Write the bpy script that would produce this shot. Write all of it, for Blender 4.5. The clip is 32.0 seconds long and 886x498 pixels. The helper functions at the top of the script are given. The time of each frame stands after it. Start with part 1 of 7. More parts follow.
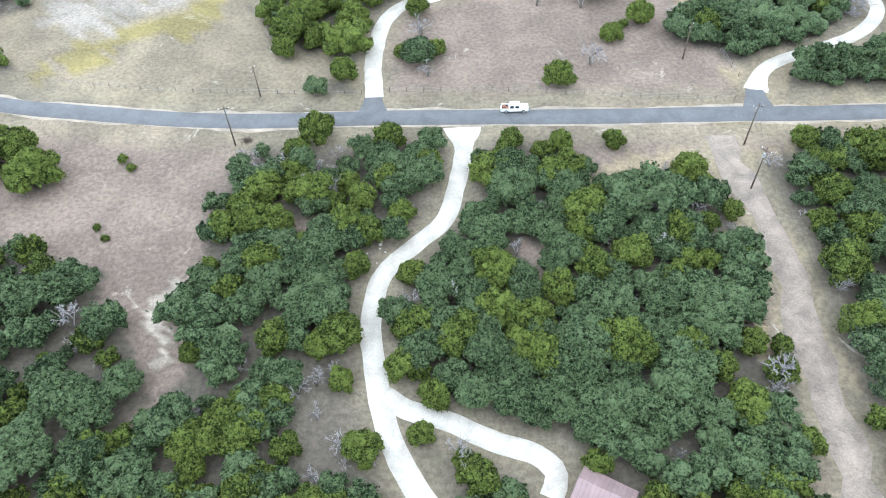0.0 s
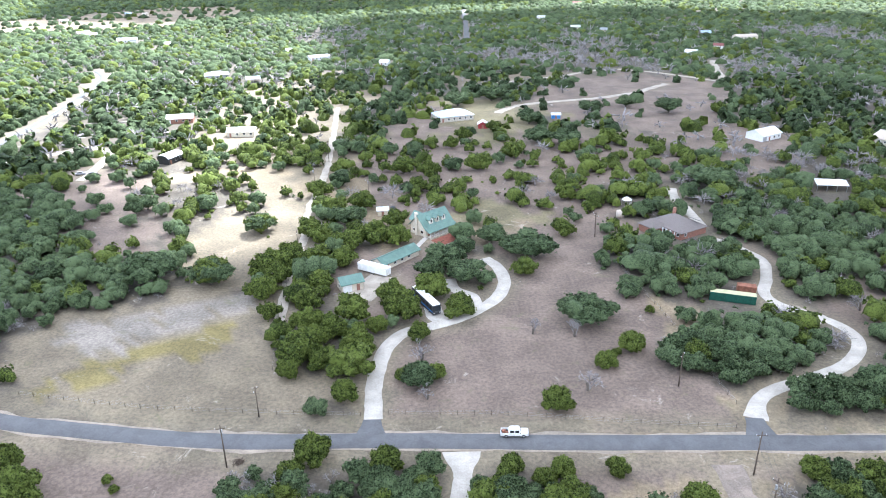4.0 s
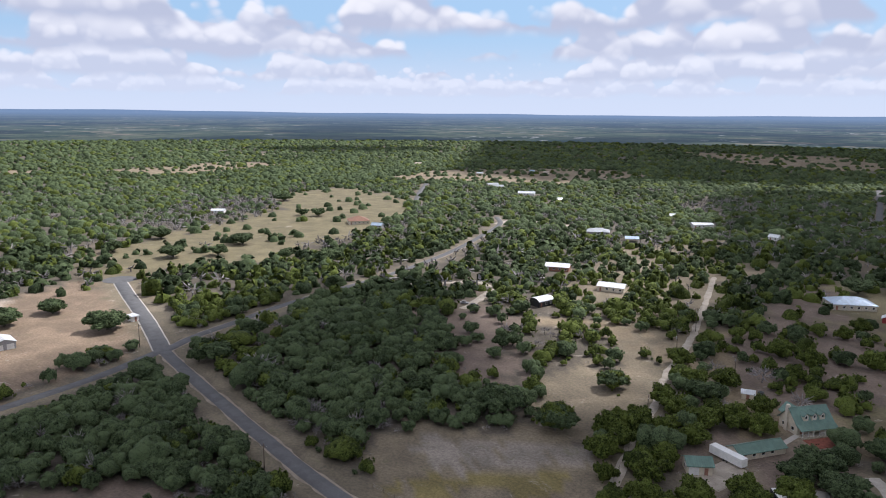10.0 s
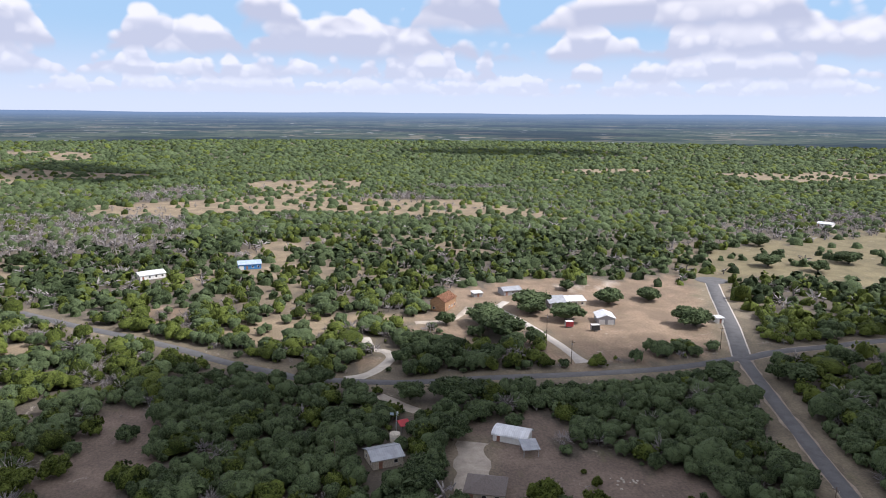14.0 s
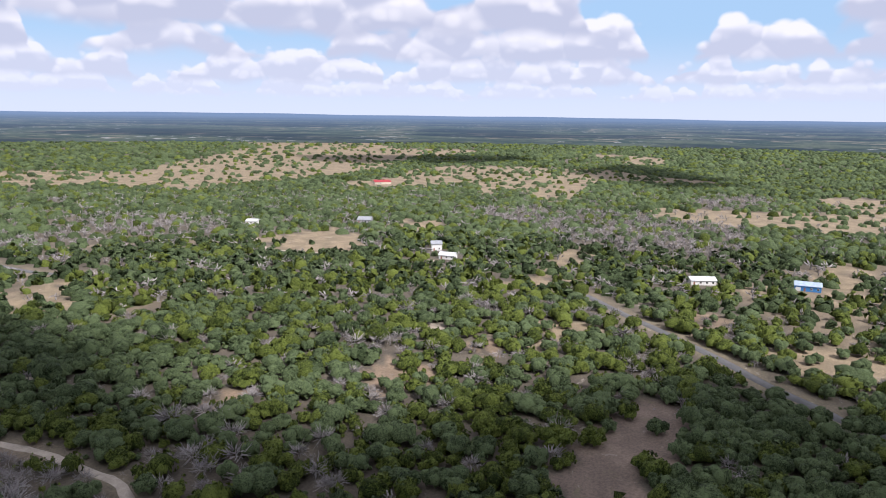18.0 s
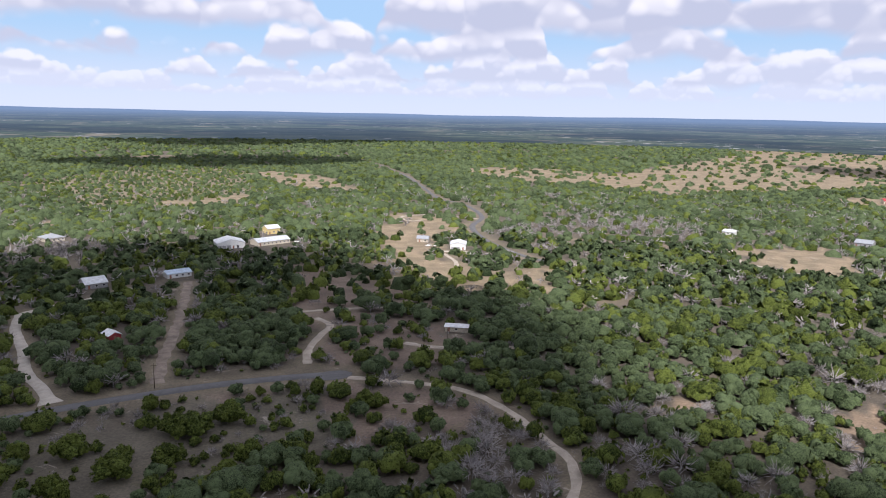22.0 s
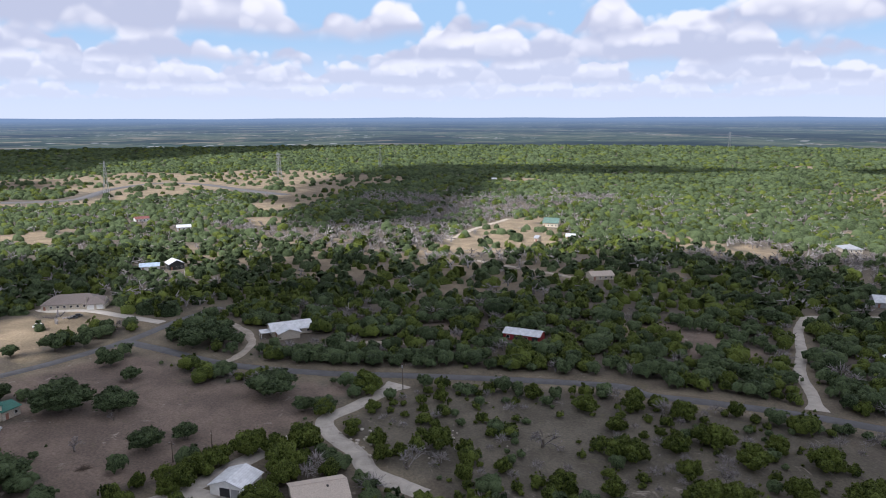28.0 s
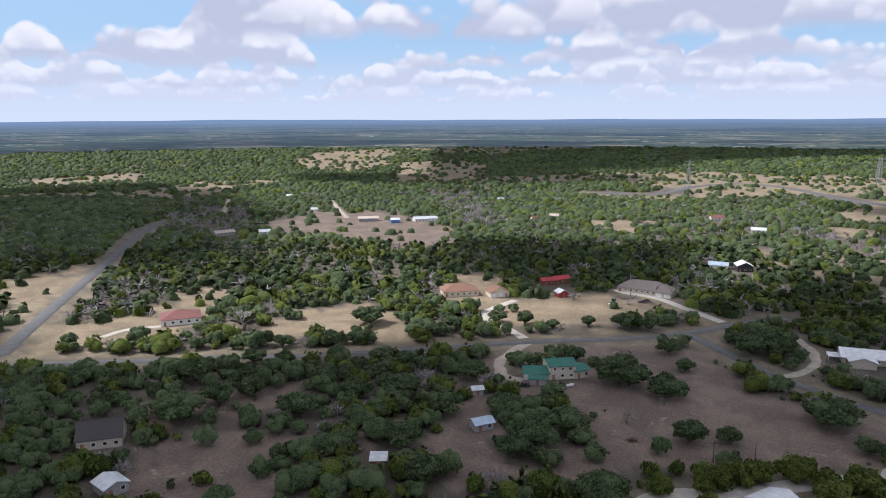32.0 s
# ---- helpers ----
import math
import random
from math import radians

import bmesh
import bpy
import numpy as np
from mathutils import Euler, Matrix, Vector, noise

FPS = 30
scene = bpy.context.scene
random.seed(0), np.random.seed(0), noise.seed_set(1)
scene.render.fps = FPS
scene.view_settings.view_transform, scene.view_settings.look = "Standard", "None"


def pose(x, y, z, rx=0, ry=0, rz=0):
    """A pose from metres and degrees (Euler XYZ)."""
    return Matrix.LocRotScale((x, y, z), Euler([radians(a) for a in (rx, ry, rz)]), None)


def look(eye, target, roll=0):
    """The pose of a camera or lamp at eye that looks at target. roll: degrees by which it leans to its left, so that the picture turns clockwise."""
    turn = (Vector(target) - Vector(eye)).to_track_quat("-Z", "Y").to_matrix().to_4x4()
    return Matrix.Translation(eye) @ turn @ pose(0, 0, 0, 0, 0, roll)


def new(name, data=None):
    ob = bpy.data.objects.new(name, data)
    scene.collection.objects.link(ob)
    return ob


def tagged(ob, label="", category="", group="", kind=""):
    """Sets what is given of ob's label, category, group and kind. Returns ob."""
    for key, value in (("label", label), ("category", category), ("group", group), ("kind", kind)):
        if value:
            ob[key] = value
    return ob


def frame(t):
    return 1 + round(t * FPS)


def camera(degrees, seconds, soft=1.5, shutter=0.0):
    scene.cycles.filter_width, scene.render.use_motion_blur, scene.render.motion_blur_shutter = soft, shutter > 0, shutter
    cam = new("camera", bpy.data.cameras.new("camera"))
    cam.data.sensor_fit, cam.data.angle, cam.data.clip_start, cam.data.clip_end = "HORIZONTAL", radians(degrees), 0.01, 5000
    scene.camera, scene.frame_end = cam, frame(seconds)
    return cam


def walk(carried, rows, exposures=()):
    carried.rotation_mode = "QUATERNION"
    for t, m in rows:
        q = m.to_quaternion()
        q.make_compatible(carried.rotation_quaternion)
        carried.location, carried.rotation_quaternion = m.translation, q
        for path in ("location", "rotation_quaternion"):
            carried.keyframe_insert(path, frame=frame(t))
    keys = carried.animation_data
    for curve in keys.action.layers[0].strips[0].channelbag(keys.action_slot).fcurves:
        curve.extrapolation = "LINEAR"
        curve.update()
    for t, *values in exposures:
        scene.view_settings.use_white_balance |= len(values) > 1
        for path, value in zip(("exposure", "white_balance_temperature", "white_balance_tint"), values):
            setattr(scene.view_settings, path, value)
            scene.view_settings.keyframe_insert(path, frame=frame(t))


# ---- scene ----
cam = camera(64.04, 32.0, soft=1.0)
EYE = (0.0, 0.0, 95.0)
# seconds, tilt, roll, heading
TURN = []
TURN += [(0.0, 40.71, 1.65, -0.02), (0.5, 43.81, 1.43, 0.18), (1.0, 47.05, 1.39, 0.23), (1.5, 50.22, 1.36, 0.26), (2.0, 53.36, 1.29, 0.29), (2.5, 56.44, 1.17, 0.38), (3.0, 59.53, 1.11, 0.4), (3.5, 62.92, 0.98, 0.46), (4.0, 66.42, 0.88, 0.49), (4.5, 69.96, 0.73, 0.55), (6.5, 79.47, 0.23, 0.66), (7.0, 79.44, 0.18, 0.84), (7.5, 79.4, 0.13, 2.36), (8.0, 79.38, 0.12, 5.76), (8.5, 79.34, 0.07, 9.98), (9.0, 79.29, -0.11, 16.51), (9.5, 79.24, -0.3, 23.61), (10.0, 79.18, -0.52, 30.7), (10.5, 79.15, -0.7, 37.38), (11.0, 79.12, -0.75, 43.84)]
TURN += [(11.5, 79.11, -0.79, 50.29), (12.0, 79.1, -0.67, 56.68), (12.5, 79.13, -0.69, 61.87), (13.0, 79.17, -0.56, 66.39), (13.5, 79.17, -0.51, 71.64), (15.5, 79.28, -0.43, 93.67), (16.0, 79.32, -0.51, 99.5), (16.5, 79.31, -0.64, 105.29), (17.0, 79.34, -0.65, 111.07), (17.5, 79.36, -0.76, 116.85), (18.0, 79.39, -0.7, 120.6), (18.5, 79.41, -0.84, 123.93), (19.0, 79.39, -0.81, 128.96), (19.5, 79.38, -0.92, 133.91), (20.0, 79.36, -0.94, 138.84), (20.5, 79.33, -1.11, 143.83), (21.0, 79.32, -1.09, 148.75), (21.5, 79.29, -1.13, 153.46), (22.0, 79.27, -1.07, 158.15), (22.5, 79.3, -1.14, 162.87)]
TURN += [(23.0, 79.28, -1.0, 167.58), (23.5, 79.31, -0.97, 172.38), (24.0, 79.31, -0.87, 177.06), (24.5, 79.33, -0.63, 181.69), (26.5, 79.44, -0.02, 201.09), (27.0, 79.49, 0.03, 206.33), (27.5, 79.5, 0.07, 211.93), (28.0, 79.53, 0.11, 217.54), (28.5, 79.58, 0.14, 223.23), (29.0, 79.6, 0.21, 229.04), (29.5, 79.62, 0.24, 234.57), (30.0, 79.64, 0.24, 239.8), (30.5, 79.64, 0.33, 245.18), (31.0, 79.65, 0.27, 250.8), (31.5, 79.67, 0.26, 256.42), (32.0, 79.68, 0.25, 262.08)]
EXPOSURES = [(0.0, 2.80, 5600, 2), (3.0, 2.56, 5500, 6), (4.5, 2.12, 5500, 11), (6.5, 0.34, 5850, 14), (8.0, 0.35, 5950, 14), (10.0, 0.38, 6000, 15), (13.0, 0.47, 6050, 16), (20.0, 0.50, 6100, 18), (24.0, 0.50, 6050, 17), (28.0, 0.46, 5950, 16), (32.0, 0.40, 5950, 15)]
walk(cam, [(t, pose(*EYE, a, b, c)) for t, a, b, c in TURN], EXPOSURES)

# ---- light ----
SUN_HEADING, SUN_UP = -20.0, 50.0      # degrees left of +y, degrees above the horizon
SUN_WAY = Vector((-math.sin(radians(SUN_HEADING)) * math.cos(radians(SUN_UP)),
                  math.cos(radians(SUN_HEADING)) * math.cos(radians(SUN_UP)), math.sin(radians(SUN_UP))))
sun = new("sun", bpy.data.lights.new("sun", "SUN"))
sun.data.energy, sun.data.angle, sun.data.color = 4.1, radians(2.0), (1.0, 0.95, 0.86)
sun.matrix_world = look((0, 0, 300), Vector((0, 0, 300)) - SUN_WAY)


class Nodes:
    """Short hand for building node trees."""

    def __init__(self, tree):
        self.tree = tree
        tree.nodes.clear()

    def add(self, kind, settings=None, **inputs):
        n = self.tree.nodes.new(kind)
        for k, v in (settings or {}).items():
            setattr(n, k, v)
        for k, v in inputs.items():
            self.put(n, k, v)
        return n

    def put(self, n, k, v):
        s = n.inputs[int(k[1:])] if k[0] == "i" and k[1:].isdigit() else n.inputs[k.replace("_", " ")]
        if isinstance(v, bpy.types.Node):
            v = v.outputs[0]
        if isinstance(v, bpy.types.NodeSocket):
            self.tree.links.new(v, s)
        else:
            s.default_value = v

    def math(self, op, a, b=0.0, c=0.0):
        return self.add("ShaderNodeMath", {"operation": op}, i0=a, i1=b, i2=c).outputs[0]

    def mix(self, fac, a, b, blend="MIX"):
        n = self.add("ShaderNodeMix", {"data_type": "RGBA", "blend_type": blend})
        for i, v in ((0, fac), (6, a), (7, b)):
            if isinstance(v, tuple) and len(v) == 3:
                v = (*v, 1)
            self.put(n, f"i{i}", v)
        return n.outputs[2]

    def ramp(self, fac, *stops):
        n = self.add("ShaderNodeValToRGB", i0=fac)
        e = n.color_ramp.elements
        while len(e) < len(stops):
            e.new(0.5)
        for el, (p, col) in zip(e, stops):
            el.position = p
            el.color = (*col, 1) if isinstance(col, tuple) else (col, col, col, 1)
        return n.outputs[0]

    def noise(self, vec, scale, detail=3.0, rough=0.5, dist=0.0):
        kw = {"Vector": vec} if vec is not None else {}
        return self.add("ShaderNodeTexNoise", None, Scale=scale, Detail=detail, Roughness=rough, Distortion=dist, **kw).outputs[0]

    def smooth(self, v, lo, hi, a=0.0, b=1.0):
        return self.add("ShaderNodeMapRange", {"interpolation_type": "SMOOTHSTEP"}, i0=v, i1=lo, i2=hi, i3=a, i4=b).outputs[0]


world = bpy.data.worlds.new("sky")
scene.world = world
world.use_nodes = True
W = Nodes(world.node_tree)
way = W.add("ShaderNodeTexCoord").outputs["Generated"]
axes = W.add("ShaderNodeSeparateXYZ", None, i0=way)
up = W.math("MAXIMUM", axes.outputs[2], 0.0)
sky = W.add("ShaderNodeTexSky", {"sky_type": "NISHITA", "sun_disc": False, "sun_elevation": radians(SUN_UP),
                                 "sun_rotation": radians(-SUN_HEADING), "dust_density": 2.0, "air_density": 1.0})
spread = W.math("DIVIDE", 1.0, W.math("ADD", up, 0.42))
stretch = W.add("ShaderNodeVectorMath", {"operation": "MULTIPLY"}, i0=way, i1=(1.0, 1.0, 2.6)).outputs[0]
flat = W.add("ShaderNodeVectorMath", {"operation": "SCALE"}, i0=stretch, Scale=spread).outputs[0]


def lower(by):
    return W.add("ShaderNodeVectorMath", {"operation": "ADD"}, i0=flat, i1=(0, 0, -by)).outputs[0]


mass, under = W.noise(flat, 2.5, 5.0, 0.52, 0.2), W.noise(lower(0.10), 2.5, 3.0, 0.5, 0.2)
cover = W.smooth(mass, 0.30, 0.37)
shade = W.smooth(W.math("SUBTRACT", mass, under), -0.02, 0.13)
lit = W.mix(shade, (10.6, 10.5, 10.8), (6.2, 6.6, 7.9))
haze = W.smooth(up, 0.0, 0.12, 0.9, 0.0)
blue = W.mix(0.6, sky.outputs[0], (4.6, 7.6, 10.6))
clear = W.mix(haze, blue, (8.0, 9.0, 10.6))
lit = W.mix(W.smooth(up, 0.01, 0.10, 0.8, 0.0), lit, (8.7, 9.4, 10.6))
overhead = W.mix(cover, clear, lit)

# banks of cumulus one behind another, seen from the side, smaller and paler towards the horizon
span = W.math("SQRT", W.math("ADD", W.math("MULTIPLY", axes.outputs[0], axes.outputs[0]), W.math("MULTIPLY", axes.outputs[1], axes.outputs[1])))
east, north, slope = [W.math("DIVIDE", axes.outputs[i], W.math("MAXIMUM", span, 0.02)) for i in range(3)]


def spot_at(scale, lift, tall=1.0):
    """A place in the sky for the patterns of one bank."""
    z_ = W.math("ADD", W.math("MULTIPLY", slope, scale * tall), lift) if tall else lift
    return W.add("ShaderNodeCombineXYZ", None, i0=W.math("MULTIPLY", east, scale), i1=W.math("MULTIPLY", north, scale), i2=z_).outputs[0]


def billows(vec, scale):
    cells = W.add("ShaderNodeTexVoronoi", None, Vector=vec, Scale=scale)
    return W.math("SUBTRACT", 0.62, W.math("MULTIPLY", cells.outputs["Distance"], 1.05))


def bank(under_, foot, height, scale, lift, mist, least=0.40, most=0.60):
    """One bank of cumulus with level grey feet and bright heaped heads, laid over the sky behind it."""
    extent = W.noise(spot_at(scale, lift, 0.0), 1.0, 2.5, 0.55)
    tall_ = W.smooth(extent, least, most)
    wide_at, wide_up = spot_at(scale, lift, 1.25), spot_at(scale, lift + 0.10, 1.25)
    puff, puff_up = billows(wide_at, 3.1), billows(wide_up, 3.1)
    fine_puff = billows(wide_at, 9.0)
    wobble = W.math("MULTIPLY", W.math("SUBTRACT", W.noise(wide_at, 2.2, 3.0), 0.5), 0.55 * height)
    over = W.math("DIVIDE", W.math("SUBTRACT", W.math("ADD", slope, wobble), foot), height)
    edge_ = W.math("ADD", W.math("SUBTRACT", tall_, over), W.math("ADD", W.math("MULTIPLY", puff, 0.75), W.math("MULTIPLY", fine_puff, 0.28)))
    body_ = W.math("MULTIPLY", W.smooth(edge_, 0.16, 0.36), W.smooth(over, -0.16, 0.10))
    body_ = W.math("MULTIPLY", body_, W.smooth(extent, least - 0.05, least + 0.05))
    rise_ = W.math("DIVIDE", over, W.math("ADD", tall_, 0.35))
    glow = W.math("ADD", W.smooth(rise_, 0.0, 0.62, 0.0, 0.78), W.smooth(W.math("SUBTRACT", puff, puff_up), -0.16, 0.16, -0.28, 0.30))
    glow = W.math("ADD", glow, W.smooth(W.math("SUBTRACT", fine_puff, 0.2), -0.2, 0.2, -0.10, 0.10))
    tint = W.mix(W.smooth(glow, 0.0, 0.9), (6.3, 6.7, 8.0), (11.2, 11.0, 11.0))
    tint = W.mix(mist, tint, (8.7, 9.4, 10.7))
    return W.mix(body_, under_, tint)


low_sky = W.mix(haze, W.mix(0.75, sky.outputs[0], (5.4, 8.3, 11.2)), (8.6, 9.3, 10.6))
for row_ in ((0.026, 0.030, 11.0, 3.1, 0.70, 0.30, 0.54), (0.046, 0.045, 7.5, 7.7, 0.42, 0.31, 0.55), (0.076, 0.062, 5.2, 1.9, 0.18, 0.35, 0.57),
             (0.112, 0.085, 4.0, 5.3, 0.04, 0.36, 0.58), (0.170, 0.12, 3.0, 9.4, 0.0, 0.35, 0.56)):
    low_sky = bank(low_sky, *row_)
both = W.mix(W.smooth(up, 0.20, 0.30), low_sky, overhead)
back = W.add("ShaderNodeBackground", None, i0=both, i1=0.064)
W.add("ShaderNodeOutputWorld", None, i0=back)

# ---- materials ----


def material(name, base, rough=0.9, metal=0.0):
    m = bpy.data.materials.new(name)
    m.use_nodes = True
    n = Nodes(m.node_tree)
    b = n.add("ShaderNodeBsdfPrincipled", None, Roughness=rough, Metallic=metal)
    b.inputs["Base Color"].default_value = (*base, 1)
    n.add("ShaderNodeOutputMaterial", None, i0=b)
    return m, n, b


def worn(name, base, rough=0.8, metal=0.0, amount=0.25, scale=1.2, bump=0.0, grain=14.0):
    """Paint, wood or stone with broad stains and a fine grain."""
    m, n, b = material(name, base, rough, metal)
    pos = n.add("ShaderNodeTexCoord").outputs["Object"]
    v = n.math("ADD", n.math("MULTIPLY", n.noise(pos, scale, 4.0), 0.6), n.math("MULTIPLY", n.noise(pos, grain, 2.0), 0.4))
    lo, hi = 1 - amount * 1.4, 1 + amount * 1.0
    k = n.smooth(v, 0.3, 0.7, lo, hi)
    rgb = n.add("ShaderNodeVectorMath", {"operation": "SCALE"}, i0=base, Scale=k)
    n.put(b, "Base Color", rgb)
    if bump:
        n.put(b, "Normal", n.add("ShaderNodeBump", None, Strength=bump, Distance=0.03, Height=v))
    return m


def leaf_material(name, dark, light, bump=0.9):
    m, n, b = material(name, dark, 0.75)
    tone = n.add("ShaderNodeAttribute", {"attribute_name": "tone"}).outputs["Fac"]
    island = n.add("ShaderNodeNewGeometry").outputs["Random Per Island"]
    one = n.add("ShaderNodeObjectInfo").outputs["Random"]
    pos = n.add("ShaderNodeNewGeometry").outputs["Position"]
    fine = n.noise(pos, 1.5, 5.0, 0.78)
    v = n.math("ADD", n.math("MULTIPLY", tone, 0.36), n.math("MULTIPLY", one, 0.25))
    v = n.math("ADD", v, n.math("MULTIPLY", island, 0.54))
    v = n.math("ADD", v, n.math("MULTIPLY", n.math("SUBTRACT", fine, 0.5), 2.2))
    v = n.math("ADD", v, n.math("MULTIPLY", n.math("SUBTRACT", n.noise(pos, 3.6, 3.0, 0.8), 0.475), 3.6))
    # random tone sinks to near-black, standing in for shaded gaps between leaves
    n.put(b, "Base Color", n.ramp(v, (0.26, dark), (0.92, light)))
    b.inputs["Specular IOR Level"].default_value = 0.08
    clumps = n.math("ADD", n.noise(pos, 4.0, 3.0, 0.8), n.math("MULTIPLY", n.noise(pos, 1.3, 2.0, 0.6), 1.2))
    n.put(b, "Normal", n.add("ShaderNodeBump", None, Strength=bump, Distance=0.45, Height=clumps))
    return m


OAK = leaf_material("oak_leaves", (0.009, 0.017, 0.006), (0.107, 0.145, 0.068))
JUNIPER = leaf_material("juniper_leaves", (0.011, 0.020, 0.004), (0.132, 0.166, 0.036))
BARE = leaf_material("bare_twigs", (0.11, 0.10, 0.098), (0.33, 0.31, 0.305), 0.2)
BARK = worn("bark", (0.13, 0.11, 0.09), 0.95, 0, 0.3, 2.0, 0.4)

# ---- plan ----
# roads, drives and tracks: kind, width, line on the ground
ROADS = {}
ROADS['county_road'] = ('asphalt', 4.7, [(-234.9,177.3),(-199.8,162.9),(-159.1,147.0),(-126.9,134.8),(-111.4,129.5),(-97.3,125.5),(-80.5,122.7),(-61.2,119.9),(-42.7,118.5),(-19.9,118.6),(-0.8,118.3),(22.8,117.6),(52.1,117.3),(69.6,117.0),(89.1,116.8),(135.0,116.0)])
ROADS['cross_road_east'] = ('asphalt', 4.8, [(-234.9,177.3),(-239.7,196.9),(-241.0,218.7),(-243.2,254.1),(-240.8,295.7),(-237.9,346.1),(-243.4,424.1),(-259.3,508.9),(-272.0,558.6),(-293.7,594.4)])
ROADS['cross_road_far'] = ('asphalt', 6, [(-411.9,637.0),(-461.8,723.0),(-518.3,830.2)])
ROADS['cross_road_west'] = ('asphalt', 4.6, [(-236.5,178.0),(-231.5,143.0),(-232.6,106.4),(-235.7,73.8),(-238.0,39.5),(-248.6,6.8),(-256.0,-3.0),(-271.8,-22.3),(-293.0,-43.1),(-317.6,-71.0),(-335.4,-92.6),(-363.3,-123.3)])
ROADS['cul_de_sac'] = ('asphalt', 6.5, [(-236.5,178.0),(-278.6,201.9),(-327.4,227.4),(-357.1,243.5)])
ROADS['ranch_road'] = ('asphalt', 5.2, [(-60.5,-244.3),(-38.5,-247.5),(-7.5,-248.0),(33.7,-243.3),(62.7,-235.7),(86.3,-228.1),(96.2,-230.1),(132.4,-211.7),(165.8,-191.4),(194.2,-173.6),(229.6,-158.5),(265.0,-153.3),(291.6,-149.4)])
ROADS['valley_road'] = ('asphalt', 5.2, [(303.2,-209.1),(299.7,-183.6),(289.2,-151.4),(285.5,-116.8),(287.4,-77.7),(285.4,-42.9),(283.7,-6.6),(284.1,24.7),(287.2,58.1),(286.1,72.1),(288.4,105.2),(289.2,137.2)])
ROADS['hill_road'] = ('asphalt', 7, [(302.5,143.0),(349.0,148.4),(418.9,155.1),(502.6,162.4),(612.9,174.0),(708.5,176.6)])
ROADS['winding_road'] = ('asphalt', 5, [(-249.7,-393.9),(-233.6,-417.7),(-233.5,-484.3),(-251.2,-553.5),(-286.5,-609.8),(-306.0,-696.3),(-301.3,-758.2),(-326.9,-883.6),(-360.9,-1050.3),(-386.0,-1286.2),(-386.3,-1435.6)])
ROADS['lane_south'] = ('asphalt', 6, [(16.1,742.7),(18.4,881.4),(18.6,1102.1)])
ROADS['highway'] = ('asphalt', 16, [(895.3,-331.2),(862.1,-398.4),(951.3,-494.0),(980.4,-578.7),(909.7,-608.1),(781.6,-590.7),(700.1,-589.3)])
ROADS['highway_upper'] = ('pale', 9, [(792.8,-1382.9),(699.0,-1607.9),(589.2,-1802.6),(514.8,-1980.4)])
ROADS['near_drive'] = ('caliche', 3.4, [(-4.5,35.7),(-6.5,38.5),(-9.5,43.9),(-11.9,51.0),(-13.5,58.9),(-14.4,65.3),(-13.9,73.3),(-11.9,78.0),(-7.2,83.3),(-2.1,89.4),(0.1,99.1),(1.4,107.2),(1.3,114.9)])
ROADS['near_drive_branch'] = ('caliche', 3.2, [(-11.6,52.9),(-8.1,50.5),(-2.2,48.6),(4.2,45.4),(10.5,43.2),(13.0,40.2),(11.9,36.9)])
ROADS['near_track'] = ('dirt', 5.2, [(52.8,110.6),(53.0,105.2),(55.4,91.4),(55.5,75.4),(54.7,61.7),(54.1,50.0),(53.0,36.5),(52.7,32.2)])
ROADS['farm_yard'] = ('pale', 9, [(-28.4,182.5),(-25.5,189.0),(-21.6,197.4)])
ROADS['farm_path'] = ('concrete', 1.7, [(-13.4,216.2),(-11.1,222.8),(-8.9,228.3),(-6.2,230.8)])
ROADS['farm_drive'] = ('caliche', 3.9, [(-17.6,125.6),(-18.7,139.3),(-17.4,153.9),(-13.0,162.6),(-4.9,166.4),(4.3,172.4),(12.6,182.3),(15.5,193.2),(13.9,203.3),(10.3,209.8)])
ROADS['farm_drive_inner'] = ('caliche', 3.5, [(6.7,176.6),(5.4,183.1),(0.5,187.8),(-1.2,194.7)])
ROADS['farm_bus_pad'] = ('caliche', 5, [(-0.4,167.8),(-4.7,171.0),(-5.9,176.8)])
ROADS['stone_drive'] = ('caliche', 3.3, [(64.5,125.0),(67.4,131.1),(72.3,135.3),(82.1,139.7),(91.7,144.1),(99.0,150.2),(102.8,156.9),(102.5,163.3),(99.0,168.4),(94.3,172.7),(90.4,177.5),(90.0,184.0),(94.4,193.1),(98.3,206.0),(93.6,217.4),(89.2,223.2)])
ROADS['stone_yard'] = ('caliche', 6.0, [(99.0,167.0),(93.0,172.0),(88.0,176.0)])
ROADS['stone_drive_back'] = ('caliche', 4, [(88.7,236.2),(88.7,252.4),(88.0,266.6),(89.9,277.7)])
ROADS['field_drive'] = ('pale', 5, [(27.4,419.1),(37.1,434.5),(57.9,446.9),(92.2,457.5),(122.0,474.6),(151.1,503.8)])
ROADS['field_track'] = ('pale', 4, [(8.6,507.8),(41.9,519.2),(82.2,540.4),(121.8,566.2),(153.5,550.9),(193.7,505.6)])
ROADS['field_lane'] = ('pale', 5, [(216.9,602.8),(205.6,560.6),(192.9,505.6)])
ROADS['fence_track'] = ('pale', 3, [(-47.4,166.9),(-49.9,188.6),(-51.1,206.6),(-52.0,230.3),(-55.3,252.9),(-56.5,299.0),(-61.7,357.1),(-71.0,439.8)])
ROADS['ridge_drive'] = ('pale', 4.5, [(-217.7,322.8),(-199.6,338.9),(-186.0,352.8),(-170.7,339.7),(-164.9,309.0),(-164.9,297.3)])
ROADS['ridge_lane'] = ('pale', 6, [(-274.1,554.7),(-271.3,583.6),(-244.2,584.8),(-215.3,579.7)])
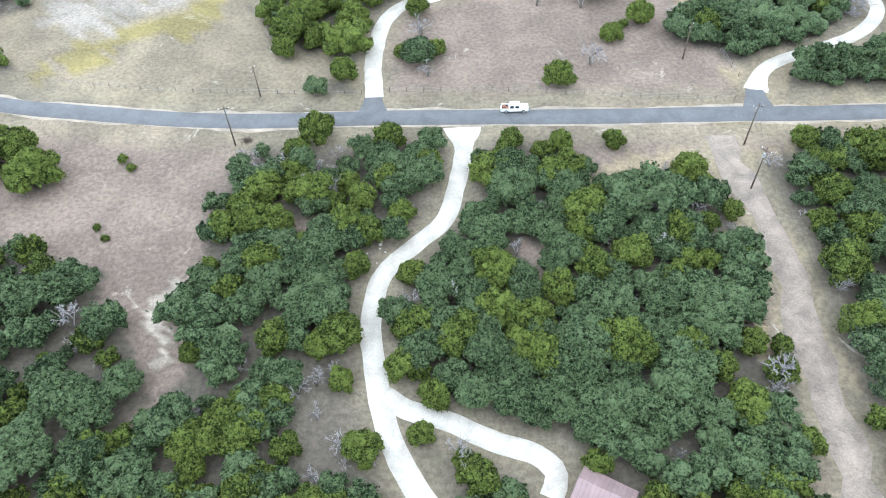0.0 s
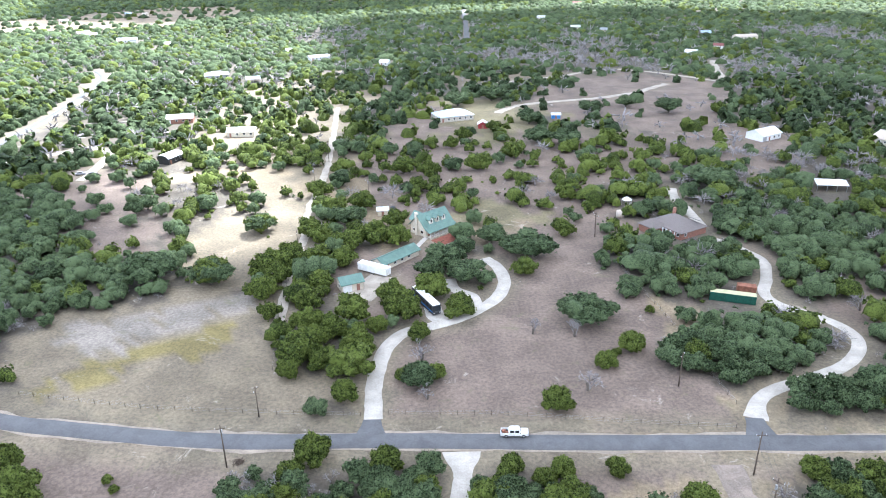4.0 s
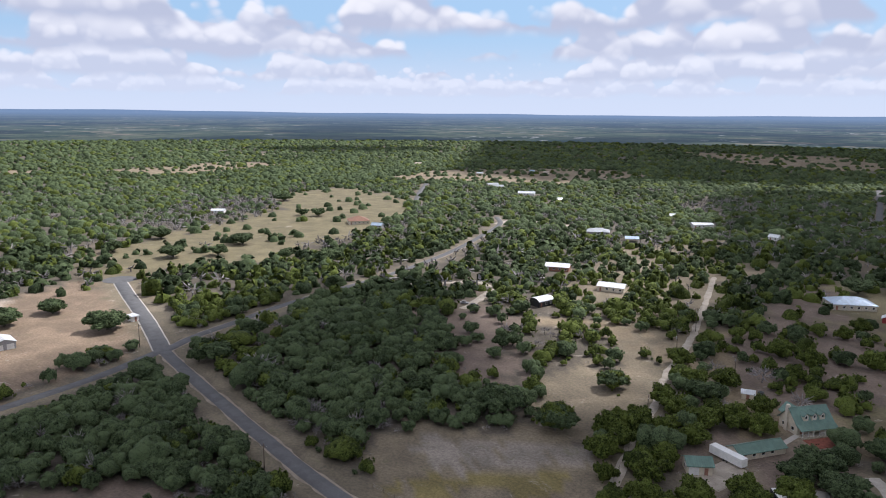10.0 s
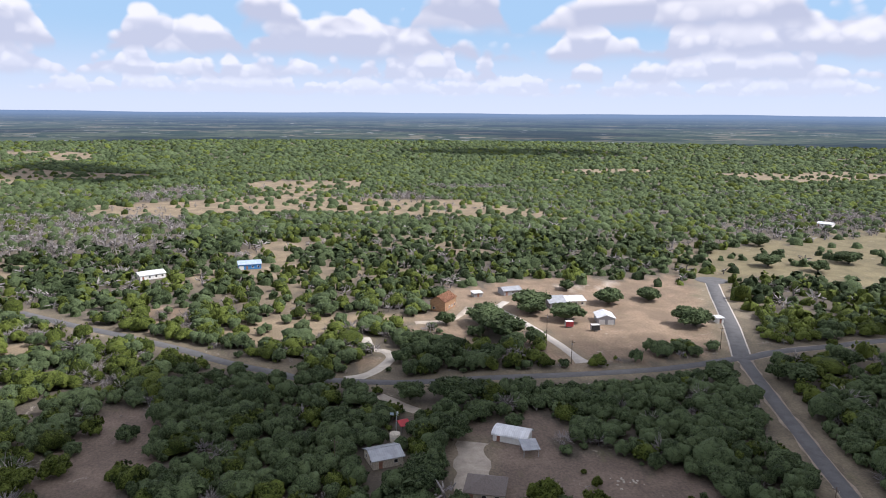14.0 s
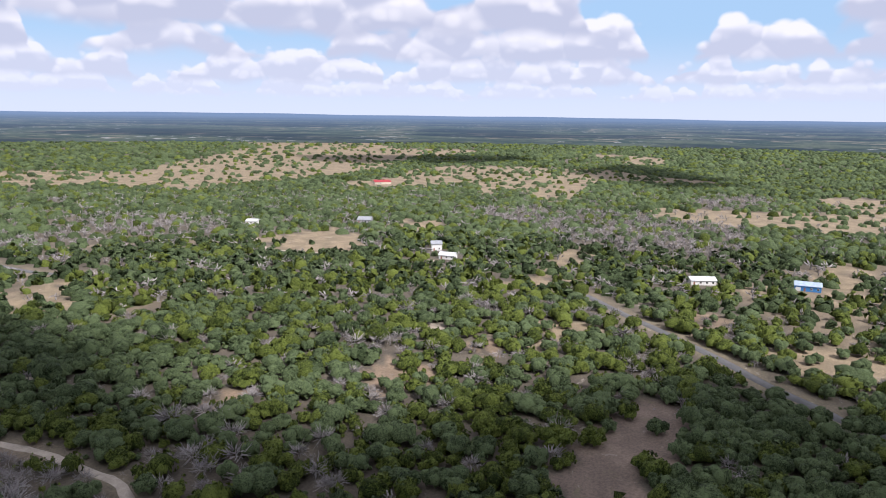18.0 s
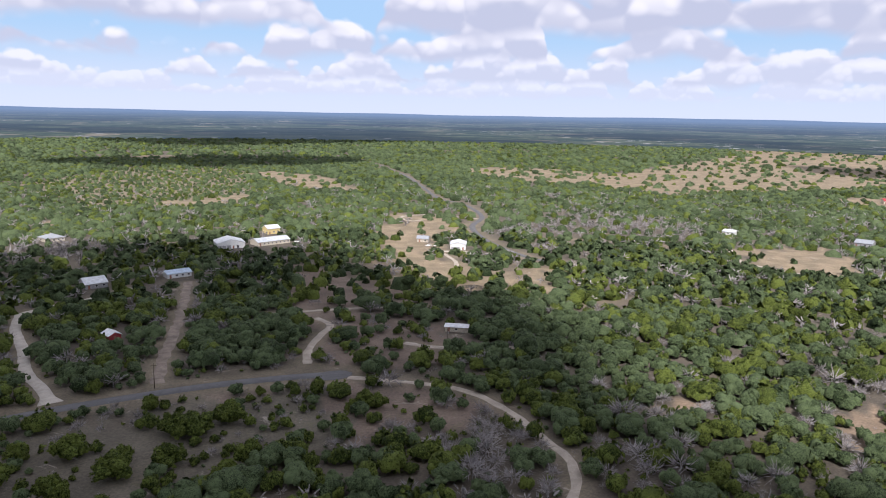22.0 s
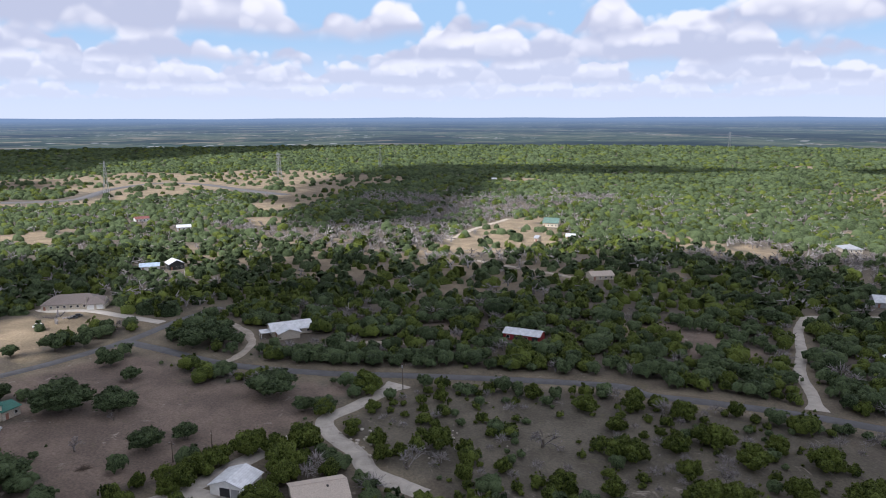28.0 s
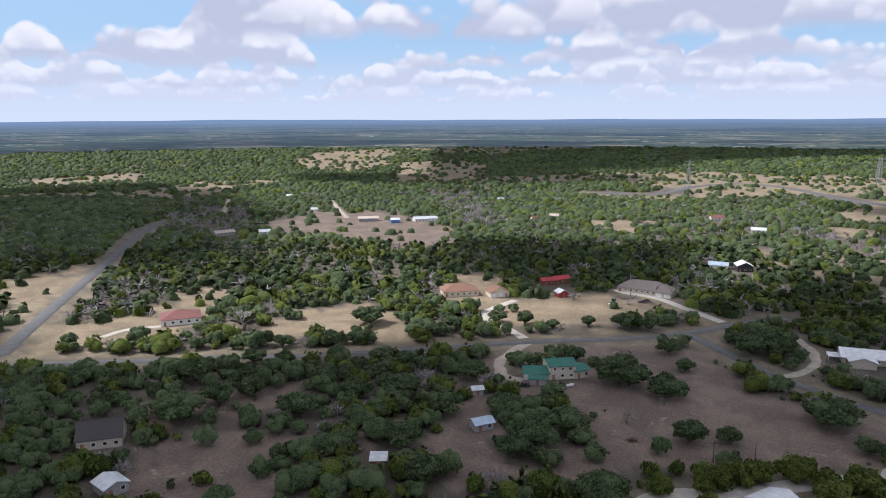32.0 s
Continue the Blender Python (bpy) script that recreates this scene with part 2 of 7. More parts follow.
ROADS['lot_drive'] = ('concrete', 4.0, [(-243.6,112.9),(-262.0,112.4),(-279.6,110.7),(-305.7,107.2),(-325.2,103.7),(-337.2,111.5)])
ROADS['lot_back_drive'] = ('pale', 4, [(-309.5,58.7),(-309.5,72.9),(-319.3,83.5),(-330.4,90.7)])
ROADS['wood_drive'] = ('caliche', 4.2, [(-244.0,22.2),(-250.4,31.7),(-264.0,40.4),(-272.7,39.2),(-276.8,34.4),(-292.2,33.5)])
ROADS['yard_track'] = ('pale', 4, [(-212.0,41.0),(-219.2,36.1),(-227.5,30.2)])
ROADS['yard_pad'] = ('pale', 9, [(-158.3,45.5),(-169.7,47.8),(-182.3,51.0),(-187.2,52.9)])
ROADS['ranch_trail'] = ('pale', 3.0, [(-60.9,-240.5),(-79.9,-228.9),(-97.0,-213.8),(-102.8,-193.3),(-103.6,-174.1),(-103.9,-159.8),(-99.0,-146.9),(-91.4,-137.7)])
ROADS['camp_drive'] = ('pale', 3.2, [(-49.9,-259.3),(-53.4,-275.8),(-63.3,-294.7),(-69.5,-307.2),(-65.7,-320.1)])
ROADS['camp_lane'] = ('pale', 3.5, [(-45.0,-332.9),(-66.7,-332.4),(-90.5,-330.1),(-121.4,-326.5)])
ROADS['camp_loop'] = ('pale', 3.2, [(-93.3,-271.5),(-103.4,-262.5),(-124.1,-255.9),(-137.7,-249.9)])
ROADS['white_drive'] = ('caliche', 4.2, [(36.1,-248.9),(40.4,-263.5),(48.2,-283.9),(53.4,-312.3),(60.4,-341.1),(62.3,-362.3),(61.3,-369.3),(49.3,-379.2),(29.9,-392.0),(15.9,-407.1)])
ROADS['power_cut'] = ('dirt', 4.5, [(4.1,-256.2),(1.6,-283.1),(-3.8,-320.6),(-9.7,-374.8),(-12.9,-413.4)])
ROADS['hilltop_drive'] = ('caliche', 5.8, [(161.4,-183.9),(160.2,-160.4),(159.7,-145.7),(147.9,-138.9),(135.8,-135.6),(125.2,-129.9),(114.6,-129.6),(106.0,-129.6)])
ROADS['hilltop_loop'] = ('caliche', 6.2, [(157.3,-136.7),(158.2,-122.2),(157.1,-107.1),(156.8,-91.9),(157.9,-80.0),(154.6,-71.8),(146.5,-69.5),(137.3,-74.1),(134.6,-83.6),(138.4,-91.0)])
ROADS['hilltop_loop_in'] = ('caliche', 7, [(155.4,-92.9),(147.2,-94.6),(141.2,-93.3),(137.1,-89.4)])
ROADS['tin_house_drive'] = ('pale', 3.6, [(232.1,-152.6),(233.0,-164.5),(242.0,-180.2),(256.8,-189.6),(272.3,-193.7),(280.5,-195.2)])
ROADS['tin_house_lane'] = ('pale', 3.6, [(187.6,-224.8),(205.2,-211.9),(218.4,-204.3)])
ROADS['green_house_drive'] = ('pale', 4.5, [(289.0,-78.1),(276.3,-67.8),(265.9,-59.6),(249.8,-57.3),(243.2,-63.3)])
ROADS['tile_house_drive'] = ('caliche', 4.5, [(293.0,-76.6),(313.6,-71.2),(332.0,-65.6),(347.3,-76.2),(358.8,-88.6)])
ROADS['brown_house_drive'] = ('concrete', 5, [(302.6,-175.7),(328.7,-170.1),(352.3,-164.5),(365.3,-152.8),(373.6,-150.9)])
ROADS['white_shop_drive'] = ('caliche', 4, [(-179.9,-457.4),(-194.7,-453.7),(-208.3,-441.2)])
ROADS['white_shop_track'] = ('pale', 3, [(-182.1,-448.7),(-180.0,-423.4),(-171.8,-399.1)])
ROADS['shop_loop'] = ('pale', 3.5, [(-276.7,-594.8),(-252.5,-624.4),(-231.0,-635.1),(-210.0,-624.7),(-211.0,-600.5),(-223.9,-603.1)])
ROADS['valley_track'] = ('pale', 4, [(-396.8,-240.0),(-382.0,-255.3),(-361.7,-262.2)])
ROADS['valley_loop'] = ('pale', 4, [(-392.3,-400.9),(-367.8,-363.7),(-371.7,-333.5),(-375.2,-320.6)])
ROADS['far_lane'] = ('pale', 5, [(332.7,-440.1),(348.3,-491.5),(355.4,-536.1),(360.5,-572.5)])
ROADS['green_barn_lane'] = ('pale', 5, [(323.0,-603.6),(287.3,-617.5),(256.3,-621.1)])
ROADS['tan_roof_lane'] = ('pale', 4, [(270.8,-386.9),(234.6,-383.7),(200.7,-380.8),(180.4,-378.6)])
ROADS['red_tile_lane'] = ('caliche', 3.5, [(323.2,109.7),(333.4,101.8),(336.8,87.5)])
ROADS['west_lane'] = ('pale', 5, [(750.3,125.6),(828.9,134.2),(900.8,141.6)])
ROADS['west_lane_b'] = ('pale', 5, [(701.5,-1.3),(795.2,9.2),(863.0,15.5)])

# land cover: share under trees, ground, mix of trees, outline
COVER = []
COVER.append((0.12, 'tan', 'm', [(-824,-1092),(-1359,-1399),(-1449,-1130),(-1470,-949),(-1098,-757),(-915,-715),(-704,-730),(-574,-765)]))
COVER.append((0.1, 'tan', 'm', [(-722,-384),(-912,-476),(-1043,-483),(-1128,-377),(-786,-283),(-734,-298),(-861,-399)]))
COVER.append((0.1, 'tan', 'm', [(-1019,-47),(-1025,120),(-794,21)]))
COVER.append((0.09, 'tan', 'm', [(-569,-993),(-930,-1068),(-969,-984),(-740,-809),(-550,-877)]))
COVER.append((0.03, 'tan', 'm', [(-1058,-912),(-1112,-867),(-936,-739),(-902,-771)]))
COVER.append((0.12, 'tan', 'm', [(-1553,-1631),(-1889,-1399),(-1477,-946),(-1079,-794),(-1228,-1126)]))
COVER.append((0.75, 'weeds', 'y', [(13,-1015),(-81,-1323),(-142,-1134),(-106,-901),(-47,-809),(12,-809)]))
COVER.append((0.75, 'weeds', 'y', [(163,-1029),(25,-1291),(-122,-1171),(-115,-839),(-30,-740),(60,-747)]))
COVER.append((0.05, 'tan', 'm', [(12,-778),(-57,-748),(-104,-801),(-93,-844),(-17,-798)]))
COVER.append((0.1, 'tan', 'm', [(-129,-1231),(-233,-1065),(-246,-831),(-152,-902)]))
COVER.append((0.09, 'tan', 'm', [(-557,-963),(-800,-1000),(-819,-832),(-596,-694),(-571,-882)]))
COVER.append((0.1, 'tan', 'm', [(-410,1832),(-39,1868),(50,1647),(13,1396),(-200,1487)]))
COVER.append((0.1, 'tan', 'm', [(-1384,2280),(-1276,2558),(-975,2071),(-1153,1998)]))
COVER.append((0.1, 'tan', 'm', [(50,1647),(457,1663),(415,1506),(194,1434)]))
COVER.append((0.1, 'tan', 'm', [(-1000,-50),(-1001,65),(-1026,119),(-911,112),(-841,36),(-894,-33)]))
COVER.append((0.07, 'tan', 'm', [(-876,114),(-900,145),(-801,122)]))
COVER.append((0.05, 'grass', 'o', [(-390,244),(-437,288),(-466,374),(-478,436),(-495,506),(-590,633),(-575,724),(-465,691),(-380,576),(-339,465),(-340,396),(-311,329),(-352,291),(-362,254)]))
COVER.append((0.05, 'tan', 'm', [(640,-476),(751,-635),(752,-723),(660,-651),(556,-444)]))
COVER.append((0.1, 'tan', 'm', [(1567,-107),(1649,-239),(1440,-300),(1103,-211),(1056,-78)]))
COVER.append((0.1, 'tan', 'm', [(1952,127),(2171,-151),(1793,-137),(1718,54)]))
COVER.append((0.05, 'tan', 'm', [(638,-219),(637,-278),(580,-267),(572,-223)]))
COVER.append((0.07, 'tan', 'm', [(598,-435),(530,-447),(507,-392)]))
COVER.append((0.12, 'tan', 'm', [(966,-232),(888,-322),(827,-376),(903,-500),(805,-529),(785,-357)]))
COVER.append((0.06, 'brown', 'o', [(706,79),(755,28),(748,-49),(610,-96),(526,-87),(512,-47),(580,2),(634,68)]))
COVER.append((1, 'litter', 'o', [(971,436),(934,231),(681,193),(560,176),(521,239)]))
COVER.append((0.05, 'tan', 'm', [(1244,530),(1396,367),(1210,328),(1115,453)]))
COVER.append((0.85, 'litter', 'm', [(3170,-1203),(331,-3229),(149,-1515),(1468,-550)]))
COVER.append((0.62, 'weeds', 'y', [(-142,344),(-152,500),(-84,594),(-48,368),(-59,291),(-98,318),(-134,343)]))
COVER.append((0.34, 'brown', 'y', [(-45,342),(-15,492),(-3,351),(22,339),(49,373),(111,358),(99,298),(58,275),(65,231),(38,221),(29,243),(17,250),(-9,250),(-24,251),(-36,264)]))
COVER.append((0.06, 'brown', 'b', [(50,479),(90,537),(131,550),(196,501),(147,385),(112,360),(84,399),(52,400)]))
COVER.append((0.3, 'brown', 'b', [(113,362),(171,398),(179,348),(125,282),(107,315)]))
COVER.append((0.8, 'litter', 'b', [(219,603),(297,629),(250,498),(196,501)]))
COVER.append((0.1, 'grass', 'j', [(-7,486),(56,430),(39,362),(20,354),(-6,379)]))
COVER.append((0.12, 'brown', 'j', [(-28,302),(-11,350),(11,333),(14,289),(-2,280),(-19,288)]))
COVER.append((0.1, 'brown', 'o', [(-189,303),(-178,328),(-129,293),(-126,264),(-92,223),(-105,219),(-131,240),(-157,272)]))
COVER.append((0.04, 'weeds', 'j', [(-96,219),(-81,257),(-89,292),(-64,291),(-54,262),(-48,200),(-64,193),(-84,201)]))
COVER.append((0.4, 'litter', 'y', [(-117,256),(-122,284),(-104,304),(-85,268),(-92,237),(-104,227)]))
COVER.append((0.0, 'weeds', 'j', [(-117,158),(-116,172),(-102,189),(-96,201),(-68,201),(-60,185),(-48,172),(-47,154),(-37,144),(-27,144),(-20,131),(-20,125),(-49,125),(-74,128),(-103,136)]))
COVER.append((0.0, 'chalk', 'j', [(-104,150),(-98,168),(-80,178),(-60,187),(-54,176),(-77,167),(-91,152)]))
COVER.append((0.0, 'moss', 'j', [(-96,139),(-91,150),(-77,160),(-57,169),(-56,154),(-75,145)]))
COVER.append((0.0, 'brown', 'o', [(-15,146),(-15,157),(-2,165),(11,177),(17,199),(13,226),(39,239),(57,231),(53,207),(63,187),(54,153),(62,136),(61,123),(23,123),(-13,126)]))
COVER.append((0.0, 'grass', 'j', [(2,261),(22,264),(39,242),(18,237),(6,237)]))
COVER.append((0.0, 'brown', 'j', [(-35,185),(-39,200),(-30,213),(-16,227),(6,226),(10,199),(0,192),(-5,168),(-19,171)]))
COVER.append((0.1, 'brown', 'b', [(119,197),(126,186),(106,152),(103,155),(104,166)]))
COVER.append((0.0, 'brown', 'o', [(90,235),(105,213),(119,197),(106,204),(95,198),(87,220)]))
COVER.append((1, 'litter', 'o', [(52,207),(74,216),(94,206),(91,189),(83,179),(63,179),(51,183)]))
COVER.append((1, 'litter', 'o', [(57,160),(69,160),(90,157),(95,149),(90,141),(69,137),(55,131),(52,144)]))
COVER.append((1, 'litter', 'o', [(96,189),(111,197),(110,185),(99,167),(91,170)]))
COVER.append((1, 'litter', 'o', [(68,125),(80,133),(98,139),(87,120),(67,119)]))
COVER.append((1, 'litter', 'o', [(96,254),(129,256),(149,229),(126,189),(111,208),(89,220)]))
COVER.append((1, 'litter', 'o', [(-180,264),(-146,247),(-112,210),(-112,182),(-118,161)]))
COVER.append((1, 'litter', 'o', [(-107,199),(-88,209),(-78,188),(-92,180)]))
COVER.append((1, 'litter', 'o', [(-218,332),(-176,326),(-164,307),(-179,286)]))
COVER.append((0.0, 'brown', 'j', [(-105,125),(-38,114),(-46,88),(-44,68),(-46,48),(-51,45),(-49,58),(-58,64),(-61,76),(-72,84),(-87,84)]))
COVER.append((0.06, 'brown', 'j', [(49,107),(56,97),(53,66),(55,48),(53,35),(46,35),(49,45),(51,66),(53,86)]))
COVER.append((0.02, 'brown', 'j', [(5,114),(88,114),(86,109),(67,108),(55,104),(50,107),(21,103),(20,108)]))
COVER.append((1, 'litter', 'n', [(-34,106),(-28,113),(-13,111),(-2,106),(-1,98),(-4,88),(-16,81),(-22,84),(-22,91),(-32,86),(-43,87),(-45,99)]))
COVER.append((1, 'litter', 'n', [(-44,78),(-39,83),(-25,82),(-16,76),(-15,70),(-20,63),(-30,63),(-41,64)]))
COVER.append((1, 'litter', 'n', [(-42,61),(-26,62),(-22,59),(-15,58),(-13,51),(-12,34),(-49,35),(-48,41),(-41,48)]))
COVER.append((1, 'litter', 'n', [(3,100),(10,106),(16,101),(20,96),(31,97),(45,100),(52,90),(50,78),(50,68),(44,59),(50,54),(49,44),(41,37),(28,37),(21,39),(13,44),(7,47),(-3,49),(-8,56),(-10,65),(-10,73),(-5,79),(4,88)]))
COVER.append((1, 'litter', 'n', [(58,102),(67,105),(86,106),(61,46),(59,59),(59,68),(59,78),(59,92)]))
COVER.append((1, 'litter', 'n', [(-6,42),(6,42),(9,38),(9,33),(-4,33)]))
COVER.append((1, 'litter', 'n', [(-82,77),(-68,79),(-60,72),(-61,65),(-75,61)]))
COVER.append((1, 'litter', 'n', [(-72,53),(-53,57),(-47,53),(-49,46),(-47,35),(-64,35)]))
COVER.append((0, 'brown', 'n', [(12,84),(17,83),(18,76),(13,75)]))
COVER.append((0, 'brown', 'n', [(-30,90),(-23,90),(-23,84),(-30,86)]))
COVER.append((0.8, 'litter', 'b', [(-25,57),(-15,57),(-14,38),(-23,38)]))
COVER.append((0, 'pale', 'j', [(-52,64),(-51,73),(-50,79),(-48,78),(-49,70),(-49,62)]))
COVER.append((0, 'pale', 'j', [(-49,60),(-48,65),(-48,68),(-47,64),(-48,58)]))
COVER.append((1, 'litter', 'y', [(-314,231),(-253,255),(-242,257),(-235,198),(-247,188)]))
COVER.append((0.9, 'litter', 'y', [(-310,323),(-322,382),(-311,464),(-312,573),(-275,545),(-247,433),(-239,341),(-274,325)]))
COVER.append((0.1, 'brown', 'm', [(-187,288),(-175,333),(-153,309),(-132,241),(-102,223),(-113,208),(-144,248)]))
COVER.append((1, 'litter', 'o', [(-179,168),(-204,217),(-242,283),(-231,324),(-191,293),(-143,252),(-113,205),(-116,150),(-148,149)]))
COVER.append((1, 'litter', 'o', [(-108,199),(-88,210),(-80,189),(-93,179)]))
COVER.append((0.8, 'litter', 'm', [(-220,181),(-212,200),(-194,183),(-200,171)]))
COVER.append((1, 'litter', 'o', [(-231,52),(-231,67),(-218,90),(-227,108),(-219,142),(-212,156),(-192,146),(-163,146),(-143,131),(-122,119),(-112,106),(-128,90),(-142,103),(-163,81),(-180,74),(-198,64),(-197,43)]))
COVER.append((0.02, 'red', 'o', [(-320,65),(-362,86),(-378,116),(-377,157),(-372,223),(-349,231),(-249,179),(-242,136),(-238,109),(-278,80),(-265,42),(-245,31),(-261,23),(-302,51)]))
COVER.append((0.0, 'red', 'o', [(-294,143),(-298,186),(-253,173),(-252,131)]))
COVER.append((0.0, 'pale', 'o', [(-365,161),(-365,189),(-353,183),(-353,157)]))
COVER.append((0.03, 'brown', 'j', [(-186,43),(-200,57),(-200,80),(-175,78),(-168,95),(-148,107),(-135,95),(-159,38)]))
COVER.append((1, 'litter', 'o', [(-215,-42),(-246,-34),(-263,-16),(-239,3),(-210,5),(-193,10),(-166,8),(-185,-38)]))
COVER.append((1, 'litter', 'o', [(-222,9),(-234,28),(-216,34),(-190,25),(-172,19),(-183,9)]))
COVER.append((1, 'litter', 'o', [(-169,20),(-175,28),(-169,43),(-152,40),(-161,19)]))
COVER.append((1, 'litter', 'o', [(-290,35),(-297,48),(-261,68),(-247,66),(-253,51),(-273,35)]))
COVER.append((1, 'litter', 'o', [(-291,74),(-316,91),(-288,104),(-266,93),(-272,76)]))
COVER.append((1, 'litter', 'o', [(-298,36),(-287,63),(-262,31)]))
COVER.append((0.0, 'pale', 'm', [(-259,-164),(-276,-156),(-270,-147),(-250,-153)]))
COVER.append((0.0, 'tan', 'm', [(-282,-121),(-288,-114),(-258,-102),(-255,-109)]))
COVER.append((0.05, 'red', 'm', [(-213,-147),(-230,-146),(-204,-125),(-204,-139)]))
COVER.append((0.05, 'red', 'm', [(-262,-135),(-272,-132),(-245,-119),(-236,-124)]))
COVER.append((0.07, 'tan', 'm', [(-373,-180),(-397,-146),(-380,-129),(-353,-150)]))
COVER.append((0.04, 'tan', 'm', [(-410,-170),(-546,-186),(-484,-160),(-408,-154)]))
COVER.append((0.05, 'tan', 'm', [(-393,-401),(-447,-385),(-414,-312),(-360,-325)]))
COVER.append((0.05, 'tan', 'm', [(-441,-253),(-464,-229),(-427,-223)]))
COVER.append((0.03, 'tan', 'm', [(-539,-374),(-561,-328),(-503,-300),(-500,-341)]))
COVER.append((0.1, 'red', 'm', [(-331,-63),(-371,-53),(-327,-43),(-306,-60)]))
COVER.append((0.05, 'tan', 'm', [(-414,-53),(-482,-40),(-436,-39),(-395,-44)]))
COVER.append((0.06, 'tan', 'm', [(-530,-6),(-548,9),(-435,3),(-403,-21)]))
COVER.append((0.08, 'brown', 'm', [(-181,-66),(-223,-65),(-240,-53),(-217,-32),(-189,-38),(-160,-43),(-154,-51)]))
COVER.append((0.95, 'litter', 'o', [(-230,-43),(-262,-24),(-234,3),(-221,-5),(-215,-31)]))
COVER.append((0.9, 'litter', 'o', [(-186,-40),(-206,-29),(-203,3),(-181,8),(-166,-16),(-164,-35)]))
COVER.append((0.1, 'tan', 'm', [(-156,-535),(-207,-650),(-245,-633),(-242,-558),(-190,-492),(-167,-362),(-229,-383),(-230,-346),(-188,-333),(-150,-338),(-141,-446)]))
COVER.append((0.01, 'tan', 'm', [(-390,-398),(-466,-391),(-453,-342),(-392,-299),(-368,-331)]))
COVER.append((0.03, 'tan', 'm', [(-538,-373),(-552,-322),(-506,-299)]))
COVER.append((0.3, 'brown', 'm', [(-83,-455),(-104,-393),(-114,-311),(-123,-267),(-102,-242),(-62,-253),(-52,-273),(-67,-335)]))
COVER.append((0.85, 'litter', 'o', [(-116,-332),(-184,-353),(-179,-237),(-166,-184),(-120,-203),(-123,-267)]))
COVER.append((0.15, 'brown', 'm', [(6,-236),(-22,-240),(-58,-237),(-96,-216),(-108,-183),(-74,-192),(-51,-188),(-31,-192),(-19,-214)]))
COVER.append((0.12, 'red', 'm', [(-144,-190),(-177,-172),(-185,-162),(-155,-172)]))
COVER.append((0.12, 'red', 'm', [(-186,-150),(-224,-147),(-208,-128),(-190,-131)]))
COVER.append((0.9, 'litter', 'b', [(-68,-178),(-91,-194),(-105,-170),(-100,-148),(-85,-134),(-57,-150)]))
COVER.append((0.75, 'litter', 'b', [(-90,-131),(-125,-166),(-138,-152),(-123,-122)]))
COVER.append((0.66, 'sage', 's', [(162,-141),(159,-168),(150,-185),(108,-206),(44,-230),(-53,-236),(-45,-192),(116,-130)]))
COVER.append((0.15, 'sage', 's', [(115,-185),(98,-209),(78,-174),(88,-152)]))
COVER.append((0.15, 'sage', 's', [(18,-222),(8,-228),(7,-184),(18,-177)]))
COVER.append((0.05, 'sage', 's', [(211,-150),(186,-171),(161,-178),(162,-157),(164,-130),(178,-124)]))
COVER.append((0.05, 'brown', 'm', [(200,-249),(186,-264),(173,-241),(184,-236)]))
COVER.append((0.08, 'brown', 'm', [(120,-309),(99,-323),(66,-292),(91,-281)]))
COVER.append((0.07, 'tan', 'm', [(332,-446),(356,-547),(346,-612),(251,-477),(279,-413),(321,-375)]))
COVER.append((0.07, 'tan', 'm', [(226,-579),(183,-562),(105,-534),(115,-500),(172,-516)]))
COVER.append((0.03, 'tan', 'm', [(106,-705),(80,-673),(80,-596)]))
COVER.append((0.03, 'tan', 'm', [(204,-724),(182,-759),(169,-694)]))
COVER.append((0.1, 'tan', 'm', [(351,-1454),(261,-1541),(249,-1409)]))
COVER.append((0.35, 'brown', 'm', [(-57,-405),(-82,-455),(-75,-380),(-73,-335),(-125,-329),(-102,-272),(-75,-270),(-60,-298)]))
COVER.append((0.95, 'litter', 'o', [(40,-292),(12,-311),(7,-256),(33,-254)]))
COVER.append((0.95, 'litter', 'o', [(-1,-256),(-9,-312),(-57,-324),(-49,-262)]))
COVER.append((0.03, 'tan', 'o', [(332,39),(365,4),(343,-28),(304,-29),(296,-14),(295,25),(315,40)]))
COVER.append((0.05, 'tan', 'm', [(358,-46),(427,-73),(419,-92),(322,-84),(324,-65)]))
COVER.append((0.02, 'tan', 'm', [(323,-76),(370,-101),(358,-164),(313,-169),(309,-129),(303,-109),(306,-80)]))
COVER.append((0.01, 'brown', 'o', [(279,-61),(286,-103),(276,-143),(229,-141),(191,-163),(169,-179),(163,-145),(169,-96),(166,-73),(166,-44),(172,-24),(196,-22),(234,-43),(234,-59)]))
COVER.append((1, 'litter', 'o', [(289,-168),(281,-191),(247,-180),(230,-160),(262,-161)]))
COVER.append((0.95, 'litter', 'o', [(237,-184),(211,-193),(166,-217),(154,-202),(188,-172),(213,-169)]))
COVER.append((0.9, 'litter', 'o', [(229,-50),(223,-68),(196,-73),(179,-61),(181,-42),(203,-42)]))
COVER.append((1, 'litter', 'o', [(259,-61),(276,-89),(247,-94),(252,-61)]))
COVER.append((0.2, 'tan', 'b', [(394,96),(411,79),(405,65),(340,63),(316,79)]))
COVER.append((0.12, 'brown', 'o', [(181,-5),(204,2),(236,-10),(266,-58),(253,-55),(244,-32),(236,-8)]))
COVER.append((0.05, 'tan', 'o', [(344,149),(355,93),(323,81),(303,108),(292,130)]))
COVER.append((0.05, 'tan', 'm', [(401,86),(428,75),(382,62),(373,81)]))
COVER.append((0.6, 'litter', 'o', [(275,131),(274,80),(269,47),(251,12),(236,-16),(206,4),(199,10),(214,55),(221,107)]))
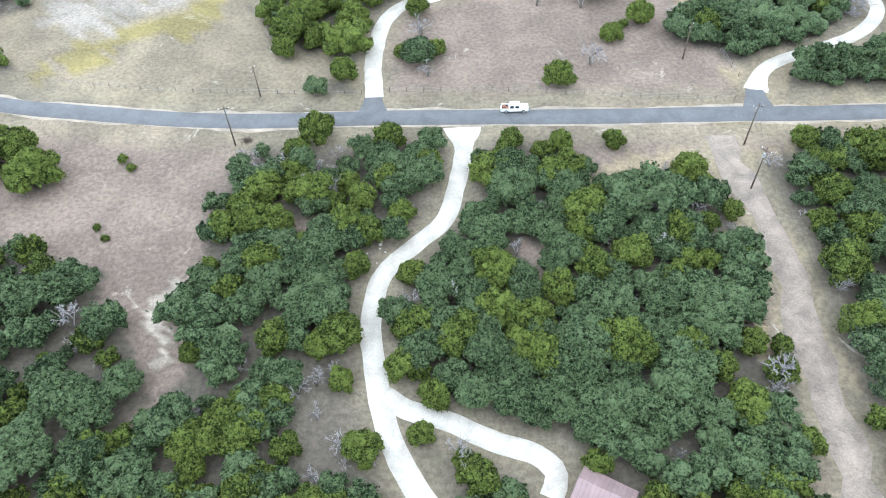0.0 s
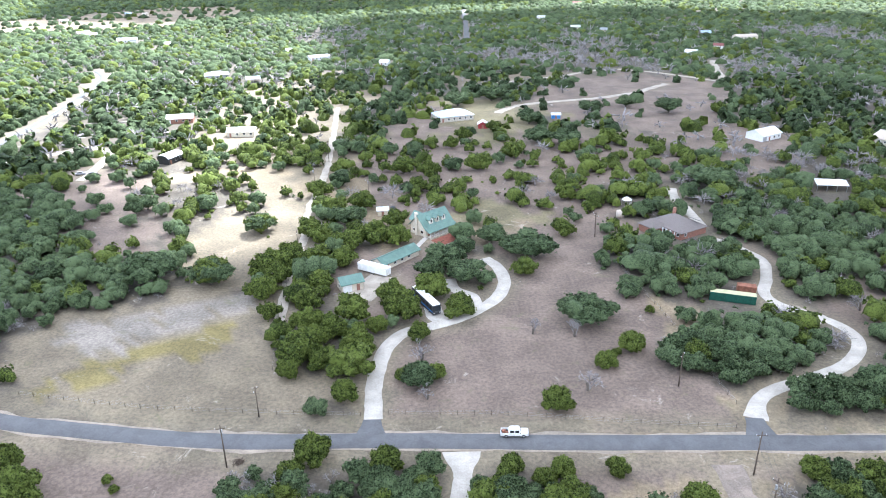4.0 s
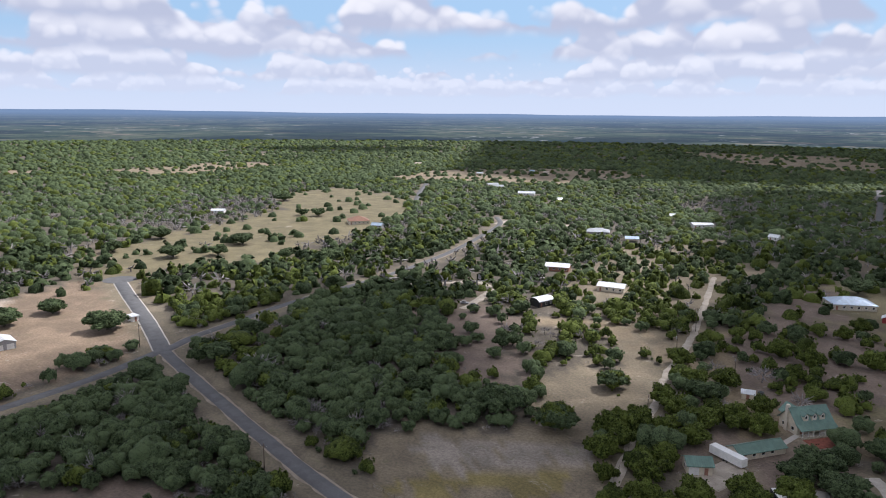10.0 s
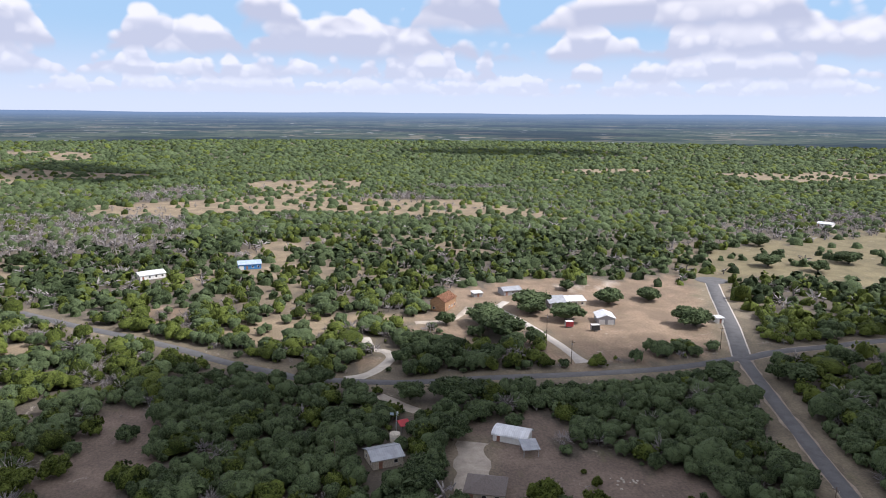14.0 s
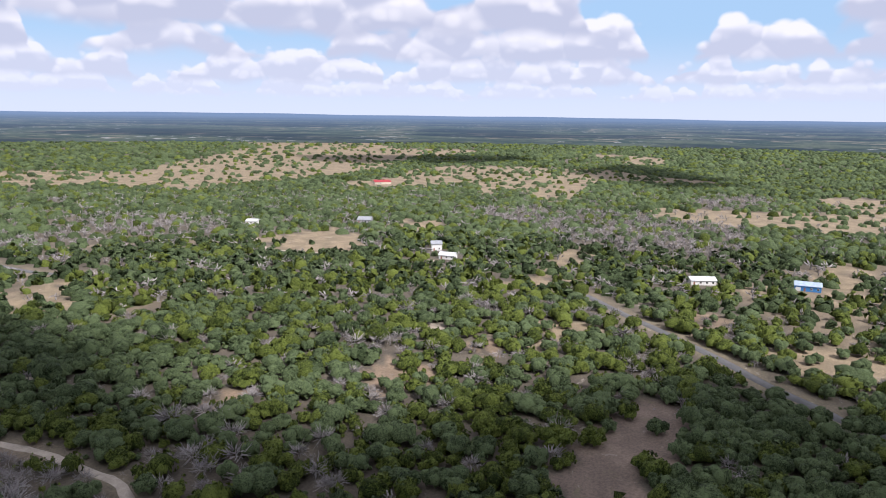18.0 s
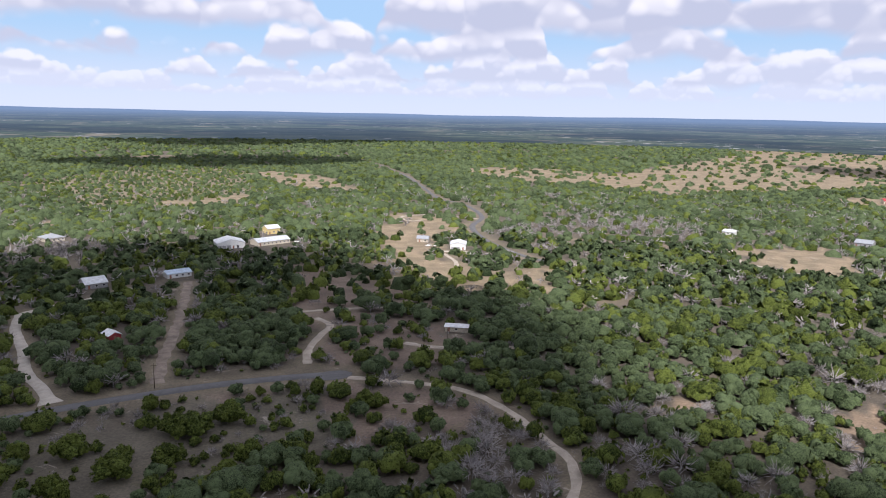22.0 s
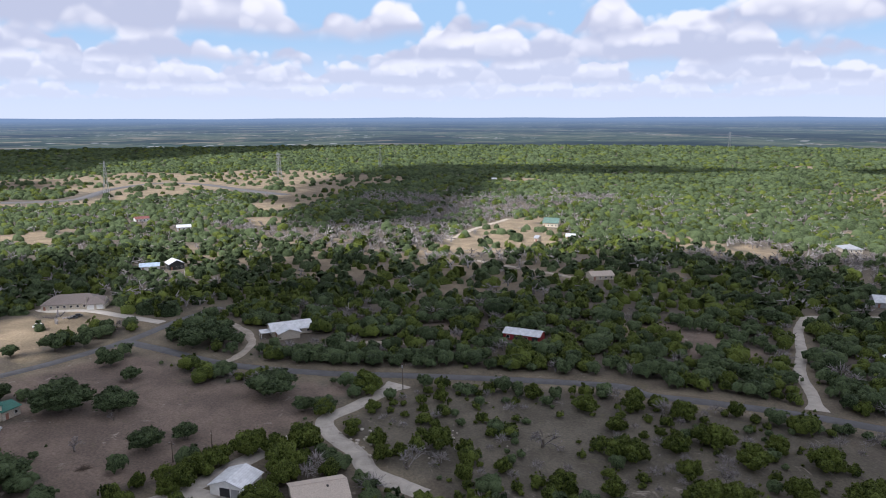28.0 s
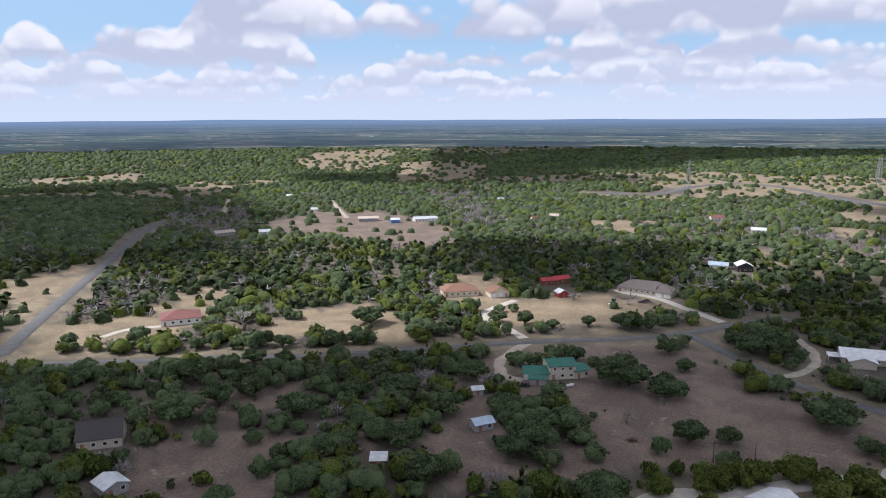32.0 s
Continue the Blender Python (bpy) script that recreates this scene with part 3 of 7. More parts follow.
COVER.append((0.08, 'brown', 'o', [(197,62),(214,56),(207,11),(184,4),(169,18),(175,58)]))
COVER.append((0.15, 'brown', 'o', [(238,72),(253,29),(250,12),(226,26),(227,66)]))
COVER.append((0.07, 'tan', 'm', [(449,207),(495,174),(440,151),(365,155),(344,161)]))
COVER.append((0.7, 'litter', 'o', [(221,107),(227,86),(185,75),(178,88)]))

# single trees: kind, then x, y, crown radius
TREES = []
TREES += [('o', *p) for p in [(-2.9,204.5,6.4),(4.0,194.0,6.0),(-7.7,197.0,4.8),(25.3,210.6,8.4),(19.3,215.4,4.7),(13.2,222.9,5.4),(34.1,167.2,7.2),(41.3,169.6,3.8),(-8.1,138.0,4.4),(43.1,391.5,7.9),(25.8,452.9,9.1),(3.8,439.9,8.9),(82.5,416.2,7.4),(106.1,431.2,6.9),(-39.2,240.3,6.2),(-124.0,194.2,5.2),(56.6,345.0,8.5),(43.2,351.1,8.1),(127.1,414.0,8.0),(105.9,275.6,9.2),(-121.6,254.4,3.9),(-141.8,264.8,4.5),(-59.6,51.7,5.0),(-71.2,70.7,4.7),(-65.3,73.0,4.7),(-62.0,43.0,5.5),(-54.7,49.8,4.5),(-51.1,54.4,3.4),(-436.5,294.4,7.5),(-453.6,346.5,7.7)]]
TREES += [('o', *p) for p in [(-387.7,304.3,8.7),(-368.4,325.6,6.8),(-384.9,363.1,8.6),(-321.9,340.3,5.3),(-433.8,504.4,6.9),(-448.8,498.8,6.5),(-539.9,572.2,9.5),(-278.8,183.8,8.6),(-322.8,161.6,7.6),(-324.2,185.2,5.9),(-299.2,128.8,8.7),(-353.5,151.6,4.1),(-318.8,118.3,10.1),(-301.0,90.2,9.1),(-280.5,91.6,9.8),(-219.4,212.3,5.6),(-207.4,180.2,6.4),(-213.3,176.2,4.1),(-118.9,258.9,4.9),(-73.3,192.5,6.8),(-68.9,234.3,5.5),(-211.8,151.5,6.0),(-93.0,194.4,8.7),(-289.9,346.6,9.2),(-299.5,129.2,7.5),(-312.4,115.9,7.1),(-323.0,161.9,7.4),(-326.9,186.0,6.1),(-280.2,183.2,8.7),(-316.5,119.8,5.6)]]
TREES += [('o', *p) for p in [(-357.1,152.9,3.8),(-303.9,72.1,4.6),(-284.6,97.1,6.2),(-292.4,89.2,8.8),(-275.9,55.5,5.7),(-257.5,59.2,7.6),(-241.5,12.0,5.3),(-222.0,40.4,5.6),(-216.4,54.1,9.3),(-189.6,47.2,4.9),(-204.0,17.2,6.6),(-165.5,33.6,7.2),(-257.9,-34.7,4.7),(190.5,-149.1,9.1),(232.6,-99.9,7.7),(220.8,-108.2,7.2),(185.7,-99.7,5.2),(184.0,-111.3,3.9),(243.1,-126.9,4.0),(238.4,-95.0,4.9),(259.7,-88.7,5.1),(264.1,-130.4,4.7),(261.7,-177.3,7.3),(257.4,-162.2,7.0),(171.1,-147.1,3.8),(166.4,-172.1,5.0),(163.1,-148.8,3.4),(306.3,-110.6,3.5),(305.4,-93.2,3.4),(326.4,-9.8,8.2)]]
TREES += [('o', *p) for p in [(186.9,-100.6,4.4),(183.0,-111.4,3.2),(191.8,-149.7,7.8),(219.1,-109.5,6.5),(234.8,-97.3,9.6),(264.1,-130.3,4.8),(296.4,28.1,4.1),(299.8,62.9,3.9),(296.9,1.7,3.3),(253.5,10.1,4.4),(164.6,-150.0,4.3),(314.8,-82.5,4.8),(319.4,-69.9,4.8),(312.6,-47.4,5.1),(295.4,-135.2,5.3),(299.1,-125.2,6.4),(253.1,-172.3,6.9),(268.6,-167.7,6.6),(258.8,35.6,5.9),(273.0,25.7,4.6),(277.3,37.6,5.2),(272.3,-12.6,5.2),(278.7,4.9,3.9),(258.7,-13.7,4.2),(222.7,17.4,6.6),(236.9,44.5,7.1),(261.0,56.7,7.7),(242.5,33.8,5.5),(223.5,54.2,8.2),(219.3,-30.4,7.3)]]
TREES += [('o', *p) for p in [(234.8,-15.7,8.6),(234.9,-1.1,6.6),(247.3,-45.1,6.2),(195.2,-13.9,6.5),(172.8,-18.9,5.8),(157.6,-61.5,7.3),(151.4,-62.1,5.7),(188.6,-53.9,7.5),(183.7,-45.8,5.6),(197.2,-65.6,7.0),(-1.7,201.9,6.7),(2.8,193.6,6.1),(-7.2,197.0,4.1)]]
TREES += [('j', *p) for p in [(-24.8,133.2,3.4),(22.7,129.0,3.6),(36.6,145.6,2.9),(44.3,152.7,3.5),(-23.8,153.0,4.5),(1.7,172.4,4.6),(-38.4,148.4,5.5),(-31.7,160.6,4.1),(-39.1,165.1,4.5),(-40.8,178.1,4.4),(-39.4,188.9,3.7),(-27.0,169.6,5.3),(-20.3,163.4,3.0),(-15.1,174.3,5.6),(-6.0,182.8,5.3),(-55.8,183.6,4.6),(-50.6,170.9,3.4),(-44.6,207.5,4.3),(-35.2,205.1,5.0),(-27.2,223.8,6.6),(-20.7,239.9,4.5),(-45.2,252.5,5.2),(-35.2,258.6,6.1),(-18.5,223.6,5.0),(22.2,197.7,4.1),(54.0,172.2,1.5),(38.8,227.5,3.9),(-68.9,235.4,5.5),(-73.9,194.1,6.5),(-11.5,140.8,2.4)]]
TREES += [('j', *p) for p in [(-4.4,141.2,2.4),(40.3,150.8,1.2),(-58.9,199.1,5.2),(-52.3,205.4,5.4),(-53.1,193.0,4.8),(-36.5,155.0,4.2),(-39.4,142.3,2.9),(-34.3,219.0,5.7),(-45.7,224.2,4.8),(-9.0,158.9,3.2),(23.1,376.2,4.6),(6.0,360.8,4.7),(0.0,343.7,4.0),(11.4,306.9,6.4),(28.2,325.1,5.9),(-10.0,298.9,5.5),(-21.5,303.6,6.1),(-14.2,279.1,4.7),(61.5,309.7,5.1),(78.8,349.7,5.7),(44.7,266.6,4.9),(79.3,262.2,4.0),(154.9,412.6,5.0),(178.8,427.5,5.5),(-89.9,108.8,5.1),(-81.8,101.1,5.5),(-67.1,106.7,1.1),(-64.6,104.0,1.0),(-76.4,84.6,0.9),(-66.5,88.2,0.8)]]
TREES += [('j', *p) for p in [(-64.2,85.5,0.8),(-66.0,60.1,1.1),(49.4,59.5,1.9),(68.5,107.3,2.9),(10.9,108.6,2.7),(17.0,106.0,2.2),(-20.1,86.6,3.5),(-16.0,84.7,3.0),(-26.4,86.6,1.0),(-28.2,112.4,3.9),(-13.4,110.1,3.4),(45.1,60.1,2.4),(-5.7,46.0,2.1),(2.4,38.9,3.0),(-37.6,87.8,4.1),(-32.9,87.0,3.5),(-17.6,93.0,3.1),(22.5,75.8,3.3),(16.4,71.1,3.3),(-29.4,62.1,3.0),(-7.7,75.3,2.6),(29.5,78.1,3.8),(21.6,83.5,3.0),(44.6,85.8,2.2),(-38.6,72.4,2.8),(-3.8,51.8,2.5),(18.5,41.1,2.3),(38.9,55.8,2.8),(48.1,43.9,2.3),(-37.7,41.0,2.3)]]
TREES += [('j', *p) for p in [(-22.2,60.9,2.6),(-18.1,54.8,2.1),(-25.0,44.1,2.4),(64.1,74.8,4.2),(62.5,63.4,3.5),(68.4,91.9,3.6),(-55.9,182.5,4.7),(-40.0,190.4,4.3),(-57.2,203.8,4.8),(-52.6,208.4,5.1),(-58.8,197.3,4.4),(-53.9,274.3,5.6),(-49.5,229.9,4.8),(-241.0,223.8,2.2),(-156.3,77.6,1.1),(-163.1,77.2,0.9),(-150.4,61.2,4.5),(-156.4,77.9,1.5),(-162.9,77.1,0.8),(-144.2,97.9,1.0),(-141.9,81.7,2.0),(-60.4,-215.9,3.1),(-55.3,-211.8,2.3),(-151.6,-176.7,1.4),(-152.9,-174.3,1.4),(-156.9,-172.4,1.4),(-178.6,-89.6,4.8),(-184.1,-68.6,6.0),(-191.8,-60.3,4.4),(-230.3,-113.7,3.0)]]
TREES += [('j', *p) for p in [(6.2,-232.2,2.9),(56.1,-227.8,3.1),(26.4,-181.9,2.8),(23.5,-254.0,3.0),(-59.5,-213.3,3.2),(-12.4,-178.3,4.3),(3.1,-169.8,2.6),(26.8,-205.6,5.3),(54.1,-202.0,5.2),(82.6,-194.5,3.7),(69.0,-216.7,4.6),(86.3,-218.1,3.7),(-46.8,-228.0,2.7),(-28.8,-234.5,2.0),(-53.6,-210.2,1.8),(-6.6,-209.6,6.2),(-16.6,-214.5,5.4),(40.2,-170.9,5.2),(28.9,-184.5,4.0),(31.8,-165.5,5.8),(48.3,-167.5,4.4),(15.0,-190.5,5.7),(70.1,-178.9,4.7),(1.2,-193.1,4.9),(-18.8,-186.9,4.0),(16.3,-169.1,4.4),(66.8,-158.2,3.5),(-63.2,-210.5,3.5),(42.2,-194.7,4.7),(165.6,-171.8,5.6)]]
TREES += [('j', *p) for p in [(163.6,-148.7,4.0),(139.9,-180.7,2.8),(115.7,-200.6,3.5),(97.1,-202.4,4.7),(84.8,-212.5,3.9),(70.1,-217.1,3.8),(110.4,-153.7,2.8),(127.1,-136.9,3.0),(96.3,-151.5,2.7),(6.1,-236.6,2.6),(118.8,-152.3,4.7),(62.8,-191.9,4.3),(57.9,-202.8,4.5),(75.0,-178.9,5.0),(44.8,-168.7,5.2),(54.3,-179.1,3.5),(78.3,-152.5,4.4),(26.9,-186.6,2.2),(-0.6,-212.2,5.1),(12.9,-198.9,3.3),(39.6,-209.8,3.6),(158.3,-77.8,3.2),(160.7,-102.0,4.8),(159.0,-93.5,4.7),(160.7,-115.9,4.7),(153.6,-121.0,4.2),(150.7,-127.3,4.2),(139.0,-111.3,4.6),(133.4,-99.4,5.7),(134.4,-142.9,3.3)]]
TREES += [('j', *p) for p in [(145.0,-142.8,2.6),(102.0,-141.7,2.9),(138.6,-169.7,1.8),(125.1,-142.3,2.4),(160.7,-64.3,4.2),(158.2,-89.5,3.1),(296.1,-31.1,5.3),(159.5,-78.5,3.8),(163.2,-92.5,3.9),(162.6,-99.3,4.0),(161.5,-107.8,4.0),(161.3,-119.0,4.9),(144.5,-116.0,6.0),(150.0,-129.5,5.5),(-18.0,181.2,4.8),(-6.1,186.4,4.6),(2.0,173.4,4.0),(-12.6,171.0,4.6)]]
TREES += [('b', *p) for p in [(-7.9,149.4,4.7),(20.7,161.4,3.8),(30.6,135.9,4.8),(111.4,172.4,4.9),(31.4,159.8,4.3),(-6.1,133.0,3.1),(-21.2,49.3,2.4),(-17.9,44.9,2.7),(-19.1,56.8,2.2),(30.5,42.5,1.8),(-20.9,40.0,2.3),(15.3,89.9,2.2),(22.1,80.2,1.9),(10.1,79.8,2.3),(-33.4,57.6,1.7),(62.8,71.2,2.7),(39.1,97.3,2.9),(60.1,101.3,3.0),(193.2,-150.4,10.7),(95.0,-171.1,7.4),(118.1,-137.2,6.6),(325.0,48.2,12.1),(201.6,-86.6,3.7),(213.5,-104.6,2.4)]]
# buildings: x, y, turn of the front, width, depth
PLACE = {}
PLACE['farmhouse'] = (-7.6, 234.7, 43.7, 12.4, 8)
PLACE['drive_shed'] = (18.7, 36.4, -28.7, 6.8, 4.2)
PLACE['farm_wing'] = (-18.4, 208.8, 48.7, 15.9, 5.5)
PLACE['farm_garage'] = (-30.8, 189.4, 26.0, 6.6, 5.4)
PLACE['trailer'] = (-24.6, 199.6, -30.0, 11.0, 2.6)
PLACE['bus'] = (-7.8, 177.9, -62.3, 14.0, 2.6)
PLACE['pump_shed'] = (-26.4, 251.0, 7.6, 3.8, 3.2)
PLACE['stone_house'] = (78.8, 232.3, -58.0, 15.0, 12.5)
PLACE['green_box'] = (78.9, 178.8, -17.7, 12.2, 2.5)
PLACE['rust_box'] = (84.5, 183.4, -16.7, 5.1, 2.4)
PLACE['hip_house'] = (0.6, 406.3, 21.7, 20.4, 14)
PLACE['red_shed'] = (17.1, 384.2, -2.4, 5.0, 5)
PLACE['blue_shed'] = (60.0, 404.9, -2.6, 4.9, 4)
PLACE['white_barn'] = (158.4, 354.6, 30.9, 14.2, 10)
PLACE['white_carport'] = (152.8, 275.0, -8.5, 11.5, 8)
PLACE['tan_house'] = (215.8, 340.2, -66.7, 15.0, 12)
PLACE['gazebo'] = (67.1, 258.1, -1.4, 2.8, 4)
PLACE['panel_hut'] = (-97.3, -129.7, 131.2, 6.5, 3.0)
PLACE['tin_barn'] = (-134.0, 325.4, 68.0, 10.0, 6.5)
PLACE['tin_house_a'] = (-157.8, 407.6, 12.0, 14.5, 9)
PLACE['tin_house_b'] = (-113.0, 374.4, 4.0, 14.5, 8)
PLACE['grey_house'] = (-180.8, 553.0, 17.2, 17.6, 14)
PLACE['blue_carport'] = (-148.1, 535.3, 17.1, 10.2, 10)
PLACE['orange_house'] = (-377.1, 491.2, 44.5, 17.6, 16)
PLACE['field_cabin'] = (-526.8, 468.5, 34.4, 12.1, 10)
PLACE['long_shed'] = (-117.0, 639.5, 28.9, 17.3, 12)
PLACE['framed_house'] = (-331.5, 77.0, 142.1, 13.0, 8)
PLACE['grey_shed'] = (-353.2, 118.7, 96.5, 10.3, 8)
PLACE['white_hut'] = (-351.1, 99.8, 97.4, 4.8, 4)
PLACE['lot_house'] = (-325.9, 133.0, 90.3, 8.7, 12)
PLACE['lot_house_wing'] = (-327.1, 143.7, 87.9, 10.0, 11)
PLACE['lot_garage'] = (-294.2, 145.8, 75.1, 7.9, 10)
PLACE['kiosk'] = (-282.7, 198.1, 86.8, 3.2, 4)
PLACE['red_cart'] = (-289.1, 126.0, 82.9, 3.5, 2.5)
PLACE['dark_cart'] = (-281.6, 135.3, 81.6, 3.8, 2.5)
PLACE['arch_barn'] = (-186.8, 64.9, 55.1, 10.2, 6.5)
PLACE['solar_carport'] = (-177.2, 66.7, 85.1, 4.5, 5)
PLACE['yard_house'] = (-181.3, 25.5, 100.7, 8.7, 8)
PLACE['red_canopy'] = (-199.3, 33.9, 106.5, 2.9, 4)
PLACE['brown_cottage'] = (-158.6, 48.4, 67.3, 9.8, 9)
PLACE['white_house'] = (-428.0, -75.0, 118.2, 14.5, 9)
PLACE['blue_house'] = (-444.7, -20.1, 97.0, 13.5, 8)
PLACE['farmstead_a'] = (-431.9, -259.8, 127.9, 7.5, 7)
PLACE['farmstead_b'] = (-408.9, -236.5, 102.0, 11.0, 7)
PLACE['farmstead_c'] = (-511.5, -382.9, 115.3, 12.0, 13)
PLACE['farmstead_d'] = (-447.3, -457.7, 115.1, 9.9, 10)
PLACE['red_roof_barn'] = (-820.2, -584.6, 138.3, 23.1, 16)
PLACE['white_shop'] = (-200.1, -464.4, 154.1, 11.0, 14)
PLACE['camp_shed'] = (-120.8, -280.1, 150.5, 10.1, 4)
PLACE['big_shop'] = (-45.0, -515.9, -175.8, 19.1, 16)
PLACE['ranch_house'] = (-74.3, -520.9, -159.0, 25.8, 12)
PLACE['yellow_house'] = (-81.8, -566.2, -161.0, 10.6, 9)
PLACE['long_house'] = (-7.5, -430.2, -162.3, 13.9, 10)
PLACE['grey_lodge'] = (35.3, -417.0, -160.0, 11.2, 12)
PLACE['white_cabin'] = (21.3, -315.9, -155.4, 5.0, 7)
PLACE['red_barn'] = (153.5, -257.7, -167.1, 16.3, 8)
PLACE['far_lodge'] = (73.7, -575.3, -148.1, 12.7, 14)
PLACE['green_barn'] = (304.4, -555.2, -162.7, 13.5, 14)
PLACE['tan_roof'] = (178.9, -387.4, -132.3, 13.9, 10)
PLACE['tin_roof_house'] = (243.5, -202.6, -117.3, 17.7, 11)
PLACE['brown_house'] = (366.2, -164.7, -129.2, 27.7, 13)
PLACE['valley_house_a'] = (419.3, -237.4, -122.5, 11.6, 9)
PLACE['valley_house_b'] = (410.0, -249.3, -107.7, 9.3, 10)
PLACE['white_garage'] = (146.8, -102.3, -158.2, 9.8, 9)
PLACE['tan_roof_house'] = (124.7, -110.8, -123.7, 13.5, 13)
PLACE['green_main'] = (246.2, -78.0, -90.3, 10.1, 9)
PLACE['green_wing'] = (245.8, -84.6, -72.6, 6.3, 8)
PLACE['green_garage'] = (246.0, -68.9, -100.2, 9.4, 7)
PLACE['green_lean'] = (239.4, -67.8, -105.0, 5.9, 3.5)
PLACE['hut_a'] = (232.8, -44.1, -86.4, 3.8, 3)
PLACE['hut_b'] = (205.1, -40.3, -74.5, 6.3, 5)
PLACE['hut_c'] = (185.5, -7.2, -97.4, 4.2, 4)
PLACE['red_roof_a'] = (393.0, -116.2, -89.9, 8.3, 7)
PLACE['red_roof_b'] = (395.8, -124.6, -75.2, 10.4, 7)
PLACE['white_stall'] = (363.6, -115.5, -82.7, 5.5, 6)
PLACE['tile_house'] = (377.9, -61.1, -88.0, 19.4, 13)
PLACE['tile_garage'] = (370.9, -81.4, -82.8, 10.7, 9)
PLACE['red_tile_house'] = (344.6, 80.1, -77.1, 17.9, 14)
PLACE['dark_barn_house'] = (212.5, 74.7, -81.2, 12.3, 11)
PLACE['metal_hut'] = (181.4, 62.8, -49.1, 6.3, 7)
PLACE['field_house_a'] = (668.4, -75.3, -82.0, 22.3, 11)
PLACE['field_house_b'] = (678.8, -21.6, -89.1, 18.9, 9)
PLACE['field_house_c'] = (663.3, -45.9, -85.6, 8.1, 8)
PLACE['field_house_d'] = (612.4, 68.7, -77.2, 9.4, 9)
PLACE['field_house_e'] = (612.1, 102.4, -61.5, 16.5, 9)
HAMLET = [(-55, 602, 9.7), (141, 835, 13.3), (167, 806, 9.7), (118, 949, 16.7), (293, 733, 26.4), (265, 767, 12.3), (245, 671, 10.7), (209, 635, 12.7), (-287, 739, 7.2), (-408, 830, 16.7), (-345, 779, 25.1), (-444, 1078, 10.4), (-474, 1089, 10.5), (196, 1160, 16.6), (679, 1226, 19.4), (-523, 998, 13.4), (-426, 849, 18.9), (-151, 679, 6.4), (-719, 1122, 15.9), (-347, 478, 11.9), (628, -351, 16.0), (549, -345, 14.7), (258, -502, 9.0), (275, -479, 4.4), (604, -915, 8.7), (666, -202, 11.2), (816, -182, 9.3), (654, -179, 7.6), (757, 33, 7.9), (902, 69, 9.3)]
HAMLET += [(-185, -497, 11.1)]
POLES = [(-45.2, 110.8, 10.2), (57.2, 107.7, 10.2), (55.1, 95.3, 10.2), (51.6, 137.3, 9.1), (50.5, 233.8, 6.8), (-42.8, 127.0, 7.8), (-269.0, 107.3, 13.1), (-243.0, 107.5, 9.9), (-247.5, 175.5, 9.9), (-130.7, 127.5, 7.9), (156.9, -180.5, 10.4), (-105.9, -254.9, 10.1), (4.7, -251.9, 9.2), (173.0, -100.3, 6.4), (171.2, -111.8, 3.8), (221.1, -70.8, 4.3), (-178.3, 11.9, 9.4), (-55.8, 274.0, 11.9), (-50.8, 213.1, 9.1), (49.1, 226.8, 8.6), (-57.7, 320.7, 10.9), (-32.9, 264.3, 10.1)]
TOWERS = [(290, 2027, 158), (907, -462, 41), (943, -774, 39), (908, -988, 44), (885, -730, 42), (588, -2086, 43)]
FENCE_A = [(-100.6, 135.7), (-70.2, 130.3), (-43.1, 128.0), (-20.5, 126.8)]
FENCE_B = [(-14.4, 127.5), (11.6, 126.7), (35.6, 123.8), (59.1, 121.8)]
FENCE_C = [(-44.0, 145.3), (-48.4, 171.5), (-51.1, 202.4)]
FENCE_D = [(51.6, 204.7), (57.7, 170.1), (60.0, 145.5), (62.1, 130.1)]
CORRAL = (-156.9, -344.1, 7.5)
APRONS = [
    ('turning_circle', (-359.8, 245.3), (9.0, 9.0), 'asphalt', 'round asphalt turning circle at the road end'),
    ('road_end', (-56.3, -244.1), (7.0, 4.5), 'asphalt', 'blue-grey asphalt pad where the road ends')]

# ---- terrain ----


def rise(d):
    """Height of the land d metres out: level, then a slow rise to the far hills."""
    return 91.0 * (np.maximum(np.asarray(d, float) - 1200.0, 0) / 3600.0) ** 1.6


GROUND = {"litter": (0.098, 0.082, 0.062), "brown": (0.168, 0.127, 0.100), "tan": (0.228, 0.178, 0.114), "pale": (0.34, 0.29, 0.235),
          "grass": (0.165, 0.140, 0.076), "red": (0.222, 0.162, 0.110), "weeds": (0.182, 0.148, 0.100), "sage": (0.116, 0.102, 0.076), "moss": (0.192, 0.156, 0.058), "chalk": (0.240, 0.208, 0.172)}
RNG = np.random.default_rng(7)


def inside(px, py, poly):
    hit = np.zeros(px.shape, bool)
    n = len(poly)
    for i in range(n):
        (x1, y1), (x2, y2) = poly[i], poly[(i + 1) % n]
        if y1 == y2:
            continue
        cut = (y1 > py) != (y2 > py)
        hit ^= cut & (px < (x2 - x1) * (py - y1) / (y2 - y1) + x1)
    return hit


def ripple(x, y, size):
    """A cheap smooth pattern from a few waves, about -1 to 1."""
    s = 6.283 / size
    return (np.sin(s * (x * 0.83 + y * 0.31) + 1.3) + np.sin(s * (y * 1.13 - x * 0.57) + 0.4)
            + np.sin(s * 1.9 * (x * 0.41 + y * 0.77) + 2.2 + np.sin(s * y)) + np.sin(s * 2.3 * (x * 0.93 - y * 0.2))) / 3.0


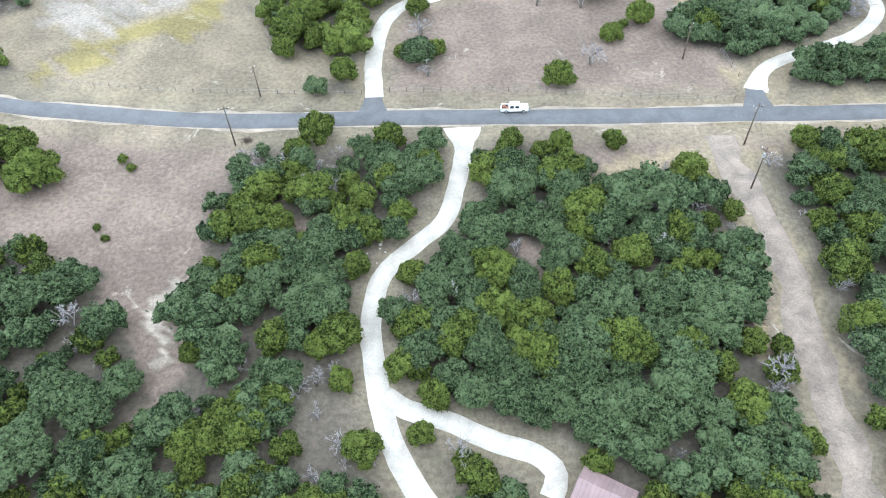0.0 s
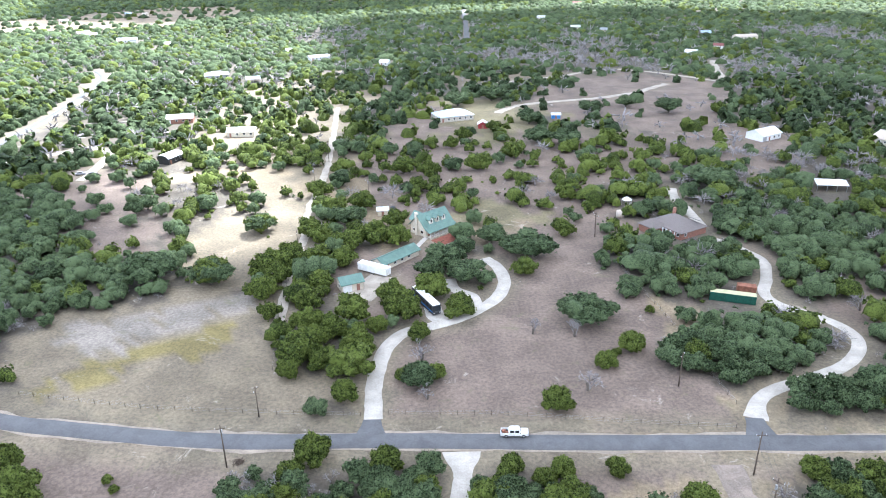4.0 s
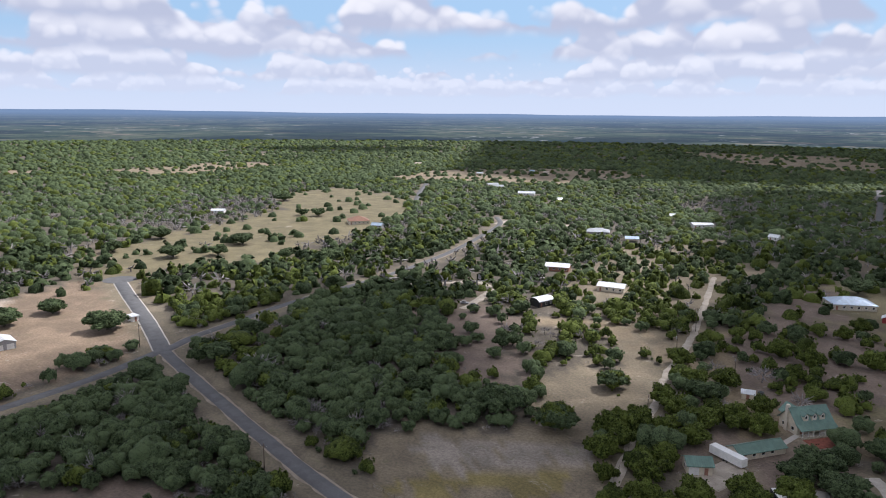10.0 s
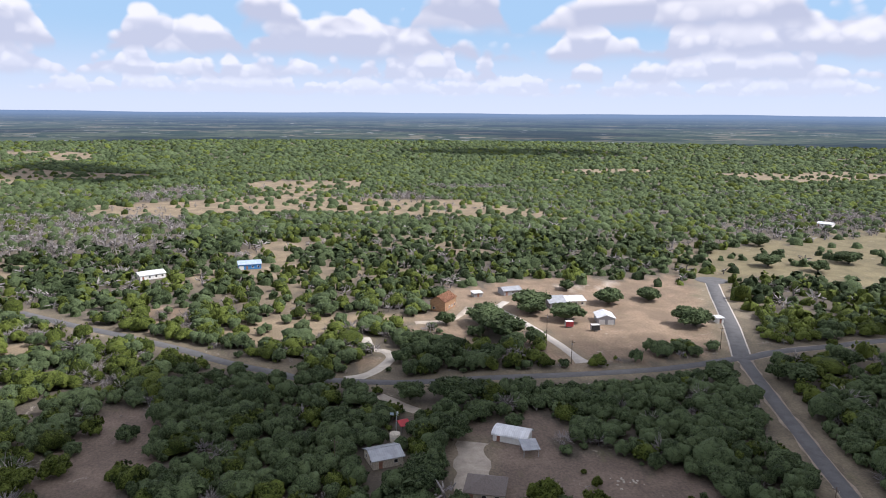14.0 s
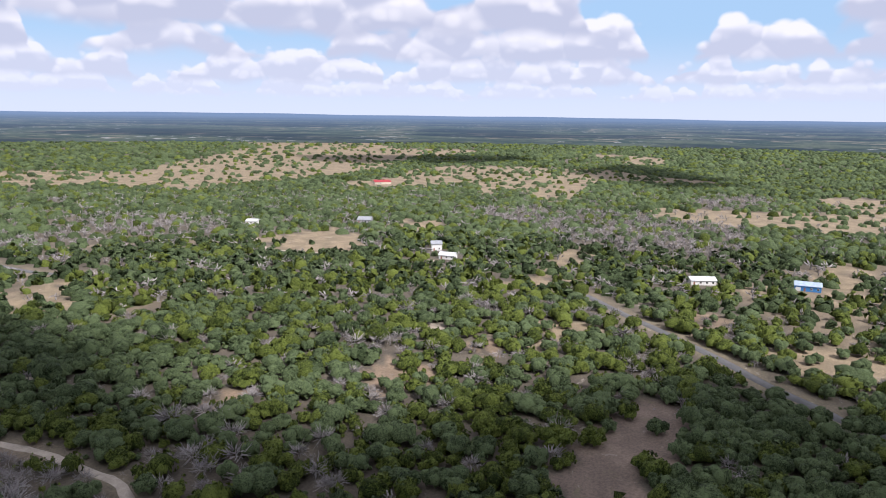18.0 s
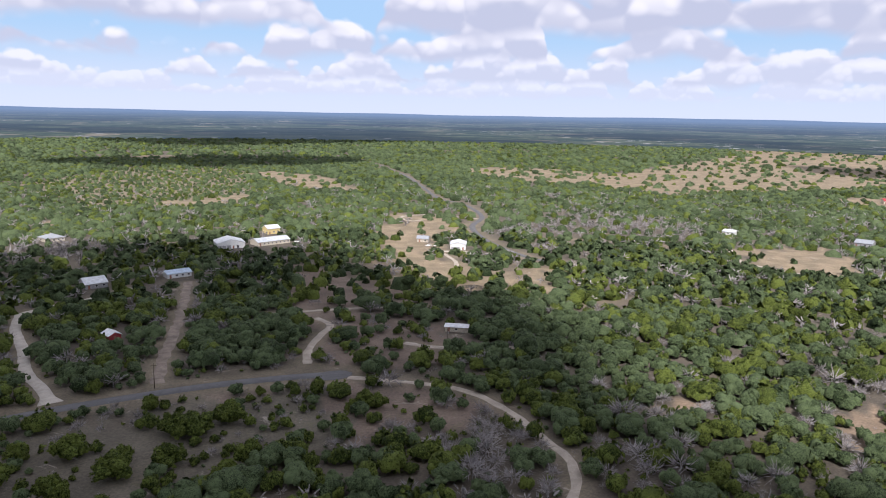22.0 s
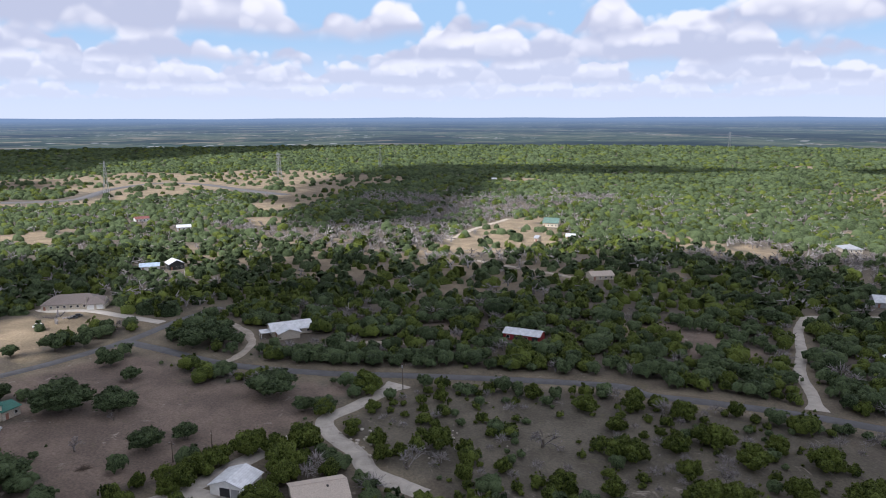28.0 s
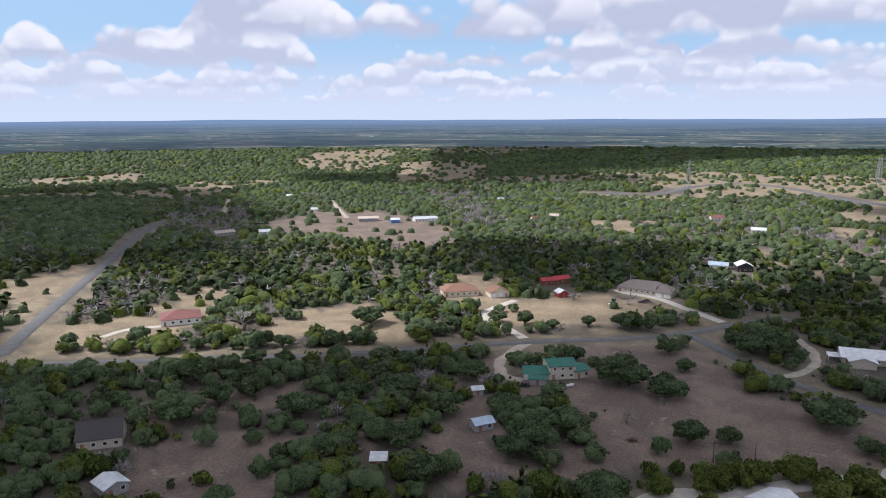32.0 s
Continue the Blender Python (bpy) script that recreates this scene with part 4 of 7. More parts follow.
def patchy(x, y, size, seed=0):
    """Smooth random values from 0 to 1 with lumps of about the given size."""
    u, v = x / size, y / size
    i, j = np.floor(u), np.floor(v)
    fu, fv = u - i, v - j
    fu, fv = fu * fu * (3 - 2 * fu), fv * fv * (3 - 2 * fv)

    def h(a, b):
        q = np.sin(a * 127.1 + b * 311.7 + seed * 74.7) * 43758.5453
        return q - np.floor(q)
    return (h(i, j) * (1 - fu) + h(i + 1, j) * fu) * (1 - fv) + (h(i, j + 1) * (1 - fu) + h(i + 1, j + 1) * fu) * fv


def spline(pts, step=3.0):
    p = np.array(pts, float)
    p = np.vstack([2 * p[0] - p[1], p, 2 * p[-1] - p[-2]])
    out = []
    for i in range(1, len(p) - 2):
        n = max(2, int(np.hypot(*(p[i + 1] - p[i])) / step))
        t = np.linspace(0, 1, n, endpoint=False)[:, None]
        a, b, c, d = p[i - 1], p[i], p[i + 1], p[i + 2]
        out.append(0.5 * (2 * b + (c - a) * t + (2 * a - 5 * b + 4 * c - d) * t ** 2 + (3 * b - a - 3 * c + d) * t ** 3))
    return np.vstack(out + [p[-2][None]])


LINES = {k: spline(v[2], 1.3 if v[0] == "caliche" else 3.0) for k, v in ROADS.items()}
LOTS = [(v[0], v[1], 0.55 * math.hypot(v[3], v[4])) for v in PLACE.values()] + [(a, b, 0.7 * c) for a, b, c in HAMLET]     # kept clear of trees
for v in PLACE.values():      # and the open ground on the side of each house that looks down to the road
    q = math.hypot(v[0], v[1])
    LOTS += [(v[0] * (1 - s / q), v[1] * (1 - s / q), 0.4 * v[3] + 1.0) for s in (8, 15) if s == 8 or q > 20 * s]

for k in ("cross_road_west", "cross_road_east"):      # the mown strip before the crossing roads
    for a, b in LINES[k][::2]:
        if 36 < b < 262:
            q = math.hypot(a, b)
            LOTS.append((a * (1 - 9 / q), b * (1 - 9 / q), 4.5))


def land(x, y):
    """Tree share, ground colour and tree mix at many places."""
    d = np.hypot(x, y)
    wob = np.minimum(0.035 * d, 14.0)
    wx = x + wob * ripple(x, y, 34.0) + 0.35 * wob * ripple(y, x, 9.0)
    wy = y + wob * ripple(y + 50, x, 31.0) + 0.35 * wob * ripple(x + 9, y, 8.0)
    patch = 0.55 * patchy(x, y, 170.0, 1) + 0.3 * patchy(x, y, 60.0, 2) + 0.15 * patchy(x, y, 25.0, 3)
    open_ = np.clip((patch - 0.36) / 0.34, 0, 1)
    share = np.where(d > 330, np.where(d > 560, 0.88 - 0.3 * open_ ** 1.5, 0.94 - 0.48 * open_ ** 1.3), np.where(patch > 0.57, 0.2, 0.74))
    wide = 0.6 * patchy(x, y, 520.0, 4) + 0.4 * patchy(x, y, 190.0, 5)
    share = np.where((d > 650) & (wide > 0.67), 0.14, share)
    colour = np.array(GROUND["litter"]) + np.clip((0.6 - share) / 0.25, 0, 1)[:, None] * (np.array(GROUND["tan"]) - np.array(GROUND["litter"]))
    mix = np.where((d > 330) & (patchy(x, y, 130.0, 7) > 0.78), "b", "m")
    for dens, ground, kinds, poly in COVER:
        p = np.array(poly)
        near = (x > p[:, 0].min() - 20) & (x < p[:, 0].max() + 20) & (y > p[:, 1].min() - 20) & (y < p[:, 1].max() + 20)
        i = np.nonzero(near)[0]
        if len(i) == 0:
            continue
        i = i[inside(wx[i], wy[i], poly)]
        share[i], mix[i] = dens, kinds
        colour[i] = GROUND[ground]
    return share, colour, mix


def road_gap(x, y):
    """Metres to the edge of the nearest road, less the cleared verge."""
    best = np.full(x.shape, 1e9)
    for k, (kind, w, _) in ROADS.items():
        q = LINES[k]
        lo, hi = q.min(0) - 25, q.max(0) + 25
        i = np.nonzero((x > lo[0]) & (x < hi[0]) & (y > lo[1]) & (y < hi[1]))[0]
        if len(i) == 0:
            continue
        verge = 2.2 if kind == "dirt" else 1.2 if kind != "asphalt" or k in ("lane_south", "cross_road_far") else 16.0 if k[:7] == "highway" else 3.5 if k in ("cross_road_east", "cross_road_west") else 4.0 if k == "winding_road" else 5.5
        for c in range(0, len(i), 20000):
            j = i[c:c + 20000]
            dd = np.sqrt(((x[j][:, None] - q[None, ::2, 0]) ** 2 + (y[j][:, None] - q[None, ::2, 1]) ** 2).min(1))
            best[j] = np.minimum(best[j], dd - w / 2 - verge)
    return best


def mesh_from(name, verts, faces, mats, tone=None, smooth=False):
    """faces: a (n, k) array of vertex numbers, or a list of such arrays."""
    me = bpy.data.meshes.new(name)
    groups = [np.asarray(f) for f in (faces if isinstance(faces, list) else [faces]) if len(f)]
    me.vertices.add(len(verts))
    me.vertices.foreach_set("co", np.asarray(verts, np.float32).ravel())
    me.loops.add(sum(f.size for f in groups))
    me.polygons.add(sum(len(f) for f in groups))
    me.loops.foreach_set("vertex_index", np.concatenate([f.ravel() for f in groups]).astype(np.int32))
    start, at = [], 0
    for f in groups:
        start.append(at + np.arange(len(f)) * f.shape[1])
        at += f.size
    me.polygons.foreach_set("loop_start", np.concatenate(start).astype(np.int32))
    if tone is not None:
        me.attributes.new("tone", "FLOAT", "POINT").data.foreach_set("value", np.asarray(tone, np.float32))
    for m in mats if isinstance(mats, (list, tuple)) else [mats]:
        me.materials.append(m)
    me.update(calc_edges=True)
    me.polygons.foreach_set("use_smooth", np.full(len(me.polygons), smooth))
    return me


# the ground: one sheet of rings that widen outwards
rings = np.concatenate([[4.0, 9, 15, 21, 27], np.geomspace(33, 4780, 240)])
turns = 640
az = np.linspace(0, 2 * np.pi, turns, endpoint=False)
rr, aa = np.meshgrid(rings, az, indexing="ij")
gx, gy = (rr * np.cos(aa)).ravel(), (rr * np.sin(aa)).ravel()
gv = np.vstack([np.column_stack([gx, gy, rise(np.hypot(gx, gy))]), [[0, 0, 0]]])
k = np.arange((len(rings) - 1) * turns)
right = k // turns * turns + (k % turns + 1) % turns
gf = np.column_stack([k, k + turns, right + turns, right])
hub = np.column_stack([np.full(turns, len(gv) - 1), np.arange(turns), (np.arange(turns) + 1) % turns])
gcol = land(gv[:, 0], gv[:, 1])[1]
edge = road_gap(gv[:, 0], gv[:, 1])
verge = np.clip(1.0 - np.abs(edge + 2.0) / 6.0, 0, 1)[:, None] * 0.85
gcol = gcol * (1 - verge) + np.array((0.190, 0.158, 0.106)) * verge
ground_mat, gn, gb = material("dry_ground", (0.2, 0.17, 0.13), 0.95)
cov = gn.add("ShaderNodeAttribute", {"attribute_name": "cover"}).outputs["Color"]
gpos = gn.add("ShaderNodeNewGeometry").outputs["Position"]
tuft = gn.noise(gpos, 1.1, 8.0, 0.78)
spot = gn.noise(gpos, 0.07, 5.0, 0.6, 0.4)
dry = gn.smooth(spot, 0.35, 0.7, 0.75, 1.18)
gk = gn.math("MULTIPLY", dry, gn.smooth(tuft, 0.34, 0.66, 0.68, 1.3))
gcolour = gn.add("ShaderNodeVectorMath", {"operation": "SCALE"}, i0=cov, Scale=gk).outputs[0]
weeds = gn.smooth(gn.noise(gpos, 0.16, 6.0, 0.7, 0.6), 0.57, 0.7, 0.0, 0.45)
gcolour = gn.mix(weeds, gcolour, (0.13, 0.125, 0.06))
stone = gn.smooth(gn.noise(gpos, 0.11, 8.0, 0.75, 1.0), 0.60, 0.70, 0.0, 0.6)
gcolour = gn.mix(stone, gcolour, (0.46, 0.41, 0.35))
gn.put(gb, "Base Color", gcolour)
gn.put(gb, "Normal", gn.add("ShaderNodeBump", None, Strength=0.5, Distance=0.15, Height=tuft))
gme = mesh_from("ground", gv, [gf, hub], ground_mat, smooth=True)
gme.color_attributes.new("cover", "FLOAT_COLOR", "POINT").data.foreach_set(
    "color", np.column_stack([gcol, np.ones(len(gv))]).astype(np.float32).ravel())
tagged(new("ground", gme), "dry brown pasture and leaf litter rising to far hills", "ground", kind="structure")


def ribbon(name, line, width, mat, z, rag=0.0, step_down=0.12, flare=(0.0, 0.0)):
    """A road: a top with ragged edges and two side faces down to the soil."""
    t = np.gradient(line, axis=0)
    t /= np.linalg.norm(t, axis=1)[:, None] + 1e-9
    nrm = np.column_stack([-t[:, 1], t[:, 0]])
    s = np.arange(len(line))
    wl = width / 2 * (1 + rag * (np.sin(s * 1.7) + np.sin(s * 0.61 + 1) + RNG.normal(0, 0.8, len(s))) * 0.4)
    wr = width / 2 * (1 + rag * (np.sin(s * 1.3 + 2) + np.sin(s * 0.53) + RNG.normal(0, 0.8, len(s))) * 0.4)
    run = np.concatenate([[0], np.cumsum(np.hypot(*np.diff(line, axis=0).T))])
    grow = 1 + flare[0] * np.exp(-(run / 4.0) ** 2) + flare[1] * np.exp(-((run[-1] - run) / 4.0) ** 2)
    wl, wr = wl * grow, wr * grow
    a, b = line + nrm * wl[:, None], line - nrm * wr[:, None]
    g = rise(np.hypot(line[:, 0], line[:, 1]))
    n = len(line)
    lay = [np.column_stack([a + nrm * 0.15, g - step_down]), np.column_stack([a, g + z]), np.column_stack([line, g + z + 0.04]),
           np.column_stack([b, g + z]), np.column_stack([b - nrm * 0.15, g - step_down])]
    v = np.vstack(lay)
    i = np.arange(n - 1)
    f = np.vstack([np.column_stack([q * n + i, (q + 1) * n + i, (q + 1) * n + i + 1, q * n + i + 1]) for q in range(4)])
    return new(name, mesh_from(name, v, f, mat, smooth=True))


def road_material(name, base, spread, rough=0.9):
    m, n, b = material(name, base, rough)
    pos = n.add("ShaderNodeNewGeometry").outputs["Position"]
    v = n.math("ADD", n.math("MULTIPLY", n.noise(pos, 0.25, 5.0, 0.65, 0.5), 0.6), n.math("MULTIPLY", n.noise(pos, 3.0, 4.0, 0.7), 0.4))
    kk = n.smooth(v, 0.3, 0.7, 1 - spread, 1 + spread)
    n.put(b, "Base Color", n.add("ShaderNodeVectorMath", {"operation": "SCALE"}, i0=base, Scale=kk))
    n.put(b, "Normal", n.add("ShaderNodeBump", None, Strength=0.3, Distance=0.05, Height=n.noise(pos, 6.0, 3.0)))
    return m


ROAD_MAT = {"asphalt": road_material("asphalt", (0.104, 0.104, 0.108), 0.25), "caliche": road_material("caliche", (0.42, 0.385, 0.335), 0.25),
            "pale": road_material("gravel_track", (0.36, 0.315, 0.26), 0.3), "concrete": road_material("concrete", (0.42, 0.39, 0.35), 0.15), "dirt": road_material("dirt_track", (0.215, 0.175, 0.142), 0.45)}
SHOULDER = road_material("dusty_verge", (0.27, 0.225, 0.175), 0.35)
FLARE = {"near_drive": (0.0, 1.3), "stone_drive": (0.5, 0.0), "hilltop_drive": (0.8, 0.0), "white_drive": (0.8, 0.0), "lot_drive": (0.6, 0.0), "wood_drive": (0.9, 0.0)}
ROAD_SAY = {"asphalt": "grey weathered asphalt road with grassy verges", "caliche": "white crushed limestone driveway with ragged edges",
            "pale": "pale worn gravel track through dry grass", "concrete": "pale concrete driveway", "dirt": "bare dirt track with ruts and pale stones"}
for k, (kind, w, _) in ROADS.items():
    ob = ribbon(k, LINES[k], w, ROAD_MAT[kind], {"dirt": 0.025, "pale": 0.03, "caliche": 0.05, "concrete": 0.08, "asphalt": 0.11}[kind],
                {"dirt": 0.35, "pale": 0.30, "caliche": 0.06, "concrete": 0.0, "asphalt": 0.03}[kind], flare=FLARE.get(k, (0.0, 0.0)))
    tagged(ob, ROAD_SAY[kind], "road" if kind == "asphalt" else "driveway", kind="structure")

for k, a, b in (("farm_apron", (-17.9, 125.6), (-17.6, 118.9)), ("stone_apron", (64.2, 125.2), (63.4, 118.0))):
    ob = ribbon(k, spline([a, b], 0.8), 3.6, ROAD_MAT["asphalt"], 0.09, 0.02, flare=(0.0, 0.9))
    tagged(ob, "dark asphalt apron where a drive meets the road", "driveway", kind="structure")
for k in ("county_road", "cul_de_sac", "cross_road_east"):
    tagged(ribbon("shoulder", LINES[k], ROADS[k][1] + 1.3, ROAD_MAT["concrete"] if k == "cul_de_sac" else SHOULDER, 0.02, 0.02 if k == "cul_de_sac" else 0.22), "ragged pale gravel shoulder along the asphalt", "road shoulder", kind="structure")

# far blue hills on the horizon: a glowing ring with painted haze and shade
haze_mat = bpy.data.materials.new("far_hills")
haze_mat.use_nodes = True
hn = Nodes(haze_mat.node_tree)
hpos = hn.add("ShaderNodeNewGeometry").outputs["Position"]
hz = hn.add("ShaderNodeSeparateXYZ", None, i0=hpos).outputs[2]
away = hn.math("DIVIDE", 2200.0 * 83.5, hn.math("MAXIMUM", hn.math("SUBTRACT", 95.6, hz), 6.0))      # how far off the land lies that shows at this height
flat_ = hn.add("ShaderNodeVectorMath", {"operation": "MULTIPLY"}, i0=hpos, i1=(1 / 2200.0, 1 / 2200.0, 0.0)).outputs[0]
spot_ = hn.add("ShaderNodeVectorMath", {"operation": "SCALE"}, i0=flat_, Scale=away).outputs[0]
trees_ = hn.smooth(hn.noise(spot_, 0.030, 4.0, 0.7), 0.34, 0.66, 0.62, 1.42)
stands = hn.smooth(hn.noise(spot_, 0.0042, 3.0, 0.6), 0.36, 0.64)
hcol = hn.mix(stands, (0.030, 0.045, 0.021), (0.088, 0.100, 0.054))
hcol = hn.add("ShaderNodeVectorMath", {"operation": "SCALE"}, i0=hcol, Scale=trees_).outputs[0]
fields = hn.math("MULTIPLY", hn.smooth(hn.noise(spot_, 0.0052, 4.0, 0.6, 0.6), 0.565, 0.61, 0.0, 0.75), hn.smooth(hn.noise(spot_, 0.0007, 2.0), 0.40, 0.52))
hcol = hn.mix(fields, hcol, (0.30, 0.245, 0.165))
roofs = hn.add("ShaderNodeTexVoronoi", None, Vector=spot_, Scale=0.013)
roof_ = hn.math("MULTIPLY", hn.smooth(roofs.outputs["Distance"], 0.16, 0.22, 0.85, 0.0), hn.smooth(hn.noise(spot_, 0.0015, 2.0), 0.52, 0.58))
hcol = hn.mix(roof_, hcol, (0.62, 0.60, 0.58))
# broad cloud shadows painted into the far land's glow
cloud_shade = hn.smooth(hn.noise(spot_, 0.00085, 3.0, 0.5), 0.44, 0.53, 0.42, 1.15)
hcol = hn.add("ShaderNodeVectorMath", {"operation": "SCALE"}, i0=hcol, Scale=cloud_shade).outputs[0]
# blue haze mixed into the glow, thicker with distance
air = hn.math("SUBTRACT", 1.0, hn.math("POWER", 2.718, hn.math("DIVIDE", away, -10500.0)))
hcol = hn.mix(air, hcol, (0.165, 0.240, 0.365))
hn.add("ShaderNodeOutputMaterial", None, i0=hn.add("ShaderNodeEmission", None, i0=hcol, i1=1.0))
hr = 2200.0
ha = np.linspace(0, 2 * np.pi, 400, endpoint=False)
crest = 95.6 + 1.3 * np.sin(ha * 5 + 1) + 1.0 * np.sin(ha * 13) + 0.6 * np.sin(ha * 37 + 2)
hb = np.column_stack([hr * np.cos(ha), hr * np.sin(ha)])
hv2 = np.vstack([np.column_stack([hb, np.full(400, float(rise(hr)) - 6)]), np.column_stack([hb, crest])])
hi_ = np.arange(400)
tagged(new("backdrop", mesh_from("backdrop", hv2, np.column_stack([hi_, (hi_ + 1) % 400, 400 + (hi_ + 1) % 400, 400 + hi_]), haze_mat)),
       "glowing backdrop of wooded hills along the horizon with painted blue haze", "hills", kind="structure")

def ico(sub):
    bm = bmesh.new()
    bmesh.ops.create_icosphere(bm, subdivisions=sub, radius=1.0)
    v = np.array([p.co[:] for p in bm.verts])
    f = np.array([[p.index for p in q.verts] for q in bm.faces])
    bm.free()
    return v, f


# ---- clouds overhead, out of sight, that shade the land ----
CLOUD_MAT, cn, cb = material("cloud", (0.9, 0.9, 0.9), 1.0)
cn.add("ShaderNodeOutputMaterial", None, i0=cn.add("ShaderNodeMixShader", None, i0=0.3, i1=cn.add("ShaderNodeBsdfDiffuse", None, i0=(0.9, 0.9, 0.92, 1)),
       i2=cn.add("ShaderNodeBsdfTranslucent", None, i0=(0.9, 0.9, 0.92, 1))))
DECK = 850.0
DRIFT = np.array([SUN_WAY.x, SUN_WAY.y]) / SUN_WAY.z * DECK
SHADES = [
    [(-275, 70), (-262, 38), (-268, -12), (-268, -19), (-250, -46), (-222, -68), (-194, -80), (-165, -104), (-142, -117), (-137, -148), (-150, -219),
     (-166, -277), (-164, -323), (-133, -347), (-118, -427), (-83, -472), (-24, -515), (50, -522), (149, -495), (214, -458), (239, -391), (281, -353),
     (384, -292), (364, -200), (314, -154), (285, -70), (291, -20), (282, 60), (281, 134), (420, 260), (620, 420), (700, 700), (500, 950), (200, 1080),
     (-151, 959), (-82, 553), (-63, 324), (-53, 254), (-66, 220), (-98, 220), (-130, 268), (-176, 318), (-247, 336), (-256, 240), (-250, 186), (-258, 139)],
    [(691, -555), (462, -419), (393, -491), (569, -827), (714, -1130), (907, -1135), (878, -851)],
    [(-1202, -444), (-1391, -393), (-1204, -192), (-1059, -144), (-1008, -241)],
    [(164, -2134), (-435, -2605), (-974, -2631), (-1743, -2280), (-1900, -1930), (-1614, -1798), (-760, -2056), (-79, -1864)],
    [(1075, 511), (468, 229), (487, 172), (475, 119), (564, 80), (721, 85), (1010, 163), (1113, 342)],
    [(1249, -153), (1225, -351), (1309, -605), (1826, -1093), (2494, -909), (2805, -356)],
    [(522, -58), (528, -170), (470, -235), (386, -187), (374, -88), (454, -76)],
    [(2600, -1300), (2300, -2200), (1529, -2600), (1103, -2329), (1514, -1471), (1468, -750)],
    [(-590, 1040), (-399, 989), (-130, 1075), (343, 1320), (749, 1697), (1096, 2495), (-228, 2590), (-1069, 2125)],
    [(-300, 1300), (300, 1250), (900, 1300), (1200, 1700), (200, 1800), (-500, 1700)]]


def cloud(outline, rng):
    """A broad cumulus: puffs packed over an outline, smaller towards its rim."""
    p = np.array(outline, float)
    lo, hi = p.min(0) - 30, p.max(0) + 30
    big = len(outline) > 20
    v, f, n = [], [], 0
    sv, sf = ico(1)
    for size in ((46.0, 19.0) if big else (42.0, 24.0)):
        gx_, gy_ = np.meshgrid(np.arange(lo[0], hi[0], size), np.arange(lo[1], hi[1], size))
        qx, qy = gx_.ravel() + rng.uniform(-0.3, 0.3, gx_.size) * size, gy_.ravel() + rng.uniform(-0.3, 0.3, gx_.size) * size
        keep = inside(qx, qy, outline)
        rim = np.zeros(keep.shape, bool)
        for a in range(8):
            reach = 85.0 if big else 45.0
            rim |= ~inside(qx + reach * math.cos(a * 0.785), qy + reach * math.sin(a * 0.785), outline)
        keep &= ~rim if size > 25 else rim
        if size < 25:
            keep &= rng.uniform(0, 1, keep.shape) < (0.74 if big else 0.85)
        for x_, y_ in zip(qx[keep], qy[keep]):
            r_ = size * rng.uniform(0.9, 1.2)
            v.append(sv * (1 + rng.uniform(-0.15, 0.15, (len(sv), 1))) * (r_, r_, r_ * 0.6) + (x_ + DRIFT[0], y_ + DRIFT[1], DECK + rng.uniform(0, 25)))
            f.append(sf + n)
            n += len(sv)
    ob = new("cloud", mesh_from("cloud", np.vstack(v), np.vstack(f), CLOUD_MAT, smooth=True))
    return tagged(ob, "broad white fair-weather cloud, out of sight overhead, that shades the land", "cloud", kind="structure")


for i in range(9):      # smaller clouds, out of sight, added to shade the far woods
    a, q = i * 2.39996 + 0.4, 1080.0 + 1000.0 * ((i * 0.618) % 1.0)
    long_, wide_ = 210.0 + 120.0 * ((i * 0.37) % 1.0), 75.0 + 60.0 * ((i * 0.71) % 1.0)
    ring = [(q * math.cos(a), q * math.sin(a))] * 12
    SHADES.append([(cx - math.sin(a) * long_ * math.cos(b * 0.5236) * (1 + 0.2 * math.sin(3 * b + i)) + math.cos(a) * wide_ * math.sin(b * 0.5236),
                    cy + math.cos(a) * long_ * math.cos(b * 0.5236) * (1 + 0.2 * math.sin(3 * b + i)) + math.sin(a) * wide_ * math.sin(b * 0.5236))
                   for b, (cx, cy) in enumerate(ring)])
for outline in SHADES:
    cloud(outline, RNG)

# ---- trees ----


ICO0, ICO1 = ico(1), ico(2)


def lump_points(kind, n, rng):
    """Centres and radii of the main leaf masses of a crown of radius 1 that stands on the ground."""
    a = np.arange(n) * 2.4 + rng.uniform(0, 6.283) + rng.uniform(-0.4, 0.4, n)
    s = (np.arange(n) + 0.5) / n * 0.95 + rng.uniform(-0.08, 0.08, n)
    ring = np.sqrt(np.clip(1 - s * s, 0, 1))
    out = rng.uniform(0.5, 0.68, n) * (1 + 0.14 * np.sin(2 * a + rng.uniform(0, 6)))
    mid_, tall_ = (0.42, 0.9) if kind == "j" else (0.72, 0.72)
    c = np.column_stack([ring * out * np.cos(a), ring * out * np.sin(a), mid_ + s * out * tall_])
    return c, rng.uniform(0.40, 0.52, n) * (6.0 / n) ** 0.22


